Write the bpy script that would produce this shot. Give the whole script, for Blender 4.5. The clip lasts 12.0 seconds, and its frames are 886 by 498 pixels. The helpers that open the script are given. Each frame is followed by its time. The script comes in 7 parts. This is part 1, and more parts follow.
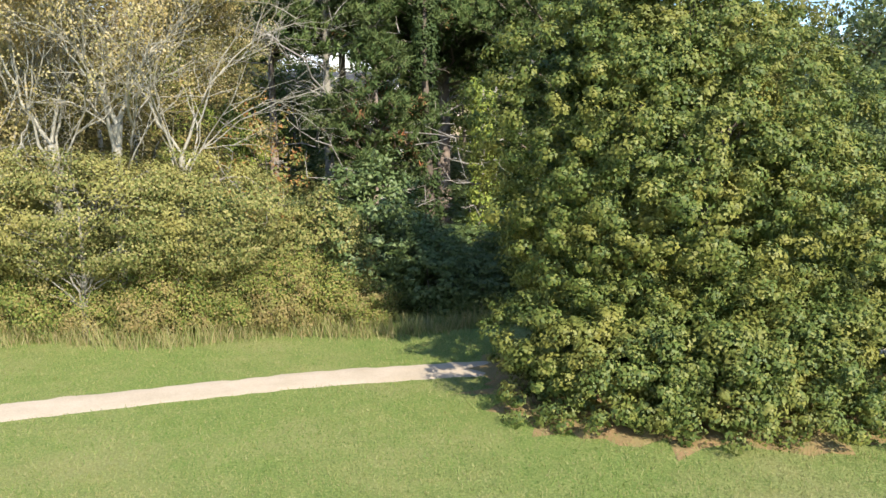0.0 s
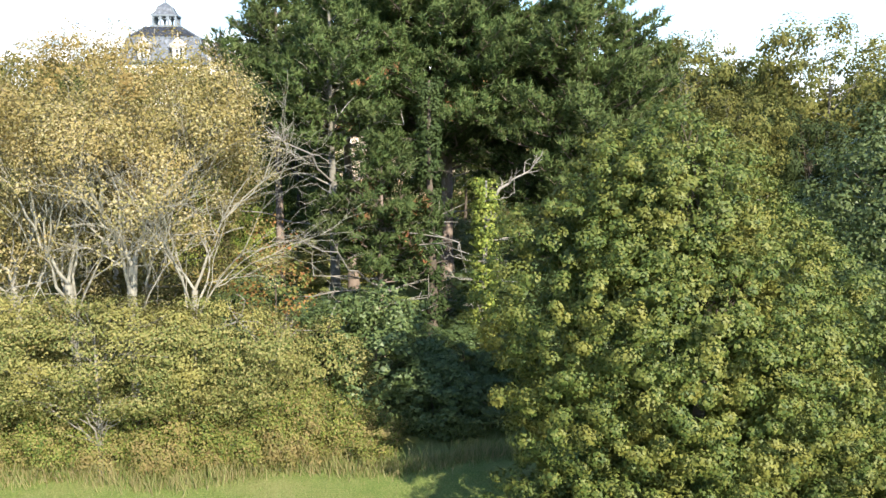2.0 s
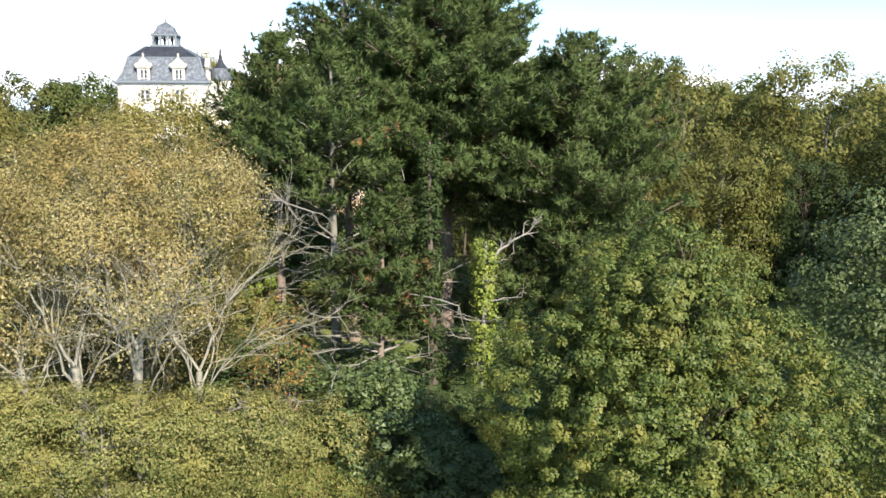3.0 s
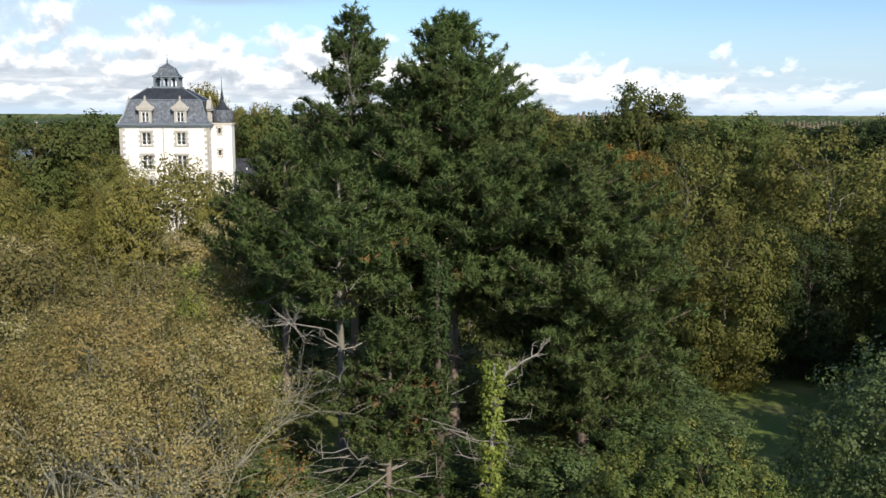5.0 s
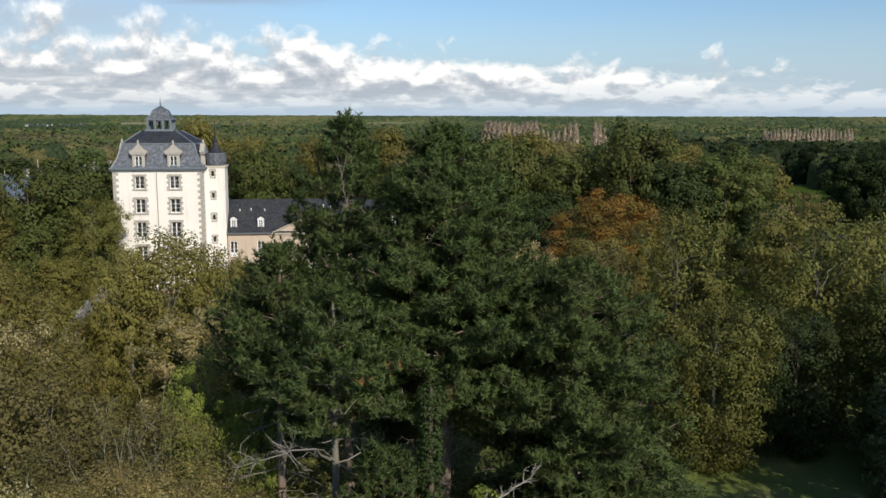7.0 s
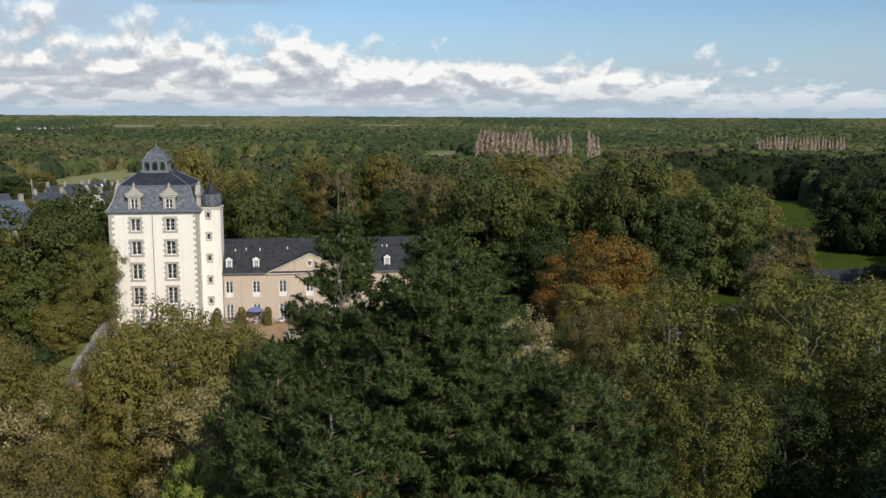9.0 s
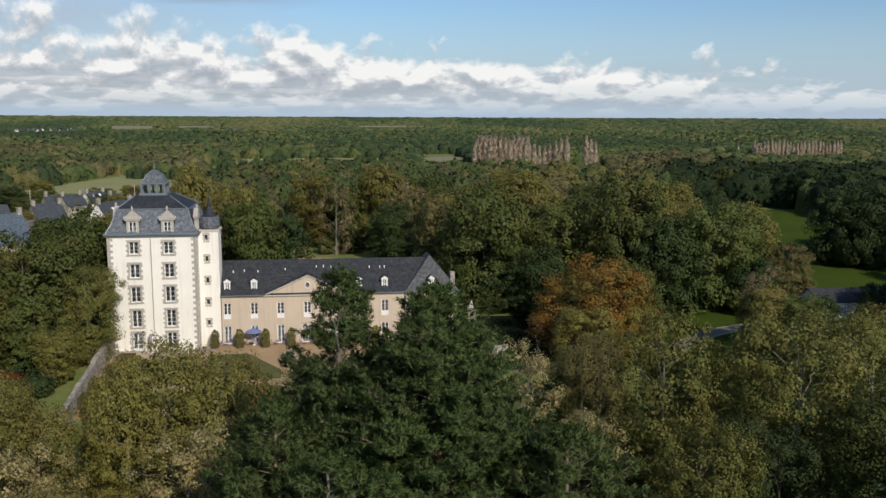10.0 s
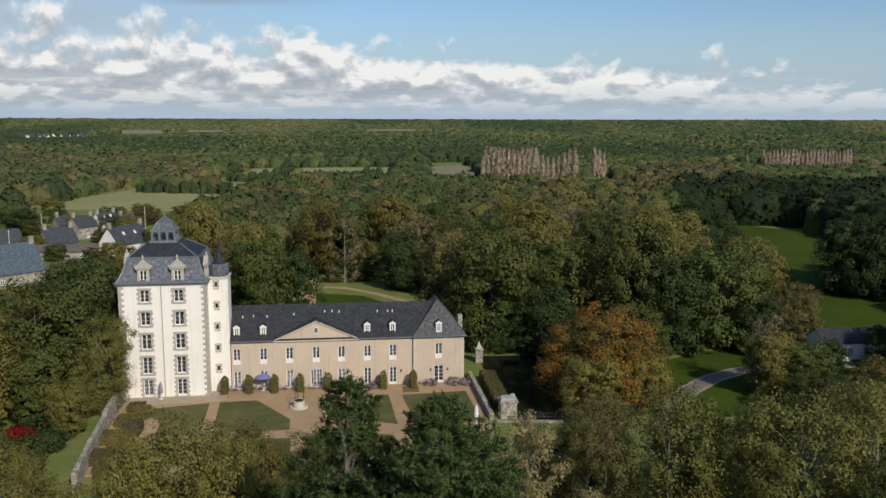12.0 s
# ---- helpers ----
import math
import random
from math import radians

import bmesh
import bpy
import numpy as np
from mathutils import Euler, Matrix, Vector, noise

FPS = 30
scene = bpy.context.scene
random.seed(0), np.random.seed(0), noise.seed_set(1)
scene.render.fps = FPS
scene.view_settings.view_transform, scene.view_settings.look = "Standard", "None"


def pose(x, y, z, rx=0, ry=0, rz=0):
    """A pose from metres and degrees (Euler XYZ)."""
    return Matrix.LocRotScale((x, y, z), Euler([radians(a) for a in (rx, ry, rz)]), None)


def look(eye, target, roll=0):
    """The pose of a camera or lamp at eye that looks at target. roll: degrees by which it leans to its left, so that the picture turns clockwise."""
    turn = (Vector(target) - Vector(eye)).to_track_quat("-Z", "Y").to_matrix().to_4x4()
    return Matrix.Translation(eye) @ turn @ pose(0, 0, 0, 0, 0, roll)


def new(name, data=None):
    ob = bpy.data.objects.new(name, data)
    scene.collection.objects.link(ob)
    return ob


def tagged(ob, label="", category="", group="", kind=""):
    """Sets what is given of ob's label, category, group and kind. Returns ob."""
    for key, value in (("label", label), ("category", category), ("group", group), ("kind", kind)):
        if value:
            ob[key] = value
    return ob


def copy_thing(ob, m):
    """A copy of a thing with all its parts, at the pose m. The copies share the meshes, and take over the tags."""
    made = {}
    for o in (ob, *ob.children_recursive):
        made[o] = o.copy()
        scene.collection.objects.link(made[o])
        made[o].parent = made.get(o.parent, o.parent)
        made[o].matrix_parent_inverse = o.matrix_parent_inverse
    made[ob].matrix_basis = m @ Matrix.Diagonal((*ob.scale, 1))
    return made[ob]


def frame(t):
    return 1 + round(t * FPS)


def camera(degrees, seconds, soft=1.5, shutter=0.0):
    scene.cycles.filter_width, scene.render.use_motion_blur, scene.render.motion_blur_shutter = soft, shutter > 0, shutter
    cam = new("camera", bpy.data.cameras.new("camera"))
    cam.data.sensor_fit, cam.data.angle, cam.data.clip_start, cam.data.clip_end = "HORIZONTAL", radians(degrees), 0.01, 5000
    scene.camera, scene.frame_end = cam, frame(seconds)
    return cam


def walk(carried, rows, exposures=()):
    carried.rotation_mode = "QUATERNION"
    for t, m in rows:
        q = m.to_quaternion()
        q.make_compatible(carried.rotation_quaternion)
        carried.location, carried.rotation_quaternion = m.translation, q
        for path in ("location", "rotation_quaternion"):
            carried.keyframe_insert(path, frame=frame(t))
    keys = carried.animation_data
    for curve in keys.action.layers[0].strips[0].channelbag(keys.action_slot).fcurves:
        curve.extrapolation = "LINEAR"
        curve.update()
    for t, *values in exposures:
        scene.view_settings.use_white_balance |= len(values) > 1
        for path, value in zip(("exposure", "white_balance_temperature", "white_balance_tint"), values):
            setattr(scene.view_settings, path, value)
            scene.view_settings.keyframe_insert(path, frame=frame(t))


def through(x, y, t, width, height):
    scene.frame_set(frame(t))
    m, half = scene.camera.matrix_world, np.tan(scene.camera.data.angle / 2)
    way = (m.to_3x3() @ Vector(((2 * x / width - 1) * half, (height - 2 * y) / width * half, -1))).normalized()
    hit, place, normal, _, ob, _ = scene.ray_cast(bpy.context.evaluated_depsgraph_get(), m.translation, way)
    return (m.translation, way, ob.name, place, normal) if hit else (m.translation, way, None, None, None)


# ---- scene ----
cam = camera(53.8, 12.0, soft=1.5)
ROWS = [
    (0.0, -0.200, 0.000, 6.738, -0.580, -8.572, 0.545),
    (0.5, -0.272, -0.054, 7.417, -0.495, -8.618, 0.478),
    (1.0, -0.344, -0.096, 8.440, -0.452, -8.679, 0.403),
    (1.5, -0.345, -0.116, 9.959, -0.531, -8.779, 0.314),
    (2.0, -0.361, -0.169, 11.497, -0.590, -8.867, 0.220),
    (2.5, -0.397, -0.223, 12.920, -0.666, -8.886, 0.127),
    (3.0, -0.463, -0.218, 14.352, -0.709, -8.862, 0.045),
    (5.0, -0.942, 0.703, 19.766, -0.821, -8.603, -0.124),
    (5.5, -0.993, 0.830, 21.274, -0.921, -8.624, -0.138),
    (6.0, -1.015, 0.916, 22.893, -1.063, -8.652, -0.150),
    (6.5, -1.024, 0.932, 24.343, -1.204, -8.642, -0.156),
    (7.0, -0.991, 0.897, 25.899, -1.334, -8.627, -0.158),
    (9.0, -1.131, 0.877, 31.874, -1.760, -8.634, -0.218),
    (9.5, -1.090, 0.865, 33.328, -1.830, -8.637, -0.219),
    (10.0, -1.008, 0.878, 35.151, -1.879, -8.645, -0.216),
    (10.5, -0.942, 0.927, 36.956, -1.835, -8.617, -0.204),
    (11.0, -0.889, 0.977, 38.758, -1.746, -8.578, -0.187),
    (11.5, -0.860, 1.021, 40.408, -1.602, -8.565, -0.161),
    (12.0, -0.857, 1.054, 41.938, -1.315, -8.600, -0.130),
]
walk(cam, [(t, pose(x, y, z, 90 + pitch, roll, yaw)) for t, x, y, z, yaw, pitch, roll in ROWS],
     exposures=[(0.0, 1.38), (1.2, 1.48), (2.2, 1.44), (3.0, 1.2), (5.0, 0.24), (7.0, -0.18), (9.5, -0.32), (12.0, -0.42)])

# ---- light and sky ----
SUN_AZ, SUN_EL = 152.0, 33.0      # clockwise from +y, degrees
sun_to = Vector((math.sin(radians(SUN_AZ)) * math.cos(radians(SUN_EL)), math.cos(radians(SUN_AZ)) * math.cos(radians(SUN_EL)), math.sin(radians(SUN_EL))))
sun = new("sun", bpy.data.lights.new("sun", "SUN"))
sun.data.energy, sun.data.angle, sun.data.color = 4.6, radians(0.6), (1.0, 0.915, 0.785)
sun.matrix_world = look(sun_to * 200, (0, 0, 0))


def node(tree, kind, **values):
    n = tree.nodes.new(kind)
    for key, value in values.items():
        n.inputs[key].default_value = value
    return n


def maths(tree, op, a, b=None, c=None, clamp=False):
    n = tree.nodes.new("ShaderNodeMath")
    n.operation, n.use_clamp = op, clamp
    for i, v in enumerate((a, b, c)):
        if v is None:
            continue
        if isinstance(v, (int, float)):
            n.inputs[i].default_value = v
        else:
            tree.links.new(v, n.inputs[i])
    return n.outputs[0]


def ramp(tree, fac, stops, mode="LINEAR"):
    n = tree.nodes.new("ShaderNodeValToRGB")
    n.color_ramp.interpolation = mode
    while len(n.color_ramp.elements) < len(stops):
        n.color_ramp.elements.new(0.5)
    for e, (at, colour) in zip(n.color_ramp.elements, stops):
        e.position, e.color = at, (*colour, 1) if len(colour) == 3 else colour
    tree.links.new(fac, n.inputs[0])
    return n.outputs[0]


def blend(tree, fac, a, b, mode="MIX"):
    n = tree.nodes.new("ShaderNodeMix")
    n.data_type, n.blend_type = "RGBA", mode
    for i, v in ((0, fac), (6, a), (7, b)):
        if isinstance(v, (int, float)):
            n.inputs[i].default_value = v
        elif isinstance(v, tuple):
            n.inputs[i].default_value = (*v, 1)
        else:
            tree.links.new(v, n.inputs[i])
    return n.outputs[2]


def noise_tex(tree, vector, scale, detail=4.0, rough=0.55, dist=0.0):
    n = node(tree, "ShaderNodeTexNoise", Scale=scale, Detail=detail, Roughness=rough, Distortion=dist)
    if vector is not None:
        tree.links.new(vector, n.inputs["Vector"])
    return n.outputs[0]


world = bpy.data.worlds.new("sky")
scene.world = world
world.use_nodes = True
wt = world.node_tree
wt.nodes.clear()
sky = wt.nodes.new("ShaderNodeTexSky")
sky.sky_type, sky.sun_disc = "NISHITA", False
sky.sun_elevation, sky.sun_rotation = radians(SUN_EL), radians(SUN_AZ)
sky.air_density, sky.dust_density, sky.ozone_density = 1.0, 0.6, 1.5
coord = wt.nodes.new("ShaderNodeTexCoord").outputs["Generated"]
sep = wt.nodes.new("ShaderNodeSeparateXYZ")
wt.links.new(coord, sep.inputs[0])
azim = maths(wt, "ARCTAN2", sep.outputs[0], sep.outputs[1])
elev = maths(wt, "ARCSINE", sep.outputs[2])


def cloud_field(lift):
    """Density of the cumulus bank, looked at a little higher up by lift radians."""
    e = maths(wt, "ADD", elev, lift)
    # flat layers crowd together towards the horizon
    layer = maths(wt, "LOGARITHM", maths(wt, "ADD", maths(wt, "MAXIMUM", e, 0.0), 0.012), 2.718)
    comb = wt.nodes.new("ShaderNodeCombineXYZ")
    wt.links.new(maths(wt, "MULTIPLY", azim, 15.0), comb.inputs[0])
    wt.links.new(maths(wt, "MULTIPLY", layer, 1.5), comb.inputs[1])
    comb.inputs[2].default_value = 3.7
    puff = noise_tex(wt, comb.outputs[0], 1.5, 9.0, 0.54, 0.25)
    comb2 = wt.nodes.new("ShaderNodeCombineXYZ")
    wt.links.new(maths(wt, "MULTIPLY", azim, 1.7), comb2.inputs[0])
    wt.links.new(maths(wt, "MULTIPLY", e, 6.0), comb2.inputs[1])
    comb2.inputs[2].default_value = 8.4
    big = noise_tex(wt, comb2.outputs[0], 1.0, 2.0, 0.5)
    # the bank stands higher towards the west and thins out upwards
    top = maths(wt, "ADD", maths(wt, "MULTIPLY", azim, -0.085), 0.074)
    over = maths(wt, "SUBTRACT", maths(wt, "MAXIMUM", top, 0.025), e)
    bias = maths(wt, "MULTIPLY", over, 7.0)
    bias = maths(wt, "MINIMUM", maths(wt, "MAXIMUM", bias, -0.36), 0.19)
    d = maths(wt, "ADD", puff, bias)
    return maths(wt, "ADD", d, maths(wt, "MULTIPLY", maths(wt, "SUBTRACT", big, 0.5), 0.35))


dens = cloud_field(0.0)
above = cloud_field(0.012)
cover = maths(wt, "MULTIPLY", maths(wt, "SUBTRACT", dens, 0.52), 6.5, clamp=True)
cover = maths(wt, "MULTIPLY", cover, maths(wt, "ADD", maths(wt, "MULTIPLY", elev, 26.0), -0.02, clamp=True))
lit = maths(wt, "ADD", maths(wt, "MULTIPLY", maths(wt, "SUBTRACT", dens, above), 4.6), 0.50, clamp=True)
cloud_colour = ramp(wt, lit, [(0.0, (5.9, 6.5, 7.3)), (0.45, (8.0, 8.4, 9.0)), (0.75, (10.8, 11.0, 11.2)), (1.0, (14.0, 13.9, 13.6))])
clear_sky = blend(wt, 1.0, sky.outputs[0], (1.12, 1.34, 1.62), "MULTIPLY")
haze = maths(wt, "SUBTRACT", 1.0, maths(wt, "MULTIPLY", maths(wt, "ABSOLUTE", elev), 9.0), clamp=True)
clear_sky = blend(wt, haze, clear_sky, (6.4, 8.0, 9.8))
# flat layers of cloud low over the horizon, thinning towards the east
comb4 = wt.nodes.new("ShaderNodeCombineXYZ")
wt.links.new(maths(wt, "MULTIPLY", azim, 7.0), comb4.inputs[0])
wt.links.new(maths(wt, "MULTIPLY", elev, 120.0), comb4.inputs[1])
comb4.inputs[2].default_value = 5.2
flat_noise = noise_tex(wt, comb4.outputs[0], 1.0, 6.0, 0.6)
low_band = maths(wt, "SUBTRACT", 1.0, maths(wt, "MULTIPLY", maths(wt, "ABSOLUTE", maths(wt, "SUBTRACT", elev, 0.034)), 34.0), clamp=True)
east = maths(wt, "ADD", maths(wt, "MULTIPLY", azim, -1.3), 0.62, clamp=True)
flat = maths(wt, "MULTIPLY", maths(wt, "MULTIPLY", maths(wt, "ADD", low_band, 0.25, clamp=True), east), maths(wt, "MULTIPLY", low_band, 3.0, clamp=True))
clear_sky = blend(wt, maths(wt, "MULTIPLY", flat, 0.9, clamp=True), clear_sky, ramp(wt, flat_noise, [(0.36, (5.6, 6.3, 7.2)), (0.5, (7.2, 7.8, 8.5)), (0.62, (10.6, 10.8, 11.0))]))
sky_mix = blend(wt, maths(wt, "MULTIPLY", cover, 0.94), clear_sky, cloud_colour)
# a thin grey veil over the bank in the west
veil = maths(wt, "MULTIPLY", maths(wt, "SUBTRACT", -0.10, azim), 3.2, clamp=True)
veil = maths(wt, "MULTIPLY", veil, maths(wt, "SUBTRACT", 1.0, maths(wt, "MULTIPLY", maths(wt, "ABSOLUTE", maths(wt, "SUBTRACT", elev, 0.105)), 16.0), clamp=True))
sky_mix = blend(wt, maths(wt, "MULTIPLY", maths(wt, "MULTIPLY", veil, maths(wt, "SUBTRACT", 1.0, cover)), 0.8), sky_mix, (6.6, 7.4, 8.4))
# thin grey streaks high up in the west
comb3 = wt.nodes.new("ShaderNodeCombineXYZ")
wt.links.new(maths(wt, "MULTIPLY", azim, 5.0), comb3.inputs[0])
wt.links.new(maths(wt, "MULTIPLY", elev, 45.0), comb3.inputs[1])
streak = noise_tex(wt, comb3.outputs[0], 1.0, 5.0, 0.55)
near_band = maths(wt, "SUBTRACT", 1.0, maths(wt, "MULTIPLY", maths(wt, "ABSOLUTE", maths(wt, "SUBTRACT", elev, 0.134)), 42.0), clamp=True)
west = maths(wt, "MULTIPLY", maths(wt, "SUBTRACT", -0.06, azim), 6.0, clamp=True)
streak = maths(wt, "MULTIPLY", maths(wt, "SUBTRACT", maths(wt, "ADD", streak, maths(wt, "MULTIPLY", near_band, 0.5)), 0.60), 5.0, clamp=True)
streak = maths(wt, "MULTIPLY", maths(wt, "MULTIPLY", streak, near_band), west)
sky_mix = blend(wt, maths(wt, "MULTIPLY", streak, 0.85), sky_mix, (4.2, 4.5, 5.0))
back = node(wt, "ShaderNodeBackground", Strength=0.085)
wt.links.new(sky_mix, back.inputs[0])
wt.links.new(back.outputs[0], wt.nodes.new("ShaderNodeOutputWorld").inputs[0])

# ---- materials ----


def material(name, rough=0.8, metal=0.0, spec=0.3):
    m = bpy.data.materials.new(name)
    m.use_nodes = True
    t = m.node_tree
    b = t.nodes["Principled BSDF"]
    b.inputs["Roughness"].default_value, b.inputs["Metallic"].default_value = rough, metal
    b.inputs["Specular IOR Level"].default_value = spec
    return m, t, b


def place_of(t):
    return t.nodes.new("ShaderNodeTexCoord").outputs["Object"]


def bump(t, b, height, strength=0.4, distance=0.02):
    n = node(t, "ShaderNodeBump", Strength=strength, Distance=distance)
    t.links.new(height, n.inputs["Height"])
    t.links.new(n.outputs[0], b.inputs["Normal"])


def plain(name, colour, colour2=None, scale=3.0, rough=0.8, metal=0.0, spec=0.3, fine=30.0, relief=0.3, dist=0.01):
    """Two tones in large patches and fine grain."""
    m, t, b = material(name, rough, metal, spec)
    c2 = colour2 or tuple(v * 0.7 for v in colour)
    p = place_of(t)
    n1, n2 = noise_tex(t, p, scale, 5.0, 0.6), noise_tex(t, p, fine, 3.0, 0.6)
    c = ramp(t, n1, [(0.3, c2), (0.7, colour)])
    c = blend(t, 0.35, c, ramp(t, n2, [(0.2, tuple(v * 0.55 for v in colour)), (0.8, tuple(min(1, v * 1.3) for v in colour))]))
    t.links.new(c, b.inputs["Base Color"])
    bump(t, b, n2, relief, dist)
    return m


def leaf_material(name, tones, through=0.25, patch=0.5, patch_tone=None, rough=0.65, spec=0.15, sway=0.25):
    """Foliage: each leaf its own tone from the list, with slow changes over the crown."""
    m, t, b = material(name, rough, 0.0, spec)
    geo = t.nodes.new("ShaderNodeNewGeometry")
    info = t.nodes.new("ShaderNodeObjectInfo")
    stops = [((i + 0.5) / len(tones), c) for i, c in enumerate(tones)]
    c = ramp(t, geo.outputs["Random Per Island"], stops)
    if patch_tone:
        n = noise_tex(t, place_of(t), patch, 3.0, 0.6)
        mask = ramp(t, n, [(0.48, (0, 0, 0)), (0.66, (1, 1, 1))])
        c = blend(t, maths(t, "MULTIPLY", mask, 0.75), c, patch_tone)
    hsv = t.nodes.new("ShaderNodeHueSaturation")
    r = info.outputs["Random"]
    t.links.new(maths(t, "ADD", maths(t, "MULTIPLY", r, 0.016), 0.492), hsv.inputs["Hue"])
    t.links.new(maths(t, "ADD", maths(t, "MULTIPLY", maths(t, "FRACT", maths(t, "MULTIPLY", r, 7.3)), 2 * sway), 1 - sway), hsv.inputs["Value"])
    t.links.new(c, hsv.inputs["Color"])
    t.links.new(hsv.outputs[0], b.inputs["Base Color"])
    tr = t.nodes.new("ShaderNodeBsdfTranslucent")
    t.links.new(hsv.outputs[0], tr.inputs[0])
    mix = t.nodes.new("ShaderNodeMixShader")
    mix.inputs[0].default_value = through
    t.links.new(b.outputs[0], mix.inputs[1])
    t.links.new(tr.outputs[0], mix.inputs[2])
    t.links.new(mix.outputs[0], t.nodes["Material Output"].inputs[0])
    return m


M = {}
M["oak_leaf"] = leaf_material("oak_leaf", [(0.058, 0.086, 0.020), (0.074, 0.104, 0.023), (0.092, 0.123, 0.026), (0.114, 0.141, 0.032), (0.167, 0.177, 0.042)], 0.28, 0.8, (0.22, 0.20, 0.045), sway=0.03, spec=0.25, rough=0.55)
M["autumn_leaf"] = leaf_material("autumn_leaf", [(0.20, 0.188, 0.066), (0.27, 0.244, 0.092), (0.33, 0.285, 0.118), (0.39, 0.33, 0.152), (0.47, 0.40, 0.225)], 0.35, 0.35, (0.34, 0.23, 0.08), sway=0.05)
M["tan_leaf"] = leaf_material("tan_leaf", [(0.17, 0.145, 0.046), (0.225, 0.188, 0.062), (0.28, 0.226, 0.080), (0.36, 0.292, 0.12)], 0.32, 0.4, (0.28, 0.19, 0.07), sway=0.05)
M["yellow_green"] = leaf_material("yellow_green", [(0.10, 0.132, 0.038), (0.165, 0.182, 0.056), (0.23, 0.228, 0.074), (0.30, 0.27, 0.105)], 0.3, 0.5, (0.30, 0.27, 0.08), sway=0.06)
M["bramble_leaf"] = leaf_material("bramble_leaf", [(0.09, 0.13, 0.03), (0.15, 0.19, 0.04), (0.24, 0.25, 0.06), (0.28, 0.22, 0.09)], 0.3, 0.7, (0.30, 0.22, 0.10), sway=0.08)
M["ivy_leaf"] = leaf_material("ivy_leaf", [(0.060, 0.092, 0.030), (0.078, 0.115, 0.038), (0.10, 0.138, 0.046), (0.13, 0.165, 0.06)], 0.2, 0.8, (0.10, 0.13, 0.036), sway=0.05, spec=0.3, rough=0.5)
M["ivy_bright"] = leaf_material("ivy_bright", [(0.132, 0.185, 0.040), (0.211, 0.264, 0.053), (0.290, 0.317, 0.066)], 0.25, sway=0.05)
M["pine_needle"] = leaf_material("pine_needle", [(0.052, 0.089, 0.027), (0.073, 0.114, 0.034), (0.096, 0.141, 0.043), (0.137, 0.171, 0.059)], 0.36, 0.3, (0.10, 0.125, 0.045), sway=0.06)
M["pine_brown"] = leaf_material("pine_brown", [(0.211, 0.092, 0.040), (0.290, 0.132, 0.053), (0.158, 0.106, 0.053)], 0.1, sway=0.05)
M["olive_leaf"] = leaf_material("olive_leaf", [(0.130, 0.128, 0.031), (0.163, 0.154, 0.037), (0.196, 0.178, 0.045), (0.24, 0.206, 0.058)], 0.28, 0.3, (0.20, 0.165, 0.055), sway=0.18)
M["moss_leaf"] = leaf_material("moss_leaf", [(0.092, 0.104, 0.026), (0.119, 0.128, 0.031), (0.150, 0.151, 0.039), (0.207, 0.194, 0.055)], 0.26, 0.3, (0.15, 0.13, 0.035), sway=0.16)
M["green_leaf"] = leaf_material("green_leaf", [(0.061, 0.084, 0.020), (0.073, 0.097, 0.024), (0.086, 0.108, 0.028), (0.107, 0.119, 0.033)], 0.24, 0.25, (0.115, 0.11, 0.032), sway=0.18)
# dark green tone; on several trees and shrubs it stands in for shade
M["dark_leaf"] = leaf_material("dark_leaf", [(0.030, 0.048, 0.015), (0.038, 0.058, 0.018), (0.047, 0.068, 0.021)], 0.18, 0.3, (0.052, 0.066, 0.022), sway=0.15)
M["gold_leaf"] = leaf_material("gold_leaf", [(0.14, 0.122, 0.03), (0.18, 0.15, 0.036), (0.225, 0.18, 0.042)], 0.25, 0.3, (0.132, 0.145, 0.033))
M["brown_leaf"] = leaf_material("brown_leaf", [(0.112, 0.100, 0.036), (0.132, 0.114, 0.042), (0.158, 0.126, 0.050), (0.128, 0.120, 0.038)], 0.24, 0.25, (0.10, 0.105, 0.032), sway=0.15)
M["orange_leaf"] = leaf_material("orange_leaf", [(0.20, 0.085, 0.022), (0.28, 0.122, 0.028), (0.31, 0.155, 0.034), (0.20, 0.15, 0.036)], 0.25, 0.16, (0.105, 0.115, 0.030), sway=0.04)
M["red_leaf"] = leaf_material("red_leaf", [(0.20, 0.015, 0.012), (0.28, 0.02, 0.015), (0.15, 0.02, 0.012)], 0.25, sway=0.05)
M["bare_twig"] = leaf_material("bare_twig", [(0.66, 0.56, 0.43), (0.72, 0.61, 0.48), (0.62, 0.52, 0.39)], 0.5, sway=0.05)
M["bare_grey"] = leaf_material("bare_grey", [(0.20, 0.15, 0.085), (0.24, 0.18, 0.10), (0.16, 0.125, 0.07)], 0.1, sway=0.05)
M["russet_leaf"] = leaf_material("russet_leaf", [(0.28, 0.12, 0.05), (0.30, 0.18, 0.06), (0.20, 0.18, 0.05), (0.16, 0.18, 0.05)], 0.3, sway=0.05)
M["bark_grey"] = plain("bark_grey", (0.24, 0.22, 0.18), (0.12, 0.12, 0.09), 1.2, 0.9, fine=14, relief=0.6, dist=0.02)
M["bark_pale"] = plain("bark_pale", (0.32, 0.30, 0.24), (0.17, 0.16, 0.12), 1.2, 0.9, fine=14, relief=0.6, dist=0.02)
M["bark_dark"] = plain("bark_dark", (0.12, 0.095, 0.07), (0.06, 0.05, 0.04), 1.5, 0.95, fine=12, relief=0.7, dist=0.03)
M["bark_pine"] = plain("bark_pine", (0.24, 0.185, 0.145), (0.14, 0.11, 0.09), 1.2, 0.95, fine=9, relief=0.8, dist=0.04)
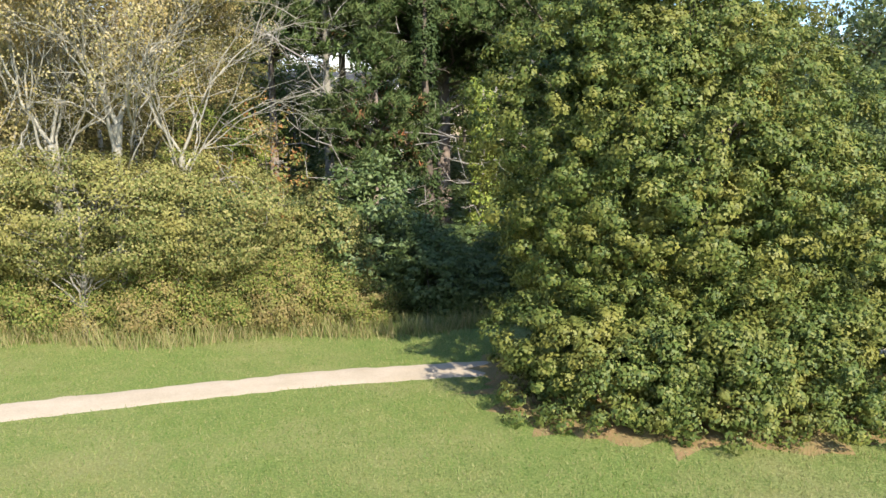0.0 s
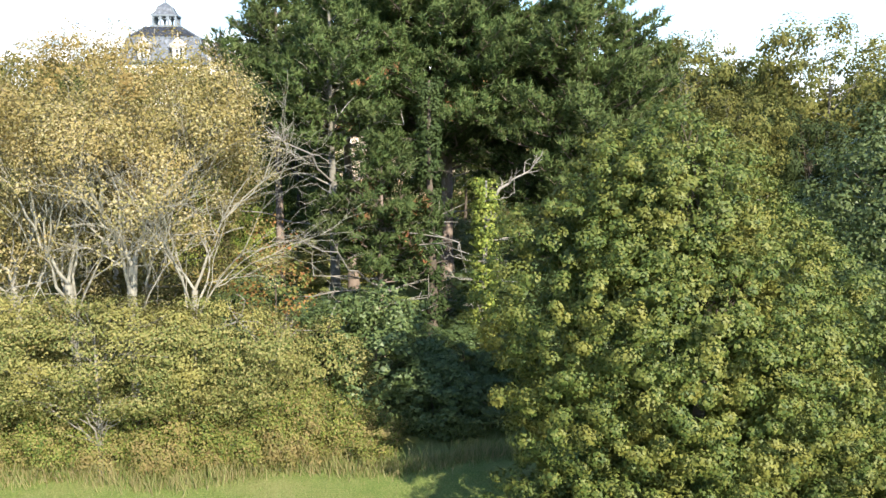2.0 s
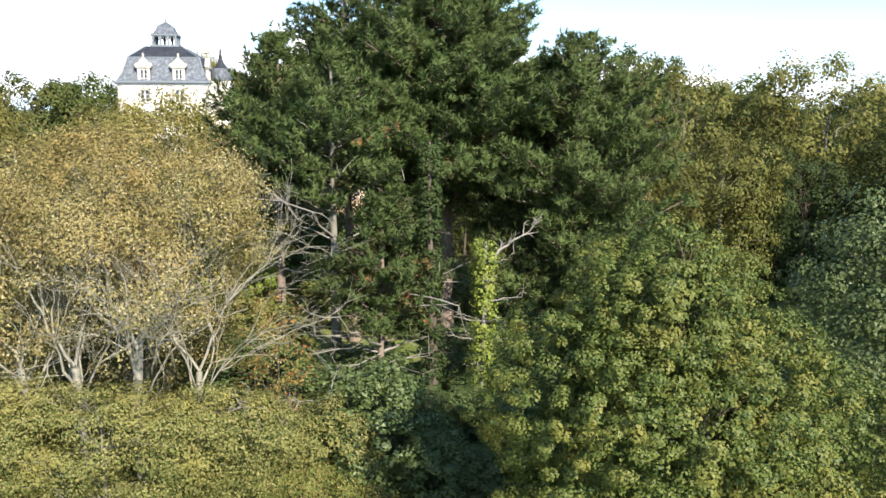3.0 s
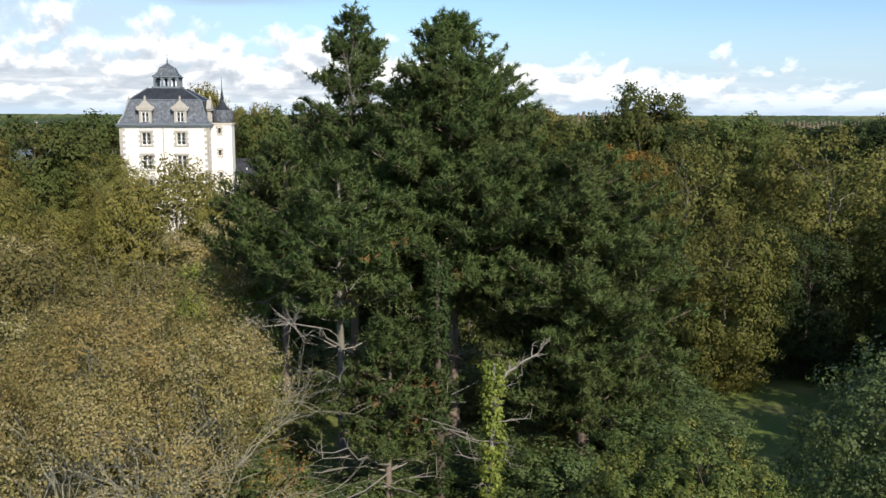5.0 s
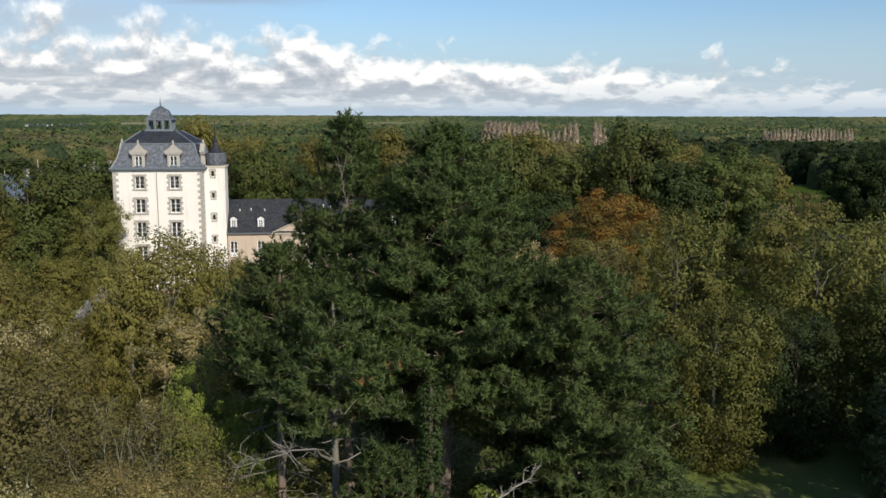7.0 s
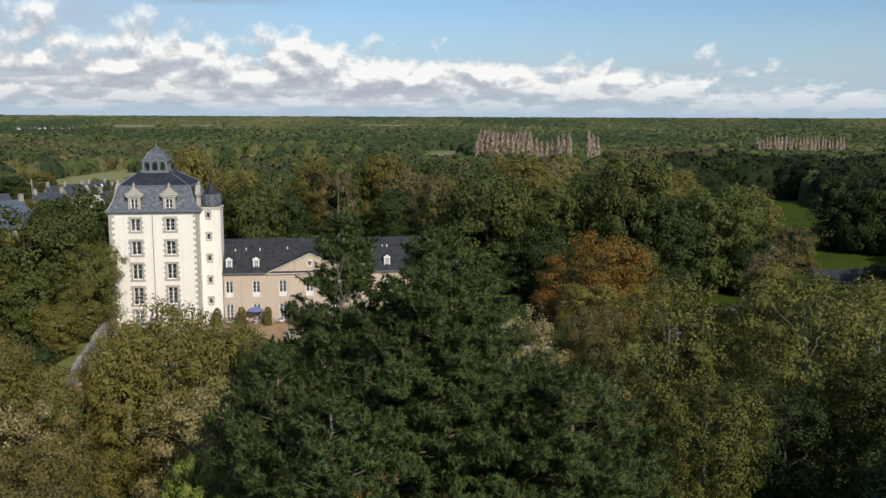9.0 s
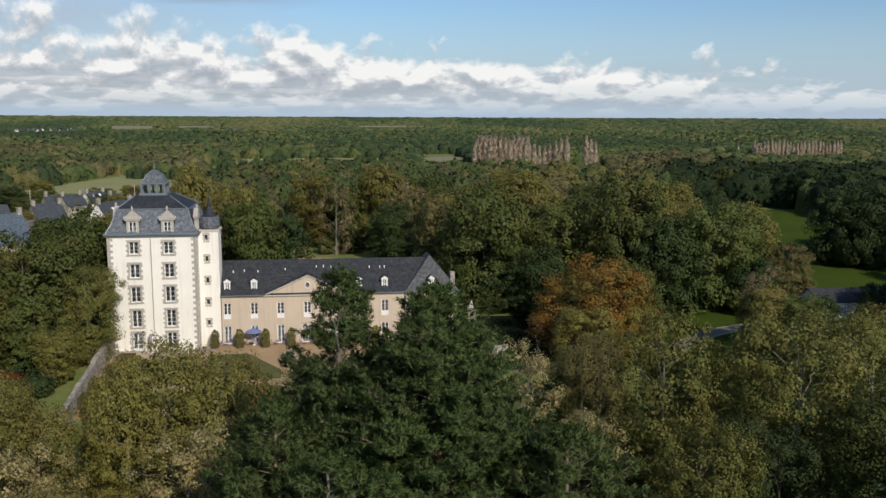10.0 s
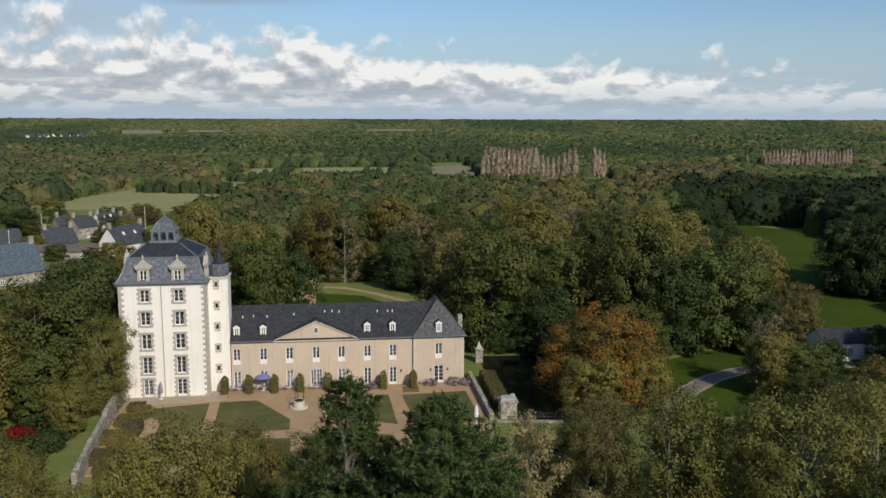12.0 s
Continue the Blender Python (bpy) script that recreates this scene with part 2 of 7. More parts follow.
M["dead_wood"] = plain("dead_wood", (0.29, 0.265, 0.225), (0.17, 0.155, 0.13), 2.0, 0.9, fine=20)

# ---- generators ----


def mesh_of(name, verts, quads=(), tris=(), mats=(), mat_index=None, smooth=False):
    """A mesh from arrays of corners, four-sided and three-sided faces."""
    me = bpy.data.meshes.new(name)
    verts = np.asarray(verts, dtype=np.float32).reshape(-1, 3)
    quads = np.asarray(quads, dtype=np.int32).reshape(-1, 4)
    tris = np.asarray(tris, dtype=np.int32).reshape(-1, 3)
    me.vertices.add(len(verts))
    me.vertices.foreach_set("co", verts.ravel())
    loops = np.concatenate([quads.ravel(), tris.ravel()])
    starts = np.concatenate([np.arange(len(quads)) * 4, len(quads) * 4 + np.arange(len(tris)) * 3]).astype(np.int32)
    me.loops.add(len(loops))
    me.loops.foreach_set("vertex_index", loops)
    me.polygons.add(len(starts))
    me.polygons.foreach_set("loop_start", starts)
    me.polygons.foreach_set("use_smooth", np.full(len(starts), bool(smooth)))
    for m in mats:
        me.materials.append(m)
    if mat_index is not None:
        me.polygons.foreach_set("material_index", np.asarray(mat_index, dtype=np.int32))
    me.update(calc_edges=True)
    return me


def unit(v):
    return v / np.maximum(np.linalg.norm(v, axis=-1, keepdims=True), 1e-9)


class Soup:
    """Collects corners and four-sided faces of one mesh."""

    def __init__(self):
        self.v, self.q, self.t, self.n, self.soft = [], [np.zeros((0, 4), int)], [np.zeros((0, 3), int)], 0, []

    def add(self, verts, quads, soft=None):
        self.v.append(np.asarray(verts, dtype=np.float64).reshape(-1, 3))
        if soft is not None:
            self.soft.append(np.asarray(soft, dtype=np.float64).reshape(-1, 3))
        self.q.append(np.asarray(quads, dtype=np.int64).reshape(-1, 4) + self.n)
        self.n += len(self.v[-1])

    def add3(self, verts, tris, soft=None):
        self.v.append(np.asarray(verts, dtype=np.float64).reshape(-1, 3))
        if soft is not None:
            self.soft.append(np.asarray(soft, dtype=np.float64).reshape(-1, 3))
        self.t.append(np.asarray(tris, dtype=np.int64).reshape(-1, 3) + self.n)
        self.n += len(self.v[-1])

    def tube(self, path, radii, sides=6):
        path, radii = np.asarray(path, float), np.asarray(radii, float)
        k = len(path)
        d = unit(np.gradient(path, axis=0))
        ref = np.where(np.abs(d[:, 2:3]) > 0.9, [[1.0, 0, 0]], [[0, 0, 1.0]])
        a = unit(np.cross(d, ref))
        b = np.cross(d, a)
        w = np.linspace(0, 2 * np.pi, sides, endpoint=False)
        ring = path[:, None] + radii[:, None, None] * (np.cos(w)[None, :, None] * a[:, None] + np.sin(w)[None, :, None] * b[:, None])
        i, j = np.meshgrid(np.arange(k - 1), np.arange(sides), indexing="ij")
        j2 = (j + 1) % sides
        q = np.stack([i * sides + j, i * sides + j2, (i + 1) * sides + j2, (i + 1) * sides + j], -1)
        self.add(ring.reshape(-1, 3), q.reshape(-1, 4))

    def cards(self, pos, normal, size, aspect, rng, fold=0.18, soft=None):
        """Leaves: small pointed blades at pos, facing about normal."""
        n = len(pos)
        size = np.broadcast_to(np.asarray(size, float), (n,))[:, None]
        normal = unit(normal)
        t = unit(np.cross(normal, rng.normal(size=(n, 3))))
        b = np.cross(normal, t)
        v = np.stack([pos + t * size * 0.6, pos - t * size * 0.3 + b * size * aspect * 0.65 + normal * size * fold, pos - t * size * 0.3 - b * size * aspect * 0.65], 1)
        self.add3(v.reshape(-1, 3), np.arange(n * 3).reshape(n, 3), None if soft is None else np.repeat(unit(soft), 3, 0))

    def mesh(self, name, mats, smooth=False):
        me = mesh_of(name, np.concatenate(self.v), np.concatenate(self.q), np.concatenate(self.t), mats=mats, smooth=smooth or bool(self.soft))
        if self.soft:
            # leaves shade with the roundness of their clump
            at = me.attributes.new("custom_normal", "FLOAT_VECTOR", "POINT")
            at.data.foreach_set("vector", np.concatenate(self.soft).astype(np.float32).ravel())
        return me


def part_mesh(name, me, parent, label=""):
    ob = new(name, me)
    ob.parent = parent
    if label:
        ob["label"] = label
    return ob


def thing(name, at=(0, 0, 0), turn=0.0, label="", category="", group="", kind=""):
    ob = new(name)
    ob.empty_display_size = 0.3
    ob.matrix_world = pose(*at, 0, 0, turn)
    return tagged(ob, label, category, group, kind)


def crown_clumps(rng, blobs, count, inner=False):
    """Centres of leaf clumps and the ways they face, spread over ellipsoids (centre, radii, weight); kept to their joint outside."""
    w = np.array([b[2] for b in blobs], float)
    pick = rng.choice(len(blobs), size=count * 3, p=w / w.sum())
    c = np.array([b[0] for b in blobs], float)[pick]
    r = np.array([b[1] for b in blobs], float)[pick]
    d = unit(rng.normal(size=(count * 3, 3)))
    off = rng.random(3) * 50
    lobe = np.array([noise.noise(Vector(q * 2.4 + off)) + 0.5 * noise.noise(Vector(q * 5.5 + off)) for q in d])[:, None]
    rad = (0.48 + 0.22 * rng.random((len(d), 1))) if inner else (0.80 + 0.22 * rng.random((len(d), 1)))
    p = c + d * r * rad * (1 + 0.22 * lobe)
    inside = np.zeros(len(p), bool)
    for bc, br, _ in blobs:
        inside |= (((p - np.array(bc)) / np.array(br)) ** 2).sum(1) < (0.2 if inner else 0.36)
    keep = ~inside & (p[:, 2] > 0.15)
    return p[keep][:count], unit(d / r)[keep][:count]


def leafy(rng, centres, faces, radius, per, size, aspect=0.75, flat=0.75, up=0.3, soup=None):
    """Leaf cards round clump centres."""
    s = soup or Soup()
    n = len(centres)
    rad = radius * (0.6 + 0.8 * rng.random((n, 1)))
    d = unit(rng.normal(size=(n * per, 3)))
    c = np.repeat(centres, per, 0)
    p = c + d * np.repeat(rad, per, 0) * (rng.random((n * per, 1)) ** 0.3) * np.array([1, 1, flat])
    nor = d * 0.85 + np.repeat(faces, per, 0) * 0.45 + np.array([0, 0, up]) + rng.normal(size=(n * per, 3)) * 0.28
    p[:, 2] = np.maximum(p[:, 2], 0.04)
    soft = d * 0.5 + np.repeat(faces, per, 0) * 0.5 + np.array([0, 0, 0.05]) + unit(nor) * 0.8
    s.cards(p, nor, size * (0.6 + 0.8 * rng.random(n * per)), aspect, rng, soft=soft)
    return s


def bent(rng, a, b, sag=0.15, k=5, wob=0.05):
    """A limb's line from a to b, leaving upwards and bending over."""
    a, b = np.asarray(a, float), np.asarray(b, float)
    length = np.linalg.norm(b - a)
    mid = (a + b) / 2 + np.array([0, 0, sag * length]) + rng.normal(size=3) * wob * length
    t = np.linspace(0, 1, k)[:, None]
    kink = rng.normal(size=(k, 3)) * 0.03 * length * np.sin(t * np.pi)
    return (1 - t) ** 2 * a + 2 * t * (1 - t) * mid + t ** 2 * b + kink


def limbs(rng, trunk_path, trunk_r, targets, sides=5, thick=0.4, k=5, start=0.25, twigs=0, soup=None, spread=0.0):
    """Trunk and limbs out to the targets; the limb leaves the trunk lower down than its end."""
    s = soup or Soup()
    s.tube(trunk_path, trunk_r, max(sides + 2, 6))
    top = len(trunk_path) - 1
    for g in targets:
        below = [i for i in range(len(trunk_path)) if trunk_path[i][2] < g[2] - 0.15 * np.linalg.norm(g[:2] - trunk_path[i][:2])]
        i = max(int(start * top), min(top, (below[-1] if below else 1)))
        i = max(int(start * top), i - int(rng.integers(0, max(1, top // 3))))
        a = trunk_path[i]
        r0 = trunk_r[i] * thick * (0.6 + 0.5 * rng.random())
        line = bent(rng, a, g, 0.12, k, 0.08)
        s.tube(line, np.linspace(r0, max(0.012, r0 * 0.16), k), sides)
        for _ in range(twigs):
            j = int(rng.integers(1, k))
            e = line[j] + (unit(rng.normal(size=3)) * 0.8 + unit(line[j] - line[0]) * 0.7 + np.array([0, 0, 0.3])) * np.linalg.norm(g - a) * 0.24
            s.tube(bent(rng, line[j], e, 0.08, 3), np.linspace(r0 * 0.3, 0.008, 3), 4)
    return s


def trunk_line(rng, height, r, k=9, wander=0.03, lean=(0, 0)):
    z = np.linspace(-0.15, height, k)
    t = np.linspace(0, 1, k)
    x = np.cumsum(rng.normal(size=k)) * wander * height / k + lean[0] * t
    y = np.cumsum(rng.normal(size=k)) * wander * height / k + lean[1] * t
    x[0] = y[0] = 0
    rad = r * (1 - 0.8 * t) + r * 0.5 * np.exp(-t * 14)
    return np.stack([x, y, z], 1), rad


def broadleaf(name, seed, at, blobs, trunk_h, trunk_r, leaf, bark, clumps, radius, per, size, label, category="tree", group="",
              limb_count=26, twigs=0, aspect=0.75, flat=0.75, thick=0.4, stems=((0, 0),), turn=0.0, more=(), up=0.3, inner=0.45, start=0.2):
    """A broad-leaved tree: trunk part with limbs out to its clumps, crown part of leaves."""
    rng = np.random.default_rng(seed)
    ob = thing(name, at, turn, label, category, group)
    centres, faces = crown_clumps(rng, blobs, clumps)
    soup = Soup()
    order = rng.permutation(len(centres))
    per_stem = max(1, limb_count // len(stems))
    for si, (sx, sy) in enumerate(stems):
        path, rad = trunk_line(rng, trunk_h, trunk_r / math.sqrt(len(stems)), 10, 0.05, (sx, sy))
        near = sorted(order, key=lambda i: np.hypot(centres[i][0] - sx, centres[i][1] - sy) + rng.random() * 4)[:per_stem * 2]
        limbs(rng, path, rad, centres[rng.permutation(near)[:per_stem]], 5, thick, 7, start, twigs, soup)
    part_mesh("trunk", soup.mesh(name + "_trunk", [M[bark]], True), ob, "")
    soup = leafy(rng, centres, faces, radius, per, size, aspect, flat, up)
    if inner:
        ic, fc = crown_clumps(rng, blobs, int(clumps * inner), True)
        leafy(rng, ic, fc, radius * 1.15, max(4, per * 2 // 3), size * 1.25, 0.85, flat, up, soup)
    part_mesh("crown", soup.mesh(name + "_crown", [M[leaf]]), ob, "")
    for extra_leaf, extra_count, extra_size in more:
        pick = rng.permutation(len(centres))[:extra_count]
        part_mesh("crown", leafy(rng, centres[pick], faces[pick], radius, per, extra_size, aspect, flat).mesh(name + "_crown_b", [M[extra_leaf]]), ob, "")
    return ob


def conifer_tufts(rng, at, axis, needle, blades=12):
    """Needle tufts: brushes of narrow blades round a shoot that points along axis."""
    s = Soup()
    n = len(at)
    axis = unit(axis)
    for _ in range(blades):
        d = unit(axis * 0.75 + unit(rng.normal(size=(n, 3))) * 0.85)
        side = unit(np.cross(d, rng.normal(size=(n, 3))))
        l = needle * (0.7 + 0.6 * rng.random((n, 1)))
        w = l * 0.10
        face = np.cross(side, d)
        out = unit(axis * 0.6 + d * 0.6)
        flip = np.where((face * out).sum(1, keepdims=True) < 0, -1.0, 1.0)
        p = at + axis * needle * (rng.random((n, 1)) - 0.5) * 0.9
        s.add3(np.stack([p - side * w * flip, p + side * w * flip, p + d * l], 1).reshape(-1, 3), np.arange(n * 3).reshape(n, 3), np.repeat(unit(out + face * flip * 0.5), 3, 0))
    return s


def pine(name, seed, at, height, trunk_r, profile, label, boughs=90, needle=0.31, brown=0, lean=(0, 0), bark="bark_pine", blades=15, dead=0, leaf="pine_needle", full=1.0, stray=0.35):
    """A pine: bare lower trunk, boughs reaching out by the profile (z, reach), side shoots along each bough, brushes of needles on the shoots."""
    rng = np.random.default_rng(seed)
    ob = thing(name, at, 0, label, "tree")
    path, rad = trunk_line(rng, height - 0.4, trunk_r, 14, 0.03, lean)
    s = Soup()
    s.tube(path, rad, 9)
    pz, pr = np.array([p[0] for p in profile], float), np.array([p[1] for p in profile], float)
    zs = np.linspace(pz[0], pz[-1], boughs) + rng.normal(size=boughs) * stray
    tuft, aim = [], []
    turn = rng.random() * 6
    for zz in zs:
        reach = np.interp(zz, pz, pr)
        turn += 2.4 + rng.normal() * 0.35
        l = reach * (0.5 + 0.56 * rng.random())
        rise = 0.10 + 0.32 * (zz / height) + 0.14 * rng.random()
        bz = max(pz[0] * 0.8, zz - l * rise)
        i = int(np.clip(np.searchsorted(path[:, 2], bz), 1, len(path) - 1))
        f0 = np.clip((bz - path[i - 1][2]) / (path[i][2] - path[i - 1][2]), 0, 1)
        base = path[i - 1] + (path[i] - path[i - 1]) * f0
        end = base + np.array([np.cos(turn) * l, np.sin(turn) * l, l * rise])
        line = bent(rng, base, end, -0.06, 6, 0.05)
        s.tube(line, np.linspace(max(0.03, rad[i] * 0.30), 0.015, 6), 5)
        along = unit(end - base)
        across = unit(np.cross(along, [0, 0, 1.0]))
        m = max(5, int(l * 3.0 * full))
        for j, f in enumerate(np.linspace(0.28, 1.0, m)):
            k = min(4, int(f * 5))
            q = line[k] * (1 - (f * 5 - k)) + line[k + 1] * (f * 5 - k)
            d = unit(across * (1 if j % 2 else -1) * (0.85 - 0.5 * f) + along * (0.35 + 0.5 * f) + np.array([0, 0, 0.12 + 0.3 * rng.random()]) + rng.normal(size=3) * 0.22)
            sl = (0.35 + 0.30 * l * (1.12 - f)) * (0.65 + 0.7 * rng.random())
            tip = q + d * sl + np.array([0, 0, 0.10 * sl])
            if sl > 0.5:
                s.tube([q, q + d * sl * 0.5, tip], [0.022, 0.014, 0.006], 3)
            c = max(4, int(sl * 6.5))
            for g in np.linspace(0.3, 1.0, c):
                tuft.append(q + (tip - q) * g + rng.normal(size=3) * np.array([0.16, 0.16, 0.11]))
                aim.append(d * 0.8 + rng.normal(size=3) * 0.4 + np.array([0, 0, 0.32]))
    for _ in range(10):
        tuft.append(path[-1] + np.array([0, 0, 0.25]) + rng.normal(size=3) * np.array([0.2, 0.2, 0.3]))
        aim.append(np.array([0, 0, 1.0]) + rng.normal(size=3) * 0.4)
    tuft, aim = np.array(tuft), np.array(aim)
    for _ in range(dead):
        dw = Soup()
        i = int(rng.integers(3, len(path) // 2 + 2))
        a = rng.random() * 2 * np.pi
        l = 1.5 + 3 * rng.random()
        e = path[i] + np.array([np.cos(a) * l, np.sin(a) * l, l * (rng.random() * 0.5 - 0.1)])
        line = bent(rng, path[i], e, 0.05, 5)
        dw.tube(line, np.linspace(0.06, 0.012, 5), 5)
        for _ in range(5):
            j = int(rng.integers(1, 5))
            dw.tube(bent(rng, line[j], line[j] + rng.normal(size=3) * 0.7, 0.05, 3), np.linspace(0.025, 0.006, 3), 4)
        part_mesh("dead_bough", dw.mesh(name + "_dead", [M["dead_wood"]], True), ob, "bare grey dead bough")
    part_mesh("trunk", s.mesh(name + "_trunk", [M[bark]], True), ob)
    part_mesh("crown", conifer_tufts(rng, tuft, aim, needle, blades).mesh(name + "_crown", [M[leaf]]), ob)
    if brown:
        order = np.argsort(tuft[:, 2])[:int(len(tuft) * 0.75)]
        spots = tuft[rng.permutation(order)[:brown]]
        pick = np.concatenate([np.nonzero(((tuft - q) ** 2).sum(1) < 0.3)[0] for q in spots])
        part_mesh("dry_needles", conifer_tufts(rng, tuft[pick] + 0.05, aim[pick], needle * 1.05, 7).mesh(name + "_dry", [M["pine_brown"]]), ob, "dry brown needles among the green")
    return ob


def forked(rng, soup, a, d, length, r, depth, tips, lift=0.12, spread=0.6):
    """A limb that forks again and again into finer twigs; the ends are kept in tips."""
    k = 5 if depth > 1 else 3
    b = a + unit(d) * length
    line = bent(rng, a, b, lift, k, 0.05)
    soup.tube(line, np.linspace(r, r * 0.62, k), 6 if depth > 2 else 4)
    if depth == 0:
        tips.append(line[-1])
        tips.append(line[1])
        return
    way = unit(line[-1] - line[-2])
    for i in range(3 if depth > 1 else 2):
        side = rng.normal(size=3)
        side -= way * (side @ way)
        forked(rng, soup, line[-1], way + unit(side) * spread * (0.6 + 0.7 * rng.random()) + np.array([0, 0, 0.10]), length * (0.62 + 0.25 * rng.random()), r * (0.62 if i == 0 else 0.5), depth - 1, tips, lift, spread)
    if depth > 1:
        j = int(rng.integers(1, k - 1))
        side = rng.normal(size=3)
        forked(rng, soup, line[j], way * 0.6 + unit(side) * 0.9, length * 0.6, r * 0.42, depth - 2, tips, lift, spread)


def dead_branch(s, rng, a, b, r, twigs, reach):
    """A bare branch with forking twigs."""
    line = bent(rng, a, b, 0.05, 7, 0.05)
    s.tube(line, np.linspace(r, r * 0.25, 7), 6)
    for _ in range(twigs):
        j = int(rng.integers(2, 7))
        d = unit(unit(line[-1] - line[0]) * 0.8 + rng.normal(size=3) * 0.6 + np.array([0, 0, 0.25]))
        l2 = bent(rng, line[j], line[j] + d * reach * (0.4 + 0.6 * rng.random()), 0.1, 4)
        s.tube(l2, np.linspace(r * 0.4, 0.008, 4), 4)
        for _ in range(2):
            k = int(rng.integers(1, 4))
            s.tube(bent(rng, l2[k], l2[k] + unit(d + rng.normal(size=3) * 0.7) * reach * 0.4, 0.1, 3), np.linspace(r * 0.2, 0.006, 3), 4)

# ---- ground ----


def step(a, b, v):
    t = np.clip((v - a) / (b - a), 0, 1)
    return t * t * (3 - 2 * t)


def ground_z(x, y):
    x, y = np.asarray(x, float), np.asarray(y, float)
    r = np.hypot(x, y)
    return 1.7 * step(62, 104, y) + 17 * step(1900, 4700, r) + 18 * step(4700, 9000, r)


def gz(x, y):
    return float(ground_z(x, y))


def grass_material():
    m, t, b = material("grass_ground", 0.9, 0.0, 0.15)
    p = place_of(t)
    n1, n2, n3 = noise_tex(t, p, 0.22, 4.0, 0.6), noise_tex(t, p, 1.6, 5.0, 0.65), noise_tex(t, p, 14.0, 5.0, 0.8)
    c = ramp(t, n2, [(0.28, (0.088, 0.150, 0.026)), (0.5, (0.135, 0.188, 0.038)), (0.72, (0.22, 0.235, 0.072))])
    c = blend(t, maths(t, "MULTIPLY", ramp(t, n1, [(0.46, (0, 0, 0)), (0.66, (1, 1, 1))]), 0.7), c, (0.33, 0.265, 0.125))
    c = blend(t, 0.55, c, ramp(t, n3, [(0.34, (0.045, 0.075, 0.018)), (0.5, (0.145, 0.18, 0.05)), (0.66, (0.30, 0.32, 0.12))]))
    t.links.new(c, b.inputs["Base Color"])
    bump(t, b, n3, 0.8, 0.05)
    return m


M["grass"] = grass_material()
M["sand"] = plain("sand_path", (0.45, 0.37, 0.275), (0.33, 0.27, 0.185), 0.8, 0.95, fine=22, relief=0.5, dist=0.02)
M["gravel"] = plain("gravel", (0.47, 0.325, 0.185), (0.30, 0.215, 0.125), 0.32, 0.95, spec=0.1, fine=5, relief=0.4, dist=0.03)
M["soil"] = plain("leaf_litter", (0.27, 0.165, 0.08), (0.15, 0.16, 0.05), 1.3, 0.95, fine=16, relief=0.8, dist=0.05)


def graded(lo, mid_lo, mid_hi, hi, fine, n):
    a = mid_lo - np.geomspace(fine, mid_lo - lo, n)[::-1]
    b = mid_hi + np.geomspace(fine, hi - mid_hi, n)
    return np.concatenate([a, np.arange(mid_lo, mid_hi + fine / 2, fine), b])


def sheet(xs, ys, lift=0.0):
    gx, gy = np.meshgrid(xs, ys)
    z = ground_z(gx, gy) + lift
    nx, ny = len(xs), len(ys)
    i, j = np.meshgrid(np.arange(ny - 1), np.arange(nx - 1), indexing="ij")
    q = np.stack([i * nx + j, i * nx + j + 1, (i + 1) * nx + j + 1, (i + 1) * nx + j], -1)
    return np.stack([gx, gy, z], -1).reshape(-1, 3), q.reshape(-1, 4)


v, q = sheet(graded(-12000, -60, 60, 12000, 2.0, 30), graded(-12000, -20, 140, 12000, 2.0, 30))
tagged(new("ground", mesh_of("ground", v, q, mats=[M["grass"]], smooth=True)), "green and straw-coloured mown grass under autumn light", "ground", kind="structure")


def ribbon(name, line, widths, mat, label, lift=0.02, category="path", k=60, wob=0.06, seed=1):
    """A path along a line on the ground, with a slightly uneven edge."""
    rng = np.random.default_rng(seed)
    line = np.asarray(line, float)
    d = np.concatenate([[0], np.cumsum(np.linalg.norm(np.diff(line, axis=0), axis=1))])
    s = np.linspace(0, d[-1], k)
    p = np.stack([np.interp(s, d, line[:, 0]), np.interp(s, d, line[:, 1])], 1)
    for _ in range(3):
        p[1:-1] = (p[:-2] + 2 * p[1:-1] + p[2:]) / 4
    w = np.interp(s, d, widths)
    t = unit(np.gradient(p, axis=0))
    nrm = np.stack([-t[:, 1], t[:, 0]], 1)
    cols = np.linspace(-0.5, 0.5, 7)
    rows = []
    for c in cols:
        off = w * c + (rng.normal(size=k) * wob if abs(c) == 0.5 else 0)
        xy = p + nrm * off[:, None]
        rows.append(np.column_stack([xy, ground_z(xy[:, 0], xy[:, 1]) + lift * (1 if abs(c) < 0.5 else -0.5)]))
    vv = np.stack(rows, 1)
    i, j = np.meshgrid(np.arange(k - 1), np.arange(6), indexing="ij")
    qq = np.stack([i * 7 + j + 1, i * 7 + j, (i + 1) * 7 + j, (i + 1) * 7 + j + 1], -1)
    return tagged(new(name, mesh_of(name, vv.reshape(-1, 3), qq.reshape(-1, 4), mats=[mat], smooth=True)), label, category, kind="structure")


ribbon("footpath", [(-26, 14.2), (-18, 17.0), (-10.4, 19.75), (-6.85, 21.0), (-3.35, 22.15), (1.0, 22.95), (6, 23.6), (14, 24.2), (30, 24)], [1.55] * 9, M["sand"],
       "pale sandy footpath trodden through the grass", wob=0.05, k=140)

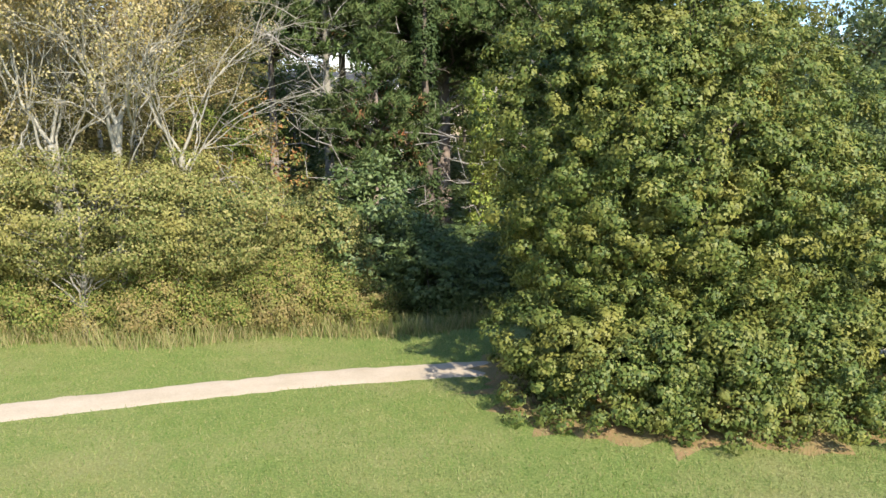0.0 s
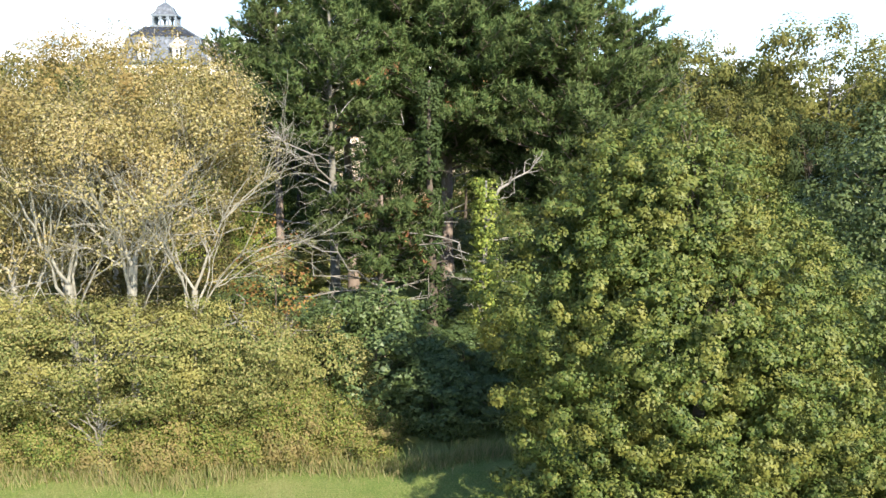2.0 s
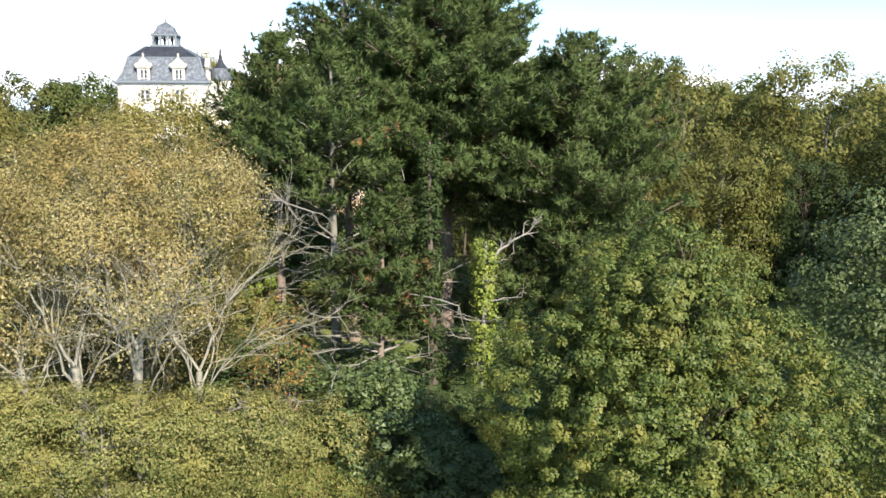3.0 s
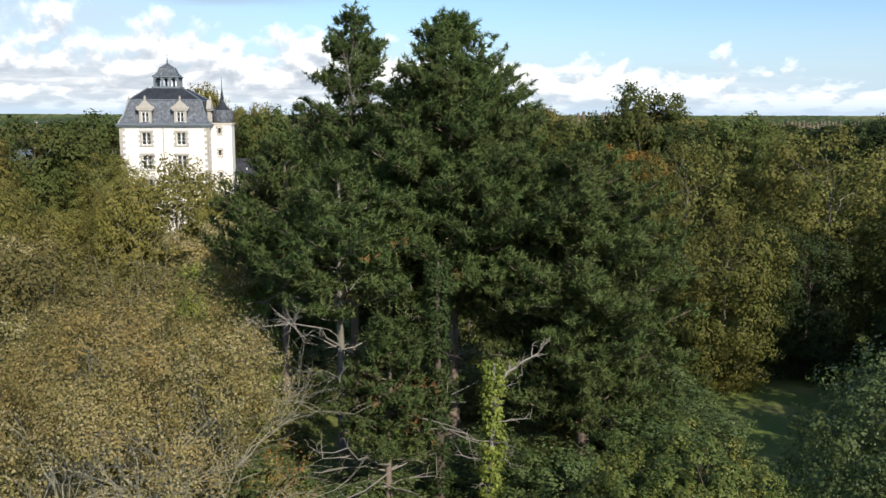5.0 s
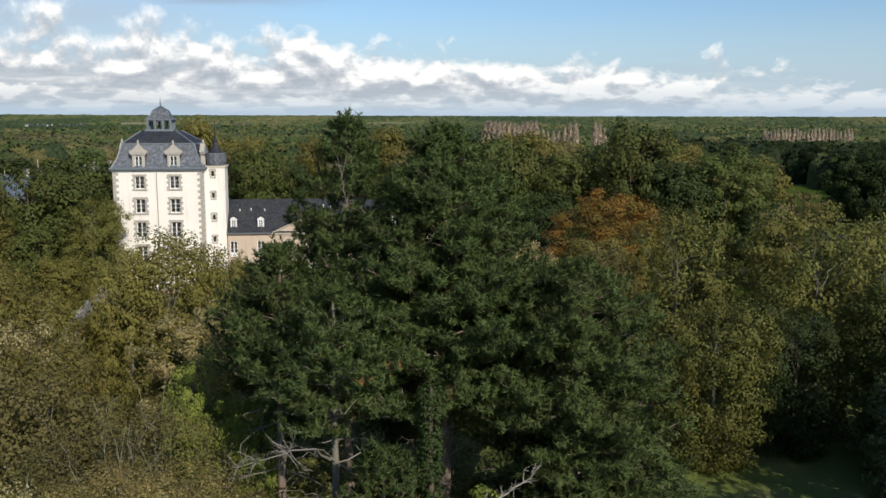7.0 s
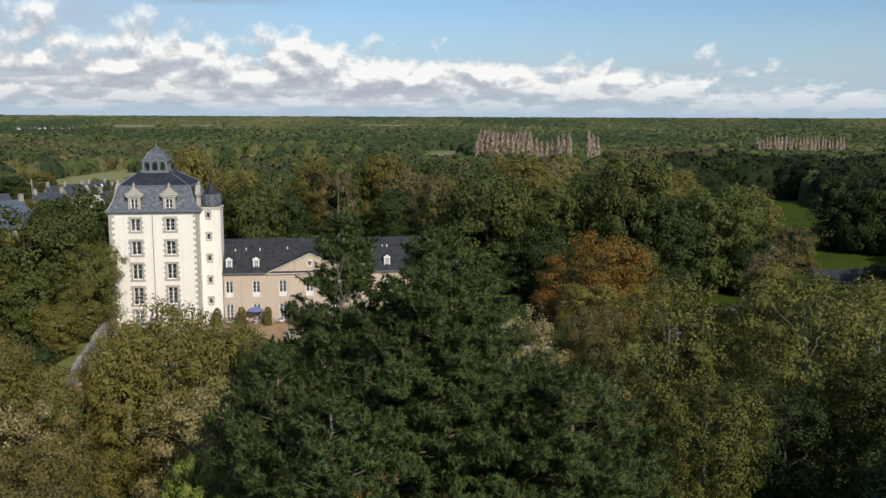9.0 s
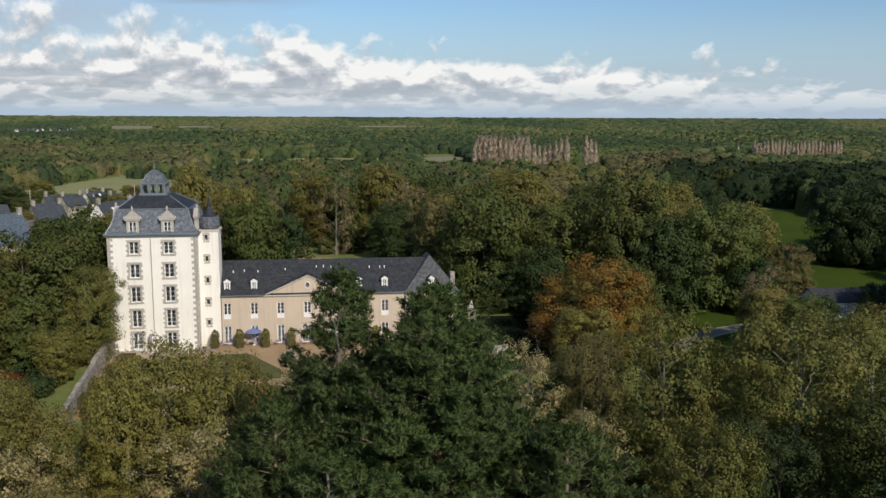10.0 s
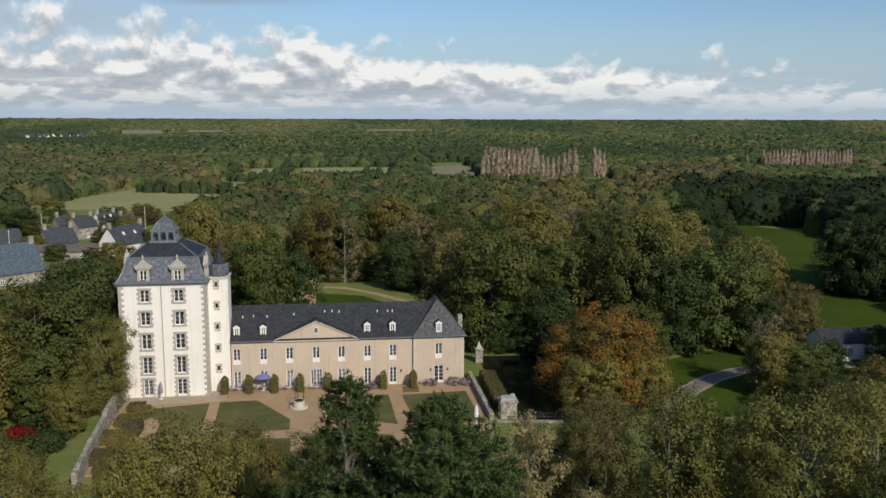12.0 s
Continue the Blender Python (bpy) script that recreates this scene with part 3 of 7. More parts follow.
def litter_patch(cx, cy, rx, ry, seed):
    rng = np.random.default_rng(seed)
    k = 90
    w = np.linspace(0, 2 * np.pi, k, endpoint=False)
    wob = 1 + 0.05 * np.sin(w * 5 + 1) + 0.07 * rng.normal(size=k)
    v = [(cx, cy, 0.05)] + [(cx + rx * wob[i] * f * math.cos(w[i]), cy + ry * wob[i] * f * math.sin(w[i]), z) for f, z in ((0.9, 0.035), (1.0, -0.01)) for i in range(k)]
    q = [(1 + i, 1 + (i + 1) % k, 1 + k + (i + 1) % k, 1 + k + i)[::-1] for i in range(k)]
    t = [(0, 1 + i, 1 + (i + 1) % k) for i in range(k)]
    tagged(new("leaf_litter", mesh_of("leaf_litter", v, q, t, [M["soil"]], smooth=True)), "rust-brown fallen leaves under the oak", "leaf litter", kind="structure")


litter_patch(6.6, 21.5, 6.1, 4.95, 9)

# ---- the near trees ----
broadleaf("oak_tree", 11, (6.6, 22.3, 0),
          [((-0.9, 0.2, 5.2), (4.9, 4.7, 5.2), 2.6), ((-0.9, 0.2, 8.8), (2.7, 2.7, 2.7), 0.7), ((2.6, -0.2, 4.2), (3.6, 3.8, 3.8), 0.9), ((-2.6, -2.2, 0.9), (3.0, 3.0, 2.3), 0.9), ((0.0, -3.3, 0.8), (3.2, 2.7, 2.4), 0.9), ((2.8, -3.1, 0.9), (3.6, 2.9, 2.5), 0.9), ((5.2, -2.1, 0.9), (3.2, 2.8, 2.5), 0.8)],
          6.0, 0.32, "oak_leaf", "bark_dark", 2700, 0.27, 104, 0.076, "large oak, dense green and yellowing leaves down to the grass", limb_count=60, inner=0.8)
broadleaf("oak_tree", 12, (17.2, 30.8, 0), [((0, 0, 5.9), (4.7, 4.6, 5.7), 1.0)], 8.0, 0.3, "ivy_leaf", "bark_dark", 280, 0.85, 110, 0.125,
          "dark green evergreen oak beside the larger oak", limb_count=20)


def forked_tree(seed, at, label):
    """A half-bare tree of two stems that fan out into pale forked limbs, leafy at the ends and thin in the middle."""
    rng = np.random.default_rng(seed)
    ob = thing("autumn_tree", at, 0, label, "tree")
    soup, tips = Soup(), []
    for bx, by, top, r in ((-0.2, -0.2, 6.6, 0.17), (-1.8, -0.2, 6.0, 0.14), (1.3, 0.6, 5.6, 0.11), (-3.6, 0.4, 5.8, 0.11)):
        path, rad = trunk_line(rng, top, r * 1.3, 7, 0.04, (bx * 0.25, by * 0.2))
        path[:, 0] += bx
        path[:, 1] += by
        soup.tube(path, np.maximum(rad, r), 8)
        for k in range(6):
            w = k * 1.05 + rng.random() * 0.5
            tilt = 0.25 + 0.5 * rng.random()
            low = path[-1 - (k % 3)]
            forked(rng, soup, low, np.array([math.cos(w) * tilt, math.sin(w) * tilt, 1.0]), 2.0 + 0.6 * rng.random(), r * (0.5 - 0.05 * (k % 3)), 4, tips, 0.05, 0.55)
    tips = np.array(tips)
    tips = tips[rng.permutation(len(tips))]
    keep = (np.abs(tips[:, 0] + 0.6) < 5.0) & (tips[:, 2] < 14.0) & (tips[:, 2] > 4.5)
    bare = (tips[:, 2] < 10.2) & (tips[:, 1] < 1.6) & (rng.random(len(tips)) < 0.68)
    tips = tips[keep & ~bare][:820]
    part_mesh("trunk", soup.mesh("autumn_trunk", [M["bark_pale"]], True), ob)
    crown = leafy(rng, tips, unit(tips - np.array([-0.3, 0, 8.0])), 0.62, 84, 0.066)
    top, face = crown_clumps(rng, [((-0.5, 0.5, 11.2), (4.4, 3.4, 3.0), 2.0), ((-2.6, 0.6, 9.0), (3.0, 2.6, 3.2), 0.7), ((1.9, 1.2, 8.8), (2.0, 2.2, 3.4), 0.6)], 560)
    thin = (top[:, 2] < 10.3) & (top[:, 1] < 1.0)
    top, face = top[~thin], face[~thin]
    part_mesh("crown", crown.mesh("autumn_crown", [M["autumn_leaf"]]), ob)
    part_mesh("upper_crown", leafy(rng, top, face, 0.55, 96, 0.070).mesh("autumn_top", [M["tan_leaf"]]), ob, "tan and golden leaves over the top")
    return ob


forked_tree(13, (-10.1, 28.2, 0), "half-bare autumn tree with pale grey limbs and yellow leaves")
broadleaf("maple_tree", 16, (-11.2, 26.7, 0), [((0.2, -0.1, 4.0), (4.0, 1.7, 2.0), 1.0), ((3.9, 0.1, 3.8), (2.7, 1.5, 1.9), 0.6), ((-3.6, 0, 4.2), (3.0, 1.8, 2.1), 0.7)], 4.6, 0.12, "yellow_green", "bark_grey", 430, 0.56, 150, 0.064,
          "low spreading maple with yellow-green leaves at the wood's edge", limb_count=44, twigs=2, flat=0.45, inner=0.3)
broadleaf("autumn_tree", 14, (-17.8, 30.5, 0), [((0, 0, 7.6), (4.4, 4.0, 5.2), 1.0)], 8.0, 0.3, "autumn_leaf", "bark_pale", 240, 0.9, 110, 0.095,
          "thin yellow autumn tree in the wood's edge", limb_count=36, twigs=2, stems=((-0.8, 0), (0.9, 0.3)), inner=0.2)
broadleaf("autumn_tree", 15, (-13.5, 37, 0), [((0, 0, 8.2), (5.0, 4.6, 5.6), 1.0)], 9.0, 0.3, "brown_leaf", "bark_pale", 260, 0.95, 120, 0.10,
          "brown and olive autumn tree behind the wood's edge", limb_count=36, twigs=2, stems=((-1, 0), (1, 0.4)), inner=0.25)
broadleaf("russet_tree", 17, (-6.4, 32.5, 0), [((0, 0, 5.2), (1.5, 1.4, 2.6), 1.0)], 5.5, 0.09, "russet_leaf", "bark_dark", 46, 0.5, 40, 0.10, "slim sapling with russet and orange leaves", limb_count=14, twigs=2, inner=0.2)

# ---- undergrowth at the wood's edge ----
SHRUB = {}


def shrub_kind(key, seed, leaf, label, r, h, clumps, per, size, group=""):
    SHRUB[key] = (broadleaf(key, seed, (0, 0, -500), [((0, 0, h * 0.45), (r, r, h * 0.55), 1.0), ((r * 0.3, -r * 0.3, h * 0.3), (r * 0.8, r * 0.8, h * 0.35), 0.5)], h * 0.6, 0.05, leaf, "bark_dark", clumps, 0.42, per, size,
                            label, "shrub", group, limb_count=16, twigs=1, inner=0.4), r, h)


shrub_kind("bramble_bush", 61, "bramble_leaf", "bramble thicket with green, yellow and rusty leaves", 1.5, 2.4, 95, 110, 0.06, "brambles at the wood's edge")
shrub_kind("hazel_shrub", 62, "yellow_green", "tall hazel shrub with yellow-green leaves", 1.7, 4.2, 105, 105, 0.078, "hazels at the wood's edge")
shrub_kind("ivy_bush", 63, "ivy_leaf", "dark ivy-covered bush at the wood's edge", 2.0, 5.0, 130, 84, 0.11, "ivy bushes under the pines")


def put_shrub(key, x, y, h=None, r=None):
    src, r0, h0 = SHRUB[key]
    ob = copy_thing(src, pose(x, y, gz(x, y), 0, 0, (x * 71 + y * 37) % 360))
    ob.scale = ((r or r0) / r0, (r or r0) / r0, (h or h0) / h0)


for i in range(15):
    x = -18.2 + i * 1.1
    put_shrub("bramble_bush", x, 27.5 + 0.25 * math.sin(i * 2.1) + max(0, (x + 8) * 0.16), 2.2 + 0.5 * math.sin(i * 1.7), 1.35)
for i in range(10):
    put_shrub("hazel_shrub", -20 + i * 1.75, 30.2 + 0.5 * math.sin(i * 1.9), 3.6 + 0.8 * math.sin(i * 2.3), 1.7)
put_shrub("hazel_shrub", -5.6, 29.6, 4.0, 1.5)
# the last three, mostly out of view, are added to darken the lawn
for x, y, h, r in ((-2.6, 31.0, 5.2, 2.3), (-0.4, 30.4, 3.0, 1.6), (1.4, 30.6, 2.0, 1.5), (3.2, 33.0, 3.6, 2.0), (6.0, 34.0, 5.0, 2.4), (9.5, 33.5, 6.0, 2.6), (-2.4, 35.0, 3.4, 2.4), (-5.2, 36.0, 3.6, 2.4), (1.0, 37.5, 2.2, 2.0), (5.5, 40, 4.2, 3.0), (10, 42, 5, 3.2), (-9, 40, 4, 3), (-4, 42, 3, 3), (2, 44, 3.4, 3), (12, 36, 4.5, 3), (9.5, 52, 4.5, 3.4), (13, 55, 5, 3.4), (14, 50, 3.6, 3.0), (12, 46.5, 4, 3.2), (14.5, 46.5, 3.6, 2.6), (15, 52.5, 3.4, 2.4), (8, 57, 4.5, 3.4), (18, 64, 5, 3.4), (31.5, 54, 6.5, 3.4), (30, 47, 5, 3.4), (34, 59, 9, 4)):
    put_shrub("ivy_bush", x, y, h, r)
for x, y, h, r in ((-14, 42, 4, 3), (-19, 38, 5, 3.6), (-25, 44, 5, 4), (-11, 49, 4, 3.6), (-16, 57, 4.5, 4), (-7, 59, 4.5, 4), (1, 57, 4.5, 4), (-24, 58, 4.5, 4), (7.5, 51, 3.4, 3)):
    put_shrub("hazel_shrub", x, y, h, r)
# unseen bushes added beyond the picture's edge to cast shade on the lawn
for x, y, h, r in ((28.5, 42, 12, 4.5), (26, 38, 10, 4.2), (35, 47, 17, 5.5), (25, 33.5, 9, 4.5), (41, 54, 18, 6)):
    put_shrub("ivy_bush", x, y, h, r)
for src, _, _ in SHRUB.values():
    for o in (*src.children_recursive, src):
        bpy.data.objects.remove(o)

# tall dry grass along the foot of the brambles
rng = np.random.default_rng(71)
s = Soup()
n = 5200
x = rng.random(n) * 22 - 19
y = 26.1 + 0.35 * np.sin(x * 0.9) + np.maximum(0, (x + 8) * 0.16) + rng.normal(size=n) * 0.32
h = 0.22 + 0.5 * rng.random(n) ** 2
d = np.stack([rng.normal(size=n) * 0.3, rng.normal(size=n) * 0.3, np.ones(n)], 1)
b = np.stack([x, y, np.zeros(n)], 1)
side = unit(np.cross(d, rng.normal(size=(n, 3)))) * 0.012
s.add(np.stack([b - side, b + side, b + d * h[:, None] + side * 0.3, b + d * h[:, None] - side * 0.3], 1).reshape(-1, 3), np.arange(n * 4).reshape(n, 4))
M["straw"] = leaf_material("straw_grass", [(0.32, 0.26, 0.13), (0.26, 0.25, 0.10), (0.15, 0.19, 0.05)], 0.3, sway=0.05)
tagged(new("tall_grass", s.mesh("tall_grass", [M["straw"]])), "tall dry straw-coloured grass at the foot of the brambles", "grass", kind="stuff")

# blades over the near lawn
rng = np.random.default_rng(72)
s = Soup()
n = 70000
y = 11.5 + 15.0 * rng.random(n) ** 1.15
x = (rng.random(n) - 0.5) * (y * 1.12 + 2)
pathy = np.interp(x, [-26, -18, -10.4, -6.85, -3.35, 1.0, 6, 14], [14.2, 17.0, 19.75, 21.0, 22.15, 22.95, 23.6, 24.2])
ok = np.abs(y - pathy) > 0.78 + rng.normal(size=n) * 0.08
x, y = x[ok], y[ok]
n = len(x)
h = 0.025 + 0.045 * rng.random(n)
d = np.stack([rng.normal(size=n) * 0.5, rng.normal(size=n) * 0.5, np.ones(n)], 1)
b = np.stack([x, y, np.zeros(n)], 1)
side = unit(np.cross(d, rng.normal(size=(n, 3)))) * 0.008
s.add(np.stack([b - side, b + side, b + d * h[:, None] + side * 0.3, b + d * h[:, None] - side * 0.3], 1).reshape(-1, 3), np.arange(n * 4).reshape(n, 4))
M["blade"] = leaf_material("grass_blade", [(0.09, 0.155, 0.030), (0.13, 0.19, 0.042), (0.18, 0.21, 0.06), (0.27, 0.25, 0.11)], 0.3, 0.25, (0.28, 0.24, 0.11), sway=0.03)
tagged(new("grass", s.mesh("grass_blades", [M["blade"]])), "short mown grass of the near lawn", "grass", kind="stuff")

# ---- pines ----
PINES = []
PINES.append(pine("pine_tree", 21, (0.3, 50.5, 0), 25.2, 0.42, [(10.2, 6.0), (11.5, 8.2), (14, 8.6), (17, 7.0), (20, 5.2), (22.4, 3.5), (23.6, 2.2), (25.0, 0.8)], "tall maritime pine with dense dark green needles", boughs=300, brown=30, dead=10))
PINES.append(pine("pine_tree", 22, (-5.4, 54, 0), 25.6, 0.30, [(12, 4.6), (14, 5.4), (17, 4.8), (19.5, 3.6), (21.5, 2.2), (23.5, 1.9), (25.3, 1.2)], "slender pine with an open top and bare twigs", boughs=165, dead=6, lean=(-0.2, 0), full=0.95, stray=0.5))
PINES.append(pine("pine_tree", 23, (7.4, 46.5, 0), 18.2, 0.36, [(4.0, 4.6), (8, 5.8), (12, 5.8), (14.6, 5.0), (16.6, 3.6), (17.6, 1.8), (18.1, 0.8)], "broad dark pine beside the tallest one", boughs=185, dead=6))
PINES.append(pine("pine_tree", 24, (-5.6, 45, 0), 17.4, 0.30, [(10.6, 3.2), (12, 4.6), (14, 4.4), (15.8, 2.6), (17.0, 0.8)], "leaning pine with bare grey lower boughs", boughs=80, brown=16, dead=8, bark="bark_grey"))
PINES.append(pine("pine_tree", 25, (-2.9, 40.5, 0), 10.4, 0.20, [(4.2, 2.4), (6.2, 3.3), (8.0, 2.6), (9.4, 1.4), (10.2, 0.5)], "small pine with rusty needles in the gap", boughs=64, brown=16, dead=12))
PINES.append(pine("pine_tree", 26, (-9.2, 50, 0), 18.6, 0.30, [(11.0, 3.4), (12.4, 4.4), (14.4, 4.2), (16.4, 2.8), (18.0, 1.3), (18.5, 0.5)], "dark pine at the edge of the clump", boughs=115, dead=6, full=0.9))


def ivy_trunk(seed, at, height, r, top_to, leaf, label, bark="dead_wood", dense=30, snags=12):
    """A dead trunk wrapped in ivy, with bare snapped limbs."""
    rng = np.random.default_rng(seed)
    ob = thing("ivy_clad_trunk", at, 0, label, "tree")
    path, rad = trunk_line(rng, height, r, 10, 0.03)
    s = Soup()
    s.tube(path, rad, 8)
    for e in top_to:
        dead_branch(s, rng, path[-2], np.array(e, float), r * 0.45, 12, 0.9)
    for _ in range(snags):
        i = int(rng.integers(3, 9))
        a = rng.random() * 6.28
        dead_branch(s, rng, path[i], path[i] + np.array([math.cos(a), math.sin(a), 0.15]) * (0.8 + 1.2 * rng.random()), 0.045, 3, 0.6)
    part_mesh("trunk", s.mesh("ivy_trunk", [M[bark]], True), ob, "dead trunk with bare limbs")
    n = int(height * dense)
    t = rng.random(n)
    k = np.stack([np.interp(t, np.linspace(0, 1, 10), path[:, c]) for c in range(3)], 1)
    a = rng.random(n) * 6.28
    out = np.stack([np.cos(a), np.sin(a), np.zeros(n)], 1)
    c = k + out * (0.32 + 0.25 * rng.random((n, 1)))
    part_mesh("ivy", leafy(rng, c, out, 0.28, 22, 0.13).mesh("ivy_leaves", [M[leaf]]), ob, "ivy climbing the trunk")


ivy_trunk(81, (1.9, 40.0, 0), 8.4, 0.22, [(2.2, 0.2, 8.9)], "ivy_bright", "dead trunk wrapped in bright yellow-green ivy")
ivy_trunk(82, (-0.6, 41.5, 0), 13.0, 0.30, [], "dark_leaf", "thick trunk wrapped in dark ivy", "bark_dark", 30, 3)


def fallen(seed, owner, a, b, r, twigs, reach, label):
    """A bare bough on a tree, from a to b."""
    rng = np.random.default_rng(seed)
    off = np.array(owner.location)
    s = Soup()
    dead_branch(s, rng, np.array(a, float) - off, np.array(b, float) - off, r, twigs, reach)
    part_mesh("dead_bough", s.mesh("dead_limb", [M["dead_wood"]], True), owner, label)


pine_small, pine_left, autumn = PINES[4], PINES[3], bpy.data.objects["autumn_tree"]
fallen(91, pine_small, (-2.9, 40.3, 3.4), (-5.5, 34.6, 6.3), 0.06, 8, 0.9, "bare grey bough")
fallen(92, pine_small, (-2.9, 40.3, 3.0), (-5.6, 28.6, 3.9), 0.045, 18, 0.9, "bleached forked bough")
fallen(93, pine_left, (-5.6, 44.8, 8.0), (-9.0, 37.2, 10.8), 0.06, 34, 1.2, "bleached dead bough with fine twigs")
fallen(95, pine_left, (-6.2, 44.8, 5.5), (-5.0, 38.5, 8.0), 0.06, 10, 1.2, "bare grey bough")
fallen(96, PINES[1], (-5.0, 52.6, 17.2), (-5.7, 52.0, 22.4), 0.05, 18, 1.4, "bare pale dead stem with upright twigs")
fallen(94, autumn, (-9.6, 27.6, 4.2), (-6.0, 26.8, 5.0), 0.07, 12, 1.0, "pale dead bough")

# ---- trees further off ----
KINDS = {}


def kind_of_tree(key, seed, leaf, bark, label, r=5.0, h=12.0, clumps=130, per=95, size=0.255, low=0.03, bumps=6, twigs=0, limb=18, radius=1.0, inner=0.6):
    rng = np.random.default_rng(seed)
    blobs = [((0, 0, h * (0.5 + low / 2)), (r * 0.92, r * 0.92, h * (0.5 - low / 2) * 0.96), 2.2)]
    for _ in range(bumps):
        a, q = rng.random() * 2 * np.pi, 0.3 + 0.3 * rng.random()
        zc = h * (low + 0.12 + (0.75 - low) * rng.random())
        blobs.append(((np.cos(a) * r * q, np.sin(a) * r * q, zc), (r * 0.52, r * 0.52, h * 0.2), 0.8))
    for k in range(4):
        a = k * 1.57 + rng.random()
        blobs.append(((np.cos(a) * r * 0.4, np.sin(a) * r * 0.4, h * (0.14 + low)), (r * 0.5, r * 0.5, h * 0.15), 0.5))
    blobs.append(((0, 0, h * 0.66), (r * 0.9, r * 0.9, h * 0.30), 1.0))
    KINDS[key] = (broadleaf("tree", seed, (0, 0, -500), blobs, h * 0.72, 0.26, leaf, bark, clumps, radius, per, size, label, limb_count=limb, twigs=twigs, inner=inner), r, h)


FINE = dict(clumps=190, per=120, size=0.155, radius=0.82, limb=30, twigs=2, inner=0.6)
kind_of_tree("olive_n", 111, "olive_leaf", "bark_grey", "rounded olive and tan autumn tree above the wood's edge", **FINE)
kind_of_tree("moss_n", 117, "moss_leaf", "bark_grey", "rounded moss-green and golden autumn tree above the lawn", **FINE)
kind_of_tree("olive2_n", 112, "autumn_leaf", "bark_grey", "thinning pale yellow autumn tree with bare twigs", **{**FINE, "clumps": 110, "inner": 0.5})
kind_of_tree("green_n", 113, "green_leaf", "bark_dark", "dense green tree in the near wood", **FINE)
kind_of_tree("brown_n", 114, "brown_leaf", "bark_grey", "brown and russet autumn tree in the near wood", **{**FINE, "inner": 0.7})
kind_of_tree("gold_n", 115, "ivy_bright", "bark_dark", "small maple with bright yellow-green leaves", **FINE)
kind_of_tree("dark_n", 116, "dark_leaf", "bark_dark", "tree in the near wood, shade put into its dark leaves", **FINE)
kind_of_tree("olive", 101, "olive_leaf", "bark_grey", "rounded olive-green autumn tree in the wood")
kind_of_tree("green", 103, "green_leaf", "bark_dark", "dense green tree in the wood")
kind_of_tree("dark", 104, "dark_leaf", "bark_dark", "dark green tree in the wood, leaf tone partly standing in for shade", bumps=4)
kind_of_tree("gold", 105, "gold_leaf", "bark_dark", "golden-yellow autumn tree in the wood")
kind_of_tree("brown", 106, "brown_leaf", "bark_grey", "brownish half-bare autumn tree in the wood", twigs=1, inner=0.6)
kind_of_tree("bare", 108, "bare_grey", "bark_grey", "bare grey-brown tree with fine twigs", clumps=70, per=36, twigs=2, inner=0.0)
kind_of_tree("orange", 107, "orange_leaf", "bark_dark", "rounded orange autumn tree by the moat", r=8.0, h=15.3, clumps=220, per=150, size=0.24, low=0.04, bumps=9, radius=1.35)


def plant(key, x, y, top, r, turn=None):
    """A copy of one kind of tree, with its top at the height top and the crown radius r."""
    src, r0, h0 = KINDS[key]
    z = gz(x, y)
    ob = copy_thing(src, pose(x, y, z, 0, 0, (x * 37.0 + y * 91.0) % 360 if turn is None else turn))
    ob.scale = (r / r0, r / r0, (top - z) / h0)
    return ob


NEAR_WOOD = [
    ("brown_n", -20, 44, 13.2, 4.6), ("olive_n", -27, 40, 13, 4.6), ("olive_n", -24, 52, 13, 5), ("olive2_n", -33, 50, 14, 5), ("gold_n", -14.4, 53, 11.2, 2.6), ("gold_n", -10.6, 51, 9.6, 2.0), ("olive2_n", -18, 63, 12.2, 4.6),
    ("green_n", -10.5, 66, 11, 4.4), ("olive_n", -34, 66, 16.2, 4.8), ("olive_n", -38, 74, 14, 5.2), ("olive_n", -22.2, 74, 17.0, 6.2), ("olive_n", -24.8, 71, 16.0, 3.8), ("olive_n", -17.6, 72.5, 15.4, 4.4), ("olive_n", -18.6, 83, 13.0, 4.6), ("green_n", -12, 76, 9.5, 4.4), ("green_n", -4, 70, 10.5, 4.4), ("green_n", 2, 66, 11, 4),
    ("olive2_n", 9.0, 77, 14.6, 4.6), ("brown_n", 15.8, 77, 15.0, 3.8), ("moss_n", 21, 75, 18.4, 6.0), ("moss_n", 32, 72, 19.3, 6.8), ("olive2_n", 13, 69, 11.5, 3.8), ("moss_n", 42, 79, 17.2, 6.4), ("moss_n", 27, 86, 13, 5.2), ("green_n", 36, 89, 12.5, 5),
    # the last two green trees are added to stand in for shade
    ("moss_n", 49, 92, 13.2, 6.0), ("moss_n", 20.5, 62.5, 13.2, 4.4), ("dark_n", 27.5, 65, 11.6, 4.4), ("green_n", 36, 63, 14.0, 5.5), ("green_n", 44, 64, 16.0, 6), ("brown_n", 2.5, 83, 9.5, 4), ("green_n", 14, 90, 10, 4.2), ("brown_n", 18.6, 94, 11.5, 4.4), ("olive2_n", -43, 60, 15, 5), ("olive_n", -31.5, 70, 12.6, 4.6), ("olive2_n", -29, 62, 11.5, 4.4), ("olive_n", -26.5, 75.5, 10.6, 4.0), ("moss_n", -45.2, 117.6, 15.4, 4.7), ("green_n", -17.6, 87, 7.4, 3.8), ("green_n", -12.6, 89, 9.6, 4.0),
]
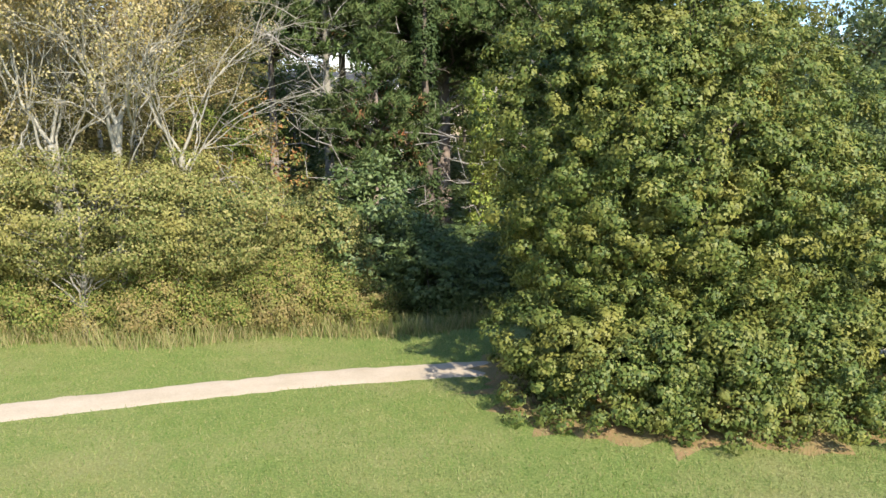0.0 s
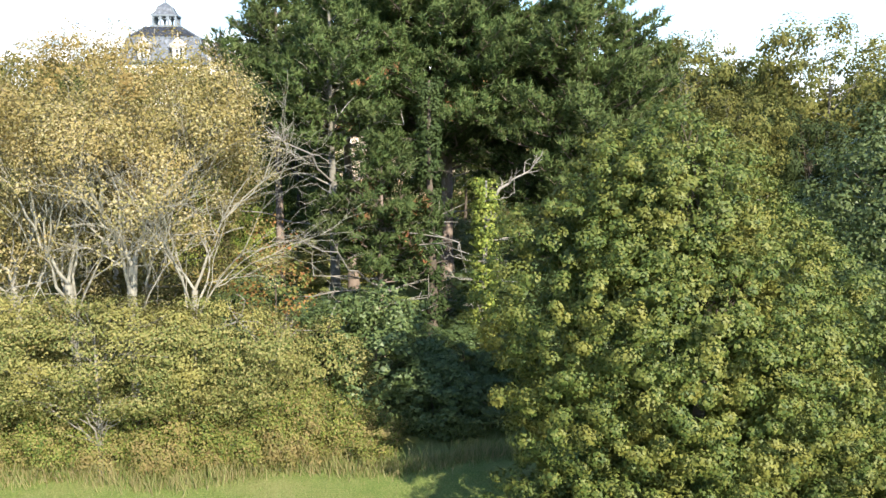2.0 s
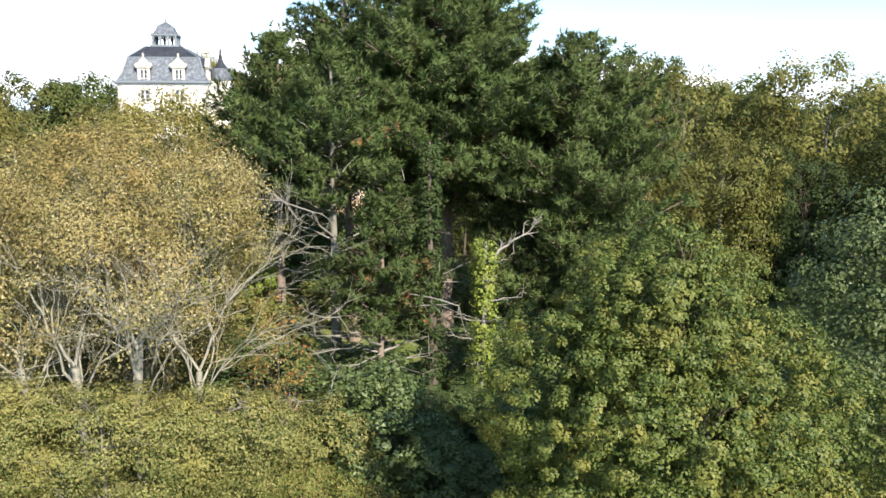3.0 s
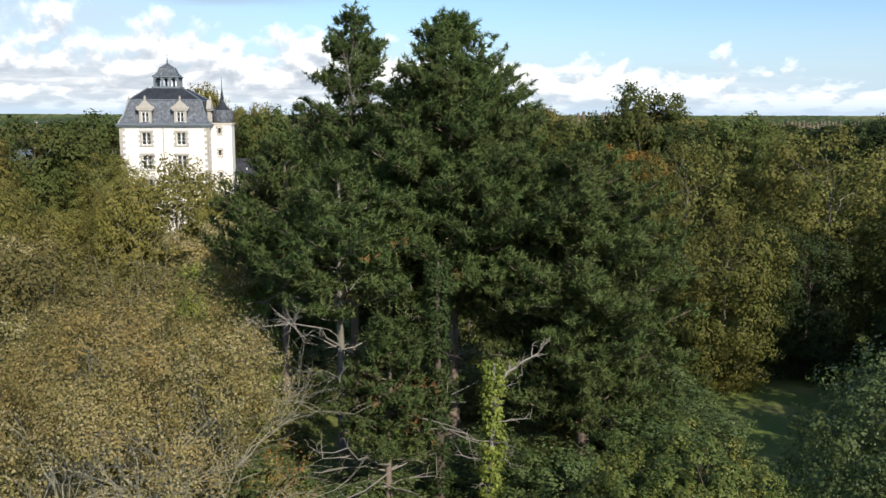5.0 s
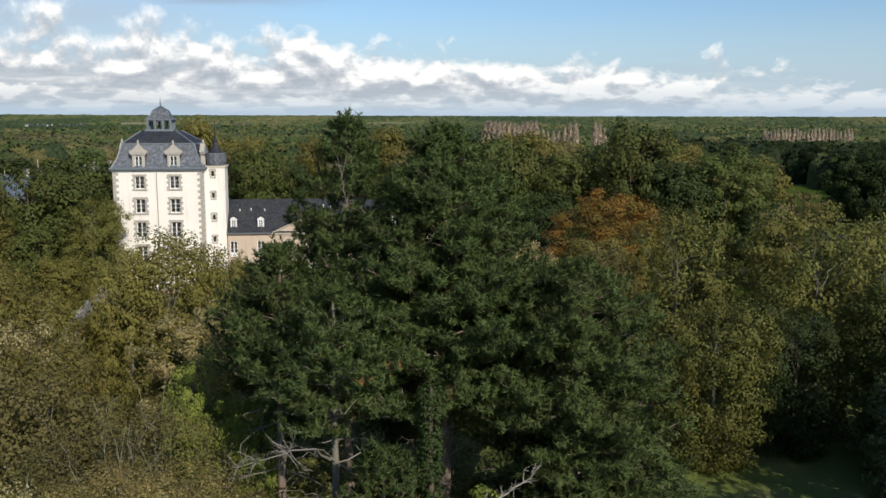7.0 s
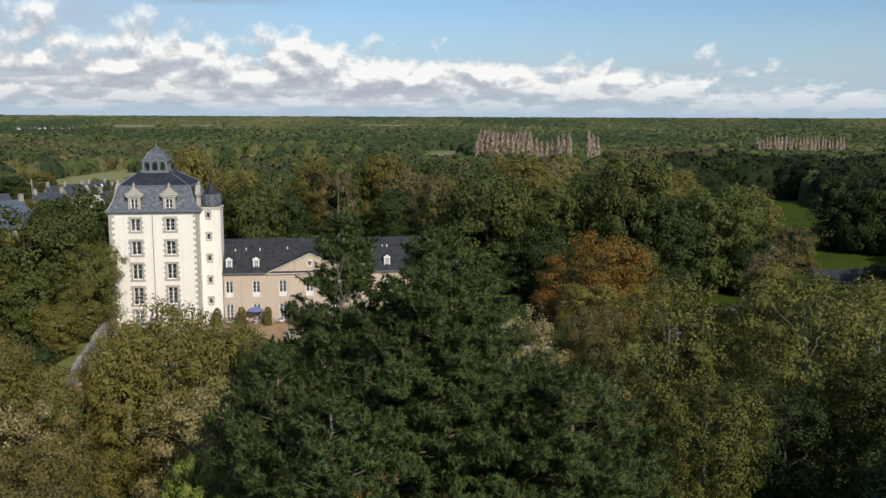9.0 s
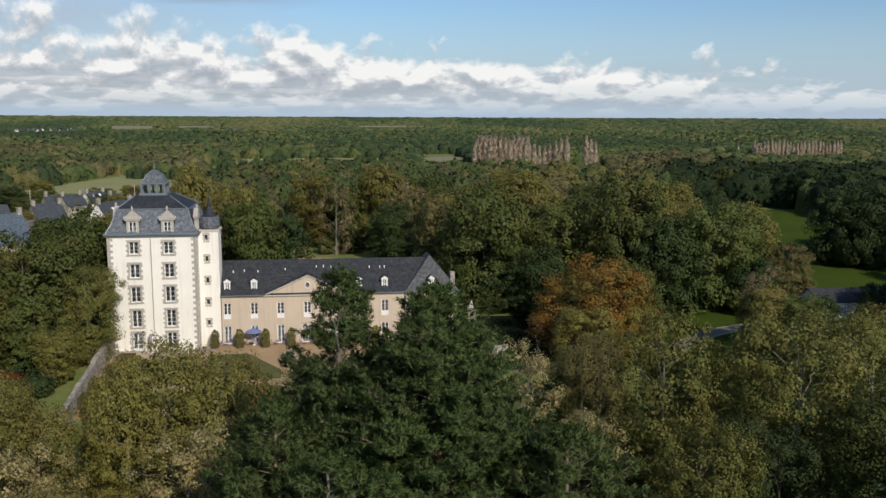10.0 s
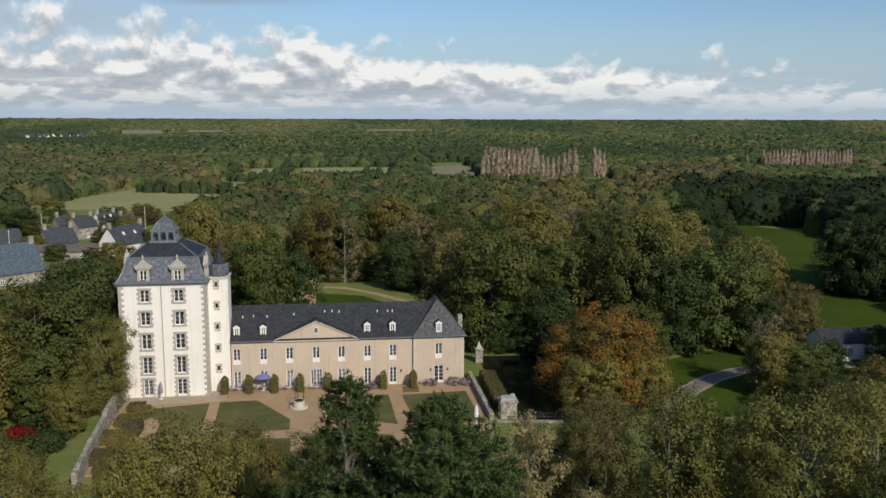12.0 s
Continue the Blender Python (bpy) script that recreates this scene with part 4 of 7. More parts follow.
MIDDLE_WOOD = [
    ("green", -50.6, 113, 13.5, 4.8), ("olive", -45.8, 108, 8.5, 3.0), ("green", -54, 120, 20.5, 7.5), ("olive", -59, 109, 17.5, 6.6), ("green", -67, 119, 17.5, 7.5), ("green", -55, 139, 21.5, 7), ("olive", -48.5, 147, 20, 6),
    ("dark", -70, 138, 15, 7), ("green", -63, 98, 14.5, 6), ("olive", -56, 91, 13, 5), ("green", -50, 94, 9, 3.4), ("dark", -62, 152, 18, 7), ("olive", -78, 128, 15, 7), ("olive", -74, 150, 12, 6.5), ("green", -86, 146, 11, 7), ("dark", -80, 165, 8.5, 6), ("olive", -68, 166, 11, 6), ("green", -92, 170, 6.5, 5), ("green", -54, 168, 17, 6),
    # dark trees behind the moat stand in for the bigger trees' shadow side
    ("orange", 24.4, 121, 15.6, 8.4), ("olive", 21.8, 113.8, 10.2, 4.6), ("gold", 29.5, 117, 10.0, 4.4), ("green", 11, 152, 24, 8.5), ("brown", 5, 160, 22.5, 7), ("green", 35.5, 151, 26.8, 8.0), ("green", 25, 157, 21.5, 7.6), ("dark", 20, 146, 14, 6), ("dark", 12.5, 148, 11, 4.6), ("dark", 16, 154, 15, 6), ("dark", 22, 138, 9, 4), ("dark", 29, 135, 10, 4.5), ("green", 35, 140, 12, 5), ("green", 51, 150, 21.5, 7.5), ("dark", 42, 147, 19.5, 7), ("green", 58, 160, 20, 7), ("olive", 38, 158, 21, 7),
    # includes unseen dark trees right of lodge and lawn, added to shade them
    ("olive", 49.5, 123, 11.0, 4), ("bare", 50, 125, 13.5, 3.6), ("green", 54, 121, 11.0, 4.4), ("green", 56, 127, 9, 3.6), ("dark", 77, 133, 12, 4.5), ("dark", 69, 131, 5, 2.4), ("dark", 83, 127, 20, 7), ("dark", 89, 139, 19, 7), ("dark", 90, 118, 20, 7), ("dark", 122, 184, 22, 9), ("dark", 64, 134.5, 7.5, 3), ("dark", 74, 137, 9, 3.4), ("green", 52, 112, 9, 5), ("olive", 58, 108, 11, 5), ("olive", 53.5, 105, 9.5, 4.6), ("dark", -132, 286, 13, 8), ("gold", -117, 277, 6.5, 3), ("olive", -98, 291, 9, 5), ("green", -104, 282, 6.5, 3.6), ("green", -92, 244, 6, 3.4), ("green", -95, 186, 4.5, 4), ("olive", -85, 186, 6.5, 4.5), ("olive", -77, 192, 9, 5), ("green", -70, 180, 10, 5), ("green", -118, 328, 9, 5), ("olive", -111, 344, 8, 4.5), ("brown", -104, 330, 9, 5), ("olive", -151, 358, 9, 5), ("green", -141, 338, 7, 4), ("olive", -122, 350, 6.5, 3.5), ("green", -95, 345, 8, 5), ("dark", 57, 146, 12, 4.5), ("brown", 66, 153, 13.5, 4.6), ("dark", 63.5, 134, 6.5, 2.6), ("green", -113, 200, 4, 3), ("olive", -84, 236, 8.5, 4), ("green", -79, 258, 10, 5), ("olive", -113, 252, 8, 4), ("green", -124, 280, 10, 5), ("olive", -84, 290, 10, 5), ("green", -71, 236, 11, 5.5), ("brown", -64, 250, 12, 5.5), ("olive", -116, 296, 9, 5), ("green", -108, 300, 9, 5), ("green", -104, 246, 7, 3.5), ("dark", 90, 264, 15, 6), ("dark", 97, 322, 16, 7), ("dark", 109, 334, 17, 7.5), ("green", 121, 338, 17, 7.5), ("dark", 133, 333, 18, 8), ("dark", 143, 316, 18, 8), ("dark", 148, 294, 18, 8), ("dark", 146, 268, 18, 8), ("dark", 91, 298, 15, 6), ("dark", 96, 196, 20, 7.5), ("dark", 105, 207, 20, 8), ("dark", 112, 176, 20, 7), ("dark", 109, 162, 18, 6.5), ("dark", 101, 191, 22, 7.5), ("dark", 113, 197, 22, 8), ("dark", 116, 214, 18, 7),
    ("olive", -43, 171, 25.0, 5.4), ("gold", -38.5, 178, 22, 5), ("green", -29.5, 156, 22.5, 6.0), ("brown", -37, 161, 21, 5), ("olive", -34, 168, 21.5, 5), ("dark", -24.5, 163, 18, 5), ("green", -47, 160, 20, 5),
    ("olive", -8, 220, 22.5, 8), ("gold", -27, 226, 21, 7.5), ("green", -17, 222, 20.5, 7), ("green", 3, 226, 22, 8), ("green", 15, 200, 21.5, 8), ("olive", 26, 206, 22, 8.5), ("green", 40, 190, 21, 8), ("olive", 52, 196, 20, 8), ("bare", -20, 212, 19, 5), ("bare", -2, 208, 20, 6), ("dark", -6, 204, 16, 6), ("green", 4, 198, 17, 6), ("olive", 10, 184, 18, 7), ("olive", 20, 178, 20, 7),
    ("green", -40, 208, 17, 6), ("olive", -46, 200, 18, 6), ("green", -52, 214, 18, 7), ("olive", -60, 198, 12, 6), ("brown", -70, 214, 11, 6), ("olive", 24, 226, 21, 7), ("bare", 33, 222, 20, 7), ("olive", 62, 216, 19, 8), ("dark", 66, 190, 18, 7), ("olive", 66, 174, 18, 6.5), ("green", 46, 224, 20, 8), ("gold", 60, 232, 19, 7),
    ("green", 30, 172, 19, 7), ("olive", 44, 172, 19, 7), ("olive", 54, 178, 18, 7), ("dark", -34.5, 188, 13, 4), ("green", -37, 182, 14, 4.5), ("dark", -16, 214, 7, 3), ("dark", -2, 200, 9, 4), ("green", -22.5, 213, 6, 2.4),
]
for key, x, y, top, r in NEAR_WOOD + MIDDLE_WOOD:
    plant(key, x, y, top, r)
for src, _, _ in KINDS.values():
    for o in (*src.children_recursive, src):
        bpy.data.objects.remove(o)
# low bushes left of the garden wall
for i, (x, y, r, h, m) in enumerate(((-50.5, 104.5, 2.2, 2.6, "red_leaf"), (-48, 100, 2.6, 3.4, "green_leaf"), (-47.4, 117.5, 2.2, 3.4, "olive_leaf"), (-52.5, 113, 2.4, 3.2, "dark_leaf"), (-46.0, 96, 2.0, 3.0, "green_leaf"), (-55, 103, 2.4, 3.4, "russet_leaf"), (-48.3, 108, 2.6, 3.2, "dark_leaf"), (-50.6, 111, 2.6, 3.0, "dark_leaf"), (-46.6, 104, 1.8, 2.6, "dark_leaf"))):
    rng = np.random.default_rng(500 + i)
    ob = thing("shrub", (x, y, gz(x, y)), 0, "red-leaved garden shrub beside the wall" if m == "red_leaf" else "leafy garden shrub outside the wall", "shrub")
    c, f = crown_clumps(rng, [((0, 0, h * 0.45), (r, r, h * 0.52), 1)], 70)
    part_mesh("foliage", leafy(rng, c, f, 0.6, 30, 0.28).mesh("garden_shrub", [M[m]]), ob)

# ---- building materials ----
M["granite"] = plain("granite", (0.46, 0.43, 0.38), (0.34, 0.31, 0.27), 0.9, 0.9, fine=9, relief=0.5)
M["pale_stone"] = plain("pale_stone", (0.60, 0.55, 0.46), (0.48, 0.43, 0.35), 0.9, 0.9, fine=9, relief=0.5)
M["lead"] = plain("lead", (0.20, 0.23, 0.25), (0.15, 0.17, 0.19), 0.8, 0.5, 0.3, fine=6)
M["white_paint"] = plain("white_paint", (0.80, 0.79, 0.76), (0.72, 0.71, 0.68), 1.5, 0.5, fine=20, relief=0.05)


def rendered_wall(name, colour, stain):
    """Lime render: cloudy patches, faint vertical rain streaks and fine grain."""
    m, t, b = material(name, 0.9, 0.0, 0.2)
    p = place_of(t)
    mp = t.nodes.new("ShaderNodeMapping")
    mp.inputs["Scale"].default_value = (1.0, 1.0, 0.07)
    t.links.new(p, mp.inputs["Vector"])
    streak, cloud, grain = noise_tex(t, mp.outputs[0], 2.2, 5.0, 0.65), noise_tex(t, p, 0.3, 5.0, 0.6), noise_tex(t, p, 8.0, 4.0, 0.7)
    c = blend(t, ramp(t, cloud, [(0.38, (0.5, 0.5, 0.5)), (0.66, (0, 0, 0))]), colour, stain)
    c = blend(t, ramp(t, streak, [(0.52, (0, 0, 0)), (0.72, (0.55, 0.55, 0.55))]), c, tuple(v * 0.78 for v in stain))
    c = blend(t, 0.2, c, ramp(t, grain, [(0.3, tuple(v * 0.7 for v in colour)), (0.7, tuple(min(1.0, v * 1.15) for v in colour))]))
    t.links.new(c, b.inputs["Base Color"])
    bump(t, b, grain, 0.2, 0.01)
    return m


def rubble_material():
    """Uneven fieldstones in lime mortar."""
    m, t, b = material("rubble", 0.95, 0.0, 0.15)
    p = place_of(t)
    cell = node(t, "ShaderNodeTexVoronoi", Scale=2.6)
    edge = node(t, "ShaderNodeTexVoronoi", Scale=2.6)
    edge.feature = "DISTANCE_TO_EDGE"
    for v in (cell, edge):
        t.links.new(p, v.inputs["Vector"])
    grey = t.nodes.new("ShaderNodeSeparateColor")
    t.links.new(cell.outputs["Color"], grey.inputs[0])
    c = ramp(t, grey.outputs[0], [(0.1, (0.22, 0.20, 0.17)), (0.5, (0.36, 0.32, 0.26)), (0.9, (0.48, 0.44, 0.37))])
    gap = ramp(t, edge.outputs["Distance"], [(0.02, (0, 0, 0)), (0.09, (1, 1, 1))])
    c = blend(t, gap, (0.34, 0.31, 0.25), c)
    n = noise_tex(t, p, 0.7, 6.0, 0.7)
    c = blend(t, ramp(t, n, [(0.5, (0, 0, 0)), (0.72, (0.6, 0.6, 0.6))]), c, (0.13, 0.13, 0.08))
    t.links.new(c, b.inputs["Base Color"])
    bump(t, b, gap, 0.7, 0.05)
    return m


M["rubble"] = rubble_material()
M["render_white"] = rendered_wall("render_white", (0.86, 0.82, 0.75), (0.74, 0.69, 0.61))
M["render_beige"] = rendered_wall("render_beige", (0.58, 0.475, 0.37), (0.46, 0.375, 0.285))
M["iron"] = plain("iron", (0.08, 0.08, 0.08), (0.05, 0.05, 0.05), 2.0, 0.6, 0.4)


def slate_material(name, c1, c2, gap=0.3, rough=0.55):
    """Slates in courses, each a little lighter or darker, with lichen."""
    m, t, b = material(name, rough, 0.0, 0.25)
    p = place_of(t)
    brick = node(t, "ShaderNodeTexBrick", Scale=1.0)
    brick.offset = 0.5
    for key, value in (("Color1", (*c1, 1)), ("Color2", (*c2, 1)), ("Mortar", (*[v * 0.55 for v in c1], 1)), ("Mortar Size", 0.012), ("Brick Width", gap * 0.8), ("Row Height", gap * 0.55), ("Bias", 0.0)):
        brick.inputs[key].default_value = value
    sp = t.nodes.new("ShaderNodeSeparateXYZ")
    t.links.new(p, sp.inputs[0])
    cb = t.nodes.new("ShaderNodeCombineXYZ")
    t.links.new(maths(t, "ADD", sp.outputs[0], sp.outputs[1]), cb.inputs[0])
    t.links.new(maths(t, "MULTIPLY", sp.outputs[2], 1.3), cb.inputs[1])
    t.links.new(cb.outputs[0], brick.inputs["Vector"])
    n = noise_tex(t, p, 0.55, 6.0, 0.7)
    n2 = noise_tex(t, p, 2.6, 6.0, 0.8)
    c = blend(t, ramp(t, n, [(0.46, (0, 0, 0)), (0.7, (0.55, 0.55, 0.55))]), brick.outputs[0], (0.095, 0.094, 0.084))
    c = blend(t, 0.55, c, ramp(t, n2, [(0.36, tuple(v * 0.45 for v in c1)), (0.5, c1), (0.64, tuple(v * 3.0 for v in c1))]))
    t.links.new(c, b.inputs["Base Color"])
    bump(t, b, brick.outputs[1], 0.3, 0.01)
    return m


M["slate_dark"] = slate_material("slate_dark", (0.024, 0.026, 0.031), (0.060, 0.062, 0.066), 0.5, 0.8)
M["slate_deep"] = slate_material("slate_deep", (0.022, 0.026, 0.034), (0.036, 0.040, 0.050), 0.3, 0.75)
M["slate_grey"] = slate_material("slate_grey", (0.075, 0.077, 0.080), (0.11, 0.112, 0.112), 0.3, 0.8)
M["slate_blue"] = slate_material("slate_blue", (0.10, 0.112, 0.130), (0.14, 0.152, 0.172))
M["slate_steel"] = slate_material("slate_steel", (0.075, 0.10, 0.125), (0.095, 0.12, 0.145), 0.3, 0.7)
M["slate_brown"] = slate_material("slate_brown", (0.11, 0.095, 0.08), (0.14, 0.12, 0.10), 0.3, 0.85)
M["slate_house"] = slate_material("slate_house", (0.048, 0.055, 0.066), (0.065, 0.072, 0.082), 0.3, 0.8)


def glass_material(name, tint):
    m, t, b = material(name, 0.06, 0.0, 0.5)
    b.inputs["Base Color"].default_value = (*tint, 1)
    b.inputs["Transmission Weight"].default_value = 0.97
    return m


M["glass"] = glass_material("window_glass", (0.62, 0.66, 0.68))
M["curtain"] = plain("curtain", (0.62, 0.62, 0.64), (0.5, 0.5, 0.53), 3.0, 0.9)


def add_box(s, x0, x1, y0, y1, z0, z1):
    v = [(x, y, z) for z in (z0, z1) for y in (y0, y1) for x in (x0, x1)]
    s.add(v, [(0, 2, 3, 1), (4, 5, 7, 6), (0, 1, 5, 4), (2, 6, 7, 3), (0, 4, 6, 2), (1, 3, 7, 5)])


def boxes(name, mat, items):
    s = Soup()
    for it in items:
        add_box(s, *it)
    return s.mesh(name, [mat])


def walls_with_openings(name, x0, x1, y0, y1, z0, z1, holes, mat, thick=0.55):
    """A hollow block whose front (y0) has openings (x, z, width, height; z the middle) cut through the wall's thickness."""
    s = Soup()
    xs = sorted({x0, x1, *[round(h[0] + k * h[2] / 2, 4) for h in holes for k in (-1, 1)]})
    zs = sorted({z0, z1, *[round(h[1] + k * h[3] / 2, 4) for h in holes for k in (-1, 1)]})

    def hole(x, z):
        return any(abs(x - h[0]) < h[2] / 2 and abs(z - h[1]) < h[3] / 2 for h in holes)
    for a, b in zip(xs[:-1], xs[1:]):
        for c, d in zip(zs[:-1], zs[1:]):
            if not hole((a + b) / 2, (c + d) / 2):
                s.add([(a, y0, c), (b, y0, c), (b, y0, d), (a, y0, d)], [(0, 1, 2, 3)])
                s.add([(a, y0 + thick, c), (b, y0 + thick, c), (b, y0 + thick, d), (a, y0 + thick, d)], [(3, 2, 1, 0)])
    for x, z, w, h in holes:
        a, b, c, d, e = x - w / 2, x + w / 2, z - h / 2, z + h / 2, y0 + thick
        s.add([(a, y0, c), (a, e, c), (a, e, d), (a, y0, d), (b, y0, c), (b, e, c), (b, e, d), (b, y0, d)], [(0, 1, 2, 3), (7, 6, 5, 4), (3, 2, 6, 7), (4, 5, 1, 0)])
    s.add([(x0, y0, z0), (x0, y1, z0), (x0, y1, z1), (x0, y0, z1)], [(3, 2, 1, 0)][::1])
    s.add([(x1, y0, z0), (x1, y1, z0), (x1, y1, z1), (x1, y0, z1)], [(0, 1, 2, 3)])
    s.add([(x0, y1, z0), (x1, y1, z0), (x1, y1, z1), (x0, y1, z1)], [(3, 2, 1, 0)])
    s.add([(x0, y0, z1), (x1, y0, z1), (x1, y1, z1), (x0, y1, z1)], [(0, 1, 2, 3)])
    return s.mesh(name, [mat])


SASH = {}


def sash(w, h, rows, cols, panel=0.0):
    """Meshes of a white casement with glazing bars, its glass, and a white panel under it. Middle at the origin, facing -y."""
    key = (w, h, rows, cols, panel)
    if key not in SASH:
        f, bar = 0.105, 0.046
        it = [(-w / 2, -w / 2 + f, -0.05, 0.05, -h / 2, h / 2), (w / 2 - f, w / 2, -0.05, 0.05, -h / 2, h / 2),
              (-w / 2 + f, w / 2 - f, -0.05, 0.05, h / 2 - f, h / 2), (-w / 2 + f, w / 2 - f, -0.05, 0.05, -h / 2, -h / 2 + f + panel)]
        lo = -h / 2 + f + panel
        for i in range(1, cols):
            x = -w / 2 + w * i / cols
            b2 = bar * (1.5 if cols % 2 == 0 and i == cols // 2 else 0.8)
            it.append((x - b2, x + b2, -0.045, 0.045, lo, h / 2 - f))
        for i in range(1, rows):
            z = lo + (h / 2 - f - lo) * i / rows
            it.append((-w / 2 + f, w / 2 - f, -0.03, 0.03, z - bar / 2, z + bar / 2))
        frame_mesh = boxes("window_frame", M["white_paint"], it)
        pane = boxes("window_pane", M["glass"], [(-w / 2 + f, w / 2 - f, -0.008, 0.008, lo, h / 2 - f)])
        SASH[key] = (frame_mesh, pane)
    return SASH[key]


def put_window(parent, x, y, z, w, h, rows, cols, name="window", panel=0.0, turn=0.0, curtain=False):
    fr, pa = sash(w, h, rows, cols, panel)
    ob = part_mesh(name, fr, parent, "")
    ob.matrix_local = pose(x, y, z, 0, 0, turn)
    p = part_mesh("pane", pa, ob)
    if curtain:
        part_mesh("curtain", boxes("curtain", M["curtain"], [(-w / 2 + 0.1, -w * 0.08, 0.12, 0.15, -h / 2 + 0.1, h / 2 - 0.1), (w * 0.08, w / 2 - 0.1, 0.12, 0.15, -h / 2 + 0.1, h / 2 - 0.1)]), ob)
    return ob


def surround(w, h, seed, sill=True):
    """Stones round an opening, long and short by turns."""
    it = []
    n = max(4, int(round(h / 0.36)))
    for side in (-1, 1):
        for i in range(n):
            out = 0.42 if (i + seed) % 2 else 0.22
            z0, z1 = -h / 2 + h * i / n + 0.012, -h / 2 + h * (i + 1) / n - 0.012
            a, b = sorted((side * w / 2, side * (w / 2 + out)))
            it.append((a, b, -0.035, 0.12, z0, z1))
    it.append((-w / 2 - 0.34, w / 2 + 0.34, -0.05, 0.12, h / 2 + 0.005, h / 2 + 0.30))
    if sill:
        it.append((-w / 2 - 0.38, w / 2 + 0.38, -0.12, 0.12, -h / 2 - 0.22, -h / 2 - 0.005))
    return boxes("window_surround", M["granite"], it)


def corner_stones(height, seed, z0=0.0, wide=(0.75, 0.42), course=0.42, sides=(1,)):
    """Corner stones of a wall, measured inwards from the corner at x = 0 towards +x."""
    it, z, i = [], z0, seed
    while z < height - 0.1:
        w = wide[i % 2]
        it.append((-0.03, w, -0.03, wide[(i + 1) % 2], z + 0.012, min(height, z + course) - 0.012))
        z, i = z + course, i + 1
    return it


# ---- castle keep ----
CASTLE = (-38.0, 123.7, 1.7)
keep = thing("castle_keep", CASTLE, 6.0, "white rendered castle keep with granite trim and slate mansard roof", "castle")
COLS = (-2.38, 2.33)
FLOORS = [(1.36, 1.35, 2.72, 4, 2), (4.80, 1.35, 2.45, 4, 2), (8.30, 1.35, 2.2, 3, 2), (11.68, 1.35, 1.95, 3, 2), (14.96, 1.3, 1.75, 3, 2)]
holes = [(x, z, w, h) for x in COLS for z, w, h, _, _ in FLOORS]
part_mesh("wall", walls_with_openings("keep_wall", -5.95, 6.2, 0, 12.2, -0.3, 16.8, holes, M["render_white"]), keep)
for ci, x in enumerate(COLS):
    for fi, (z, w, h, rows, cols) in enumerate(FLOORS):
        put_window(keep, x, 0.22, z, w, h, rows, cols, "door" if fi == 0 else "window", 0.35 if fi == 0 else 0.0, curtain=(fi == 0 and ci == 0))
        so = part_mesh("surround", surround(w, h, ci + fi, fi > 0), keep, "granite surround of long and short stones")
        so.matrix_local = pose(x, 0, z)
for cx, flip in ((-5.95, 1), (6.2, -1)):
    s = Soup()
    for a, b, y0, y1, z0, z1 in corner_stones(16.7, 0):
        xa, xb = sorted((cx + flip * a, cx + flip * b))
        add_box(s, xa, xb, y0, y1, z0, z1)
    part_mesh("corner_trim", s.mesh("corner_trim", [M["granite"]]), keep, "granite corner trim")
part_mesh("cornice", boxes("keep_cornice", M["lead"], [(-6.35, 6.6, -0.42, 12.6, 16.8, 17.05), (-6.15, 6.4, -0.22, 12.4, 16.55, 16.8)]), keep, "grey-blue lead gutter and moulded cornice")
part_mesh("plinth", boxes("keep_plinth", M["granite"], [(-6.0, 6.25, -0.06, 0.2, -0.3, 0.12)]), keep)


def mansard(name, rings, mats):
    """Roof from rings (z, x0, x1, y0, y1), one material for each band."""
    v, q, mi = [], [], []
    for z, x0, x1, y0, y1 in rings:
        v += [(x0, y0, z), (x1, y0, z), (x1, y1, z), (x0, y1, z)]
    for i in range(len(rings) - 1):
        for k in range(4):
            q.append((i * 4 + k, i * 4 + (k + 1) % 4, i * 4 + 4 + (k + 1) % 4, i * 4 + 4 + k))
            mi.append(mats[i][1])
    n = len(v) - 4
    q.append((n, n + 1, n + 2, n + 3))
    mi.append(mats[-1][1])
    ms = sorted({m for m in mats}, key=lambda m: m[1])
    return mesh_of(name, v, q, mats=[M[m[0]] for m in ms], mat_index=mi)


SB, SD = ("slate_blue", 0), ("slate_deep", 1)
part_mesh("roof", mansard("keep_roof", [(17.05, -6.1, 6.35, -0.15, 12.4), (17.5, -5.75, 6.0, 0.2, 12.0), (18.3, -5.4, 5.65, 0.55, 11.65), (20.35, -4.75, 5.0, 1.2, 11.0), (22.0, -2.65, 2.2, 3.65, 8.5)], [SB, SB, SB, SD, SD]), keep, "mansard roof of blue and dark slate")
for sx, sy in ((-1, -1), (1, -1), (1, 1), (-1, 1)):
    cx, cy = 0.125, 6.1
    hip = Soup()
    hip.tube([(cx + sx * 6.2, cy + sy * 6.25, 17.05), (cx + sx * 5.52, cy + sy * 5.55, 18.3), (cx + sx * 4.87, cy + sy * 4.9, 20.35), (cx - 0.35 + sx * 2.42, cy + sy * 2.42, 22.05)], [0.1, 0.1, 0.1, 0.1], 5)
    part_mesh("ridge_flashing", hip.mesh("flashing", [M["lead"]]), keep, "grey lead flashing along the roof edge")
part_mesh("ridge_flashing", boxes("flashing", M["lead"], [(-4.9, 5.15, 1.1, 1.25, 20.28, 20.42)]), keep, "grey lead flashing along the roof edge")
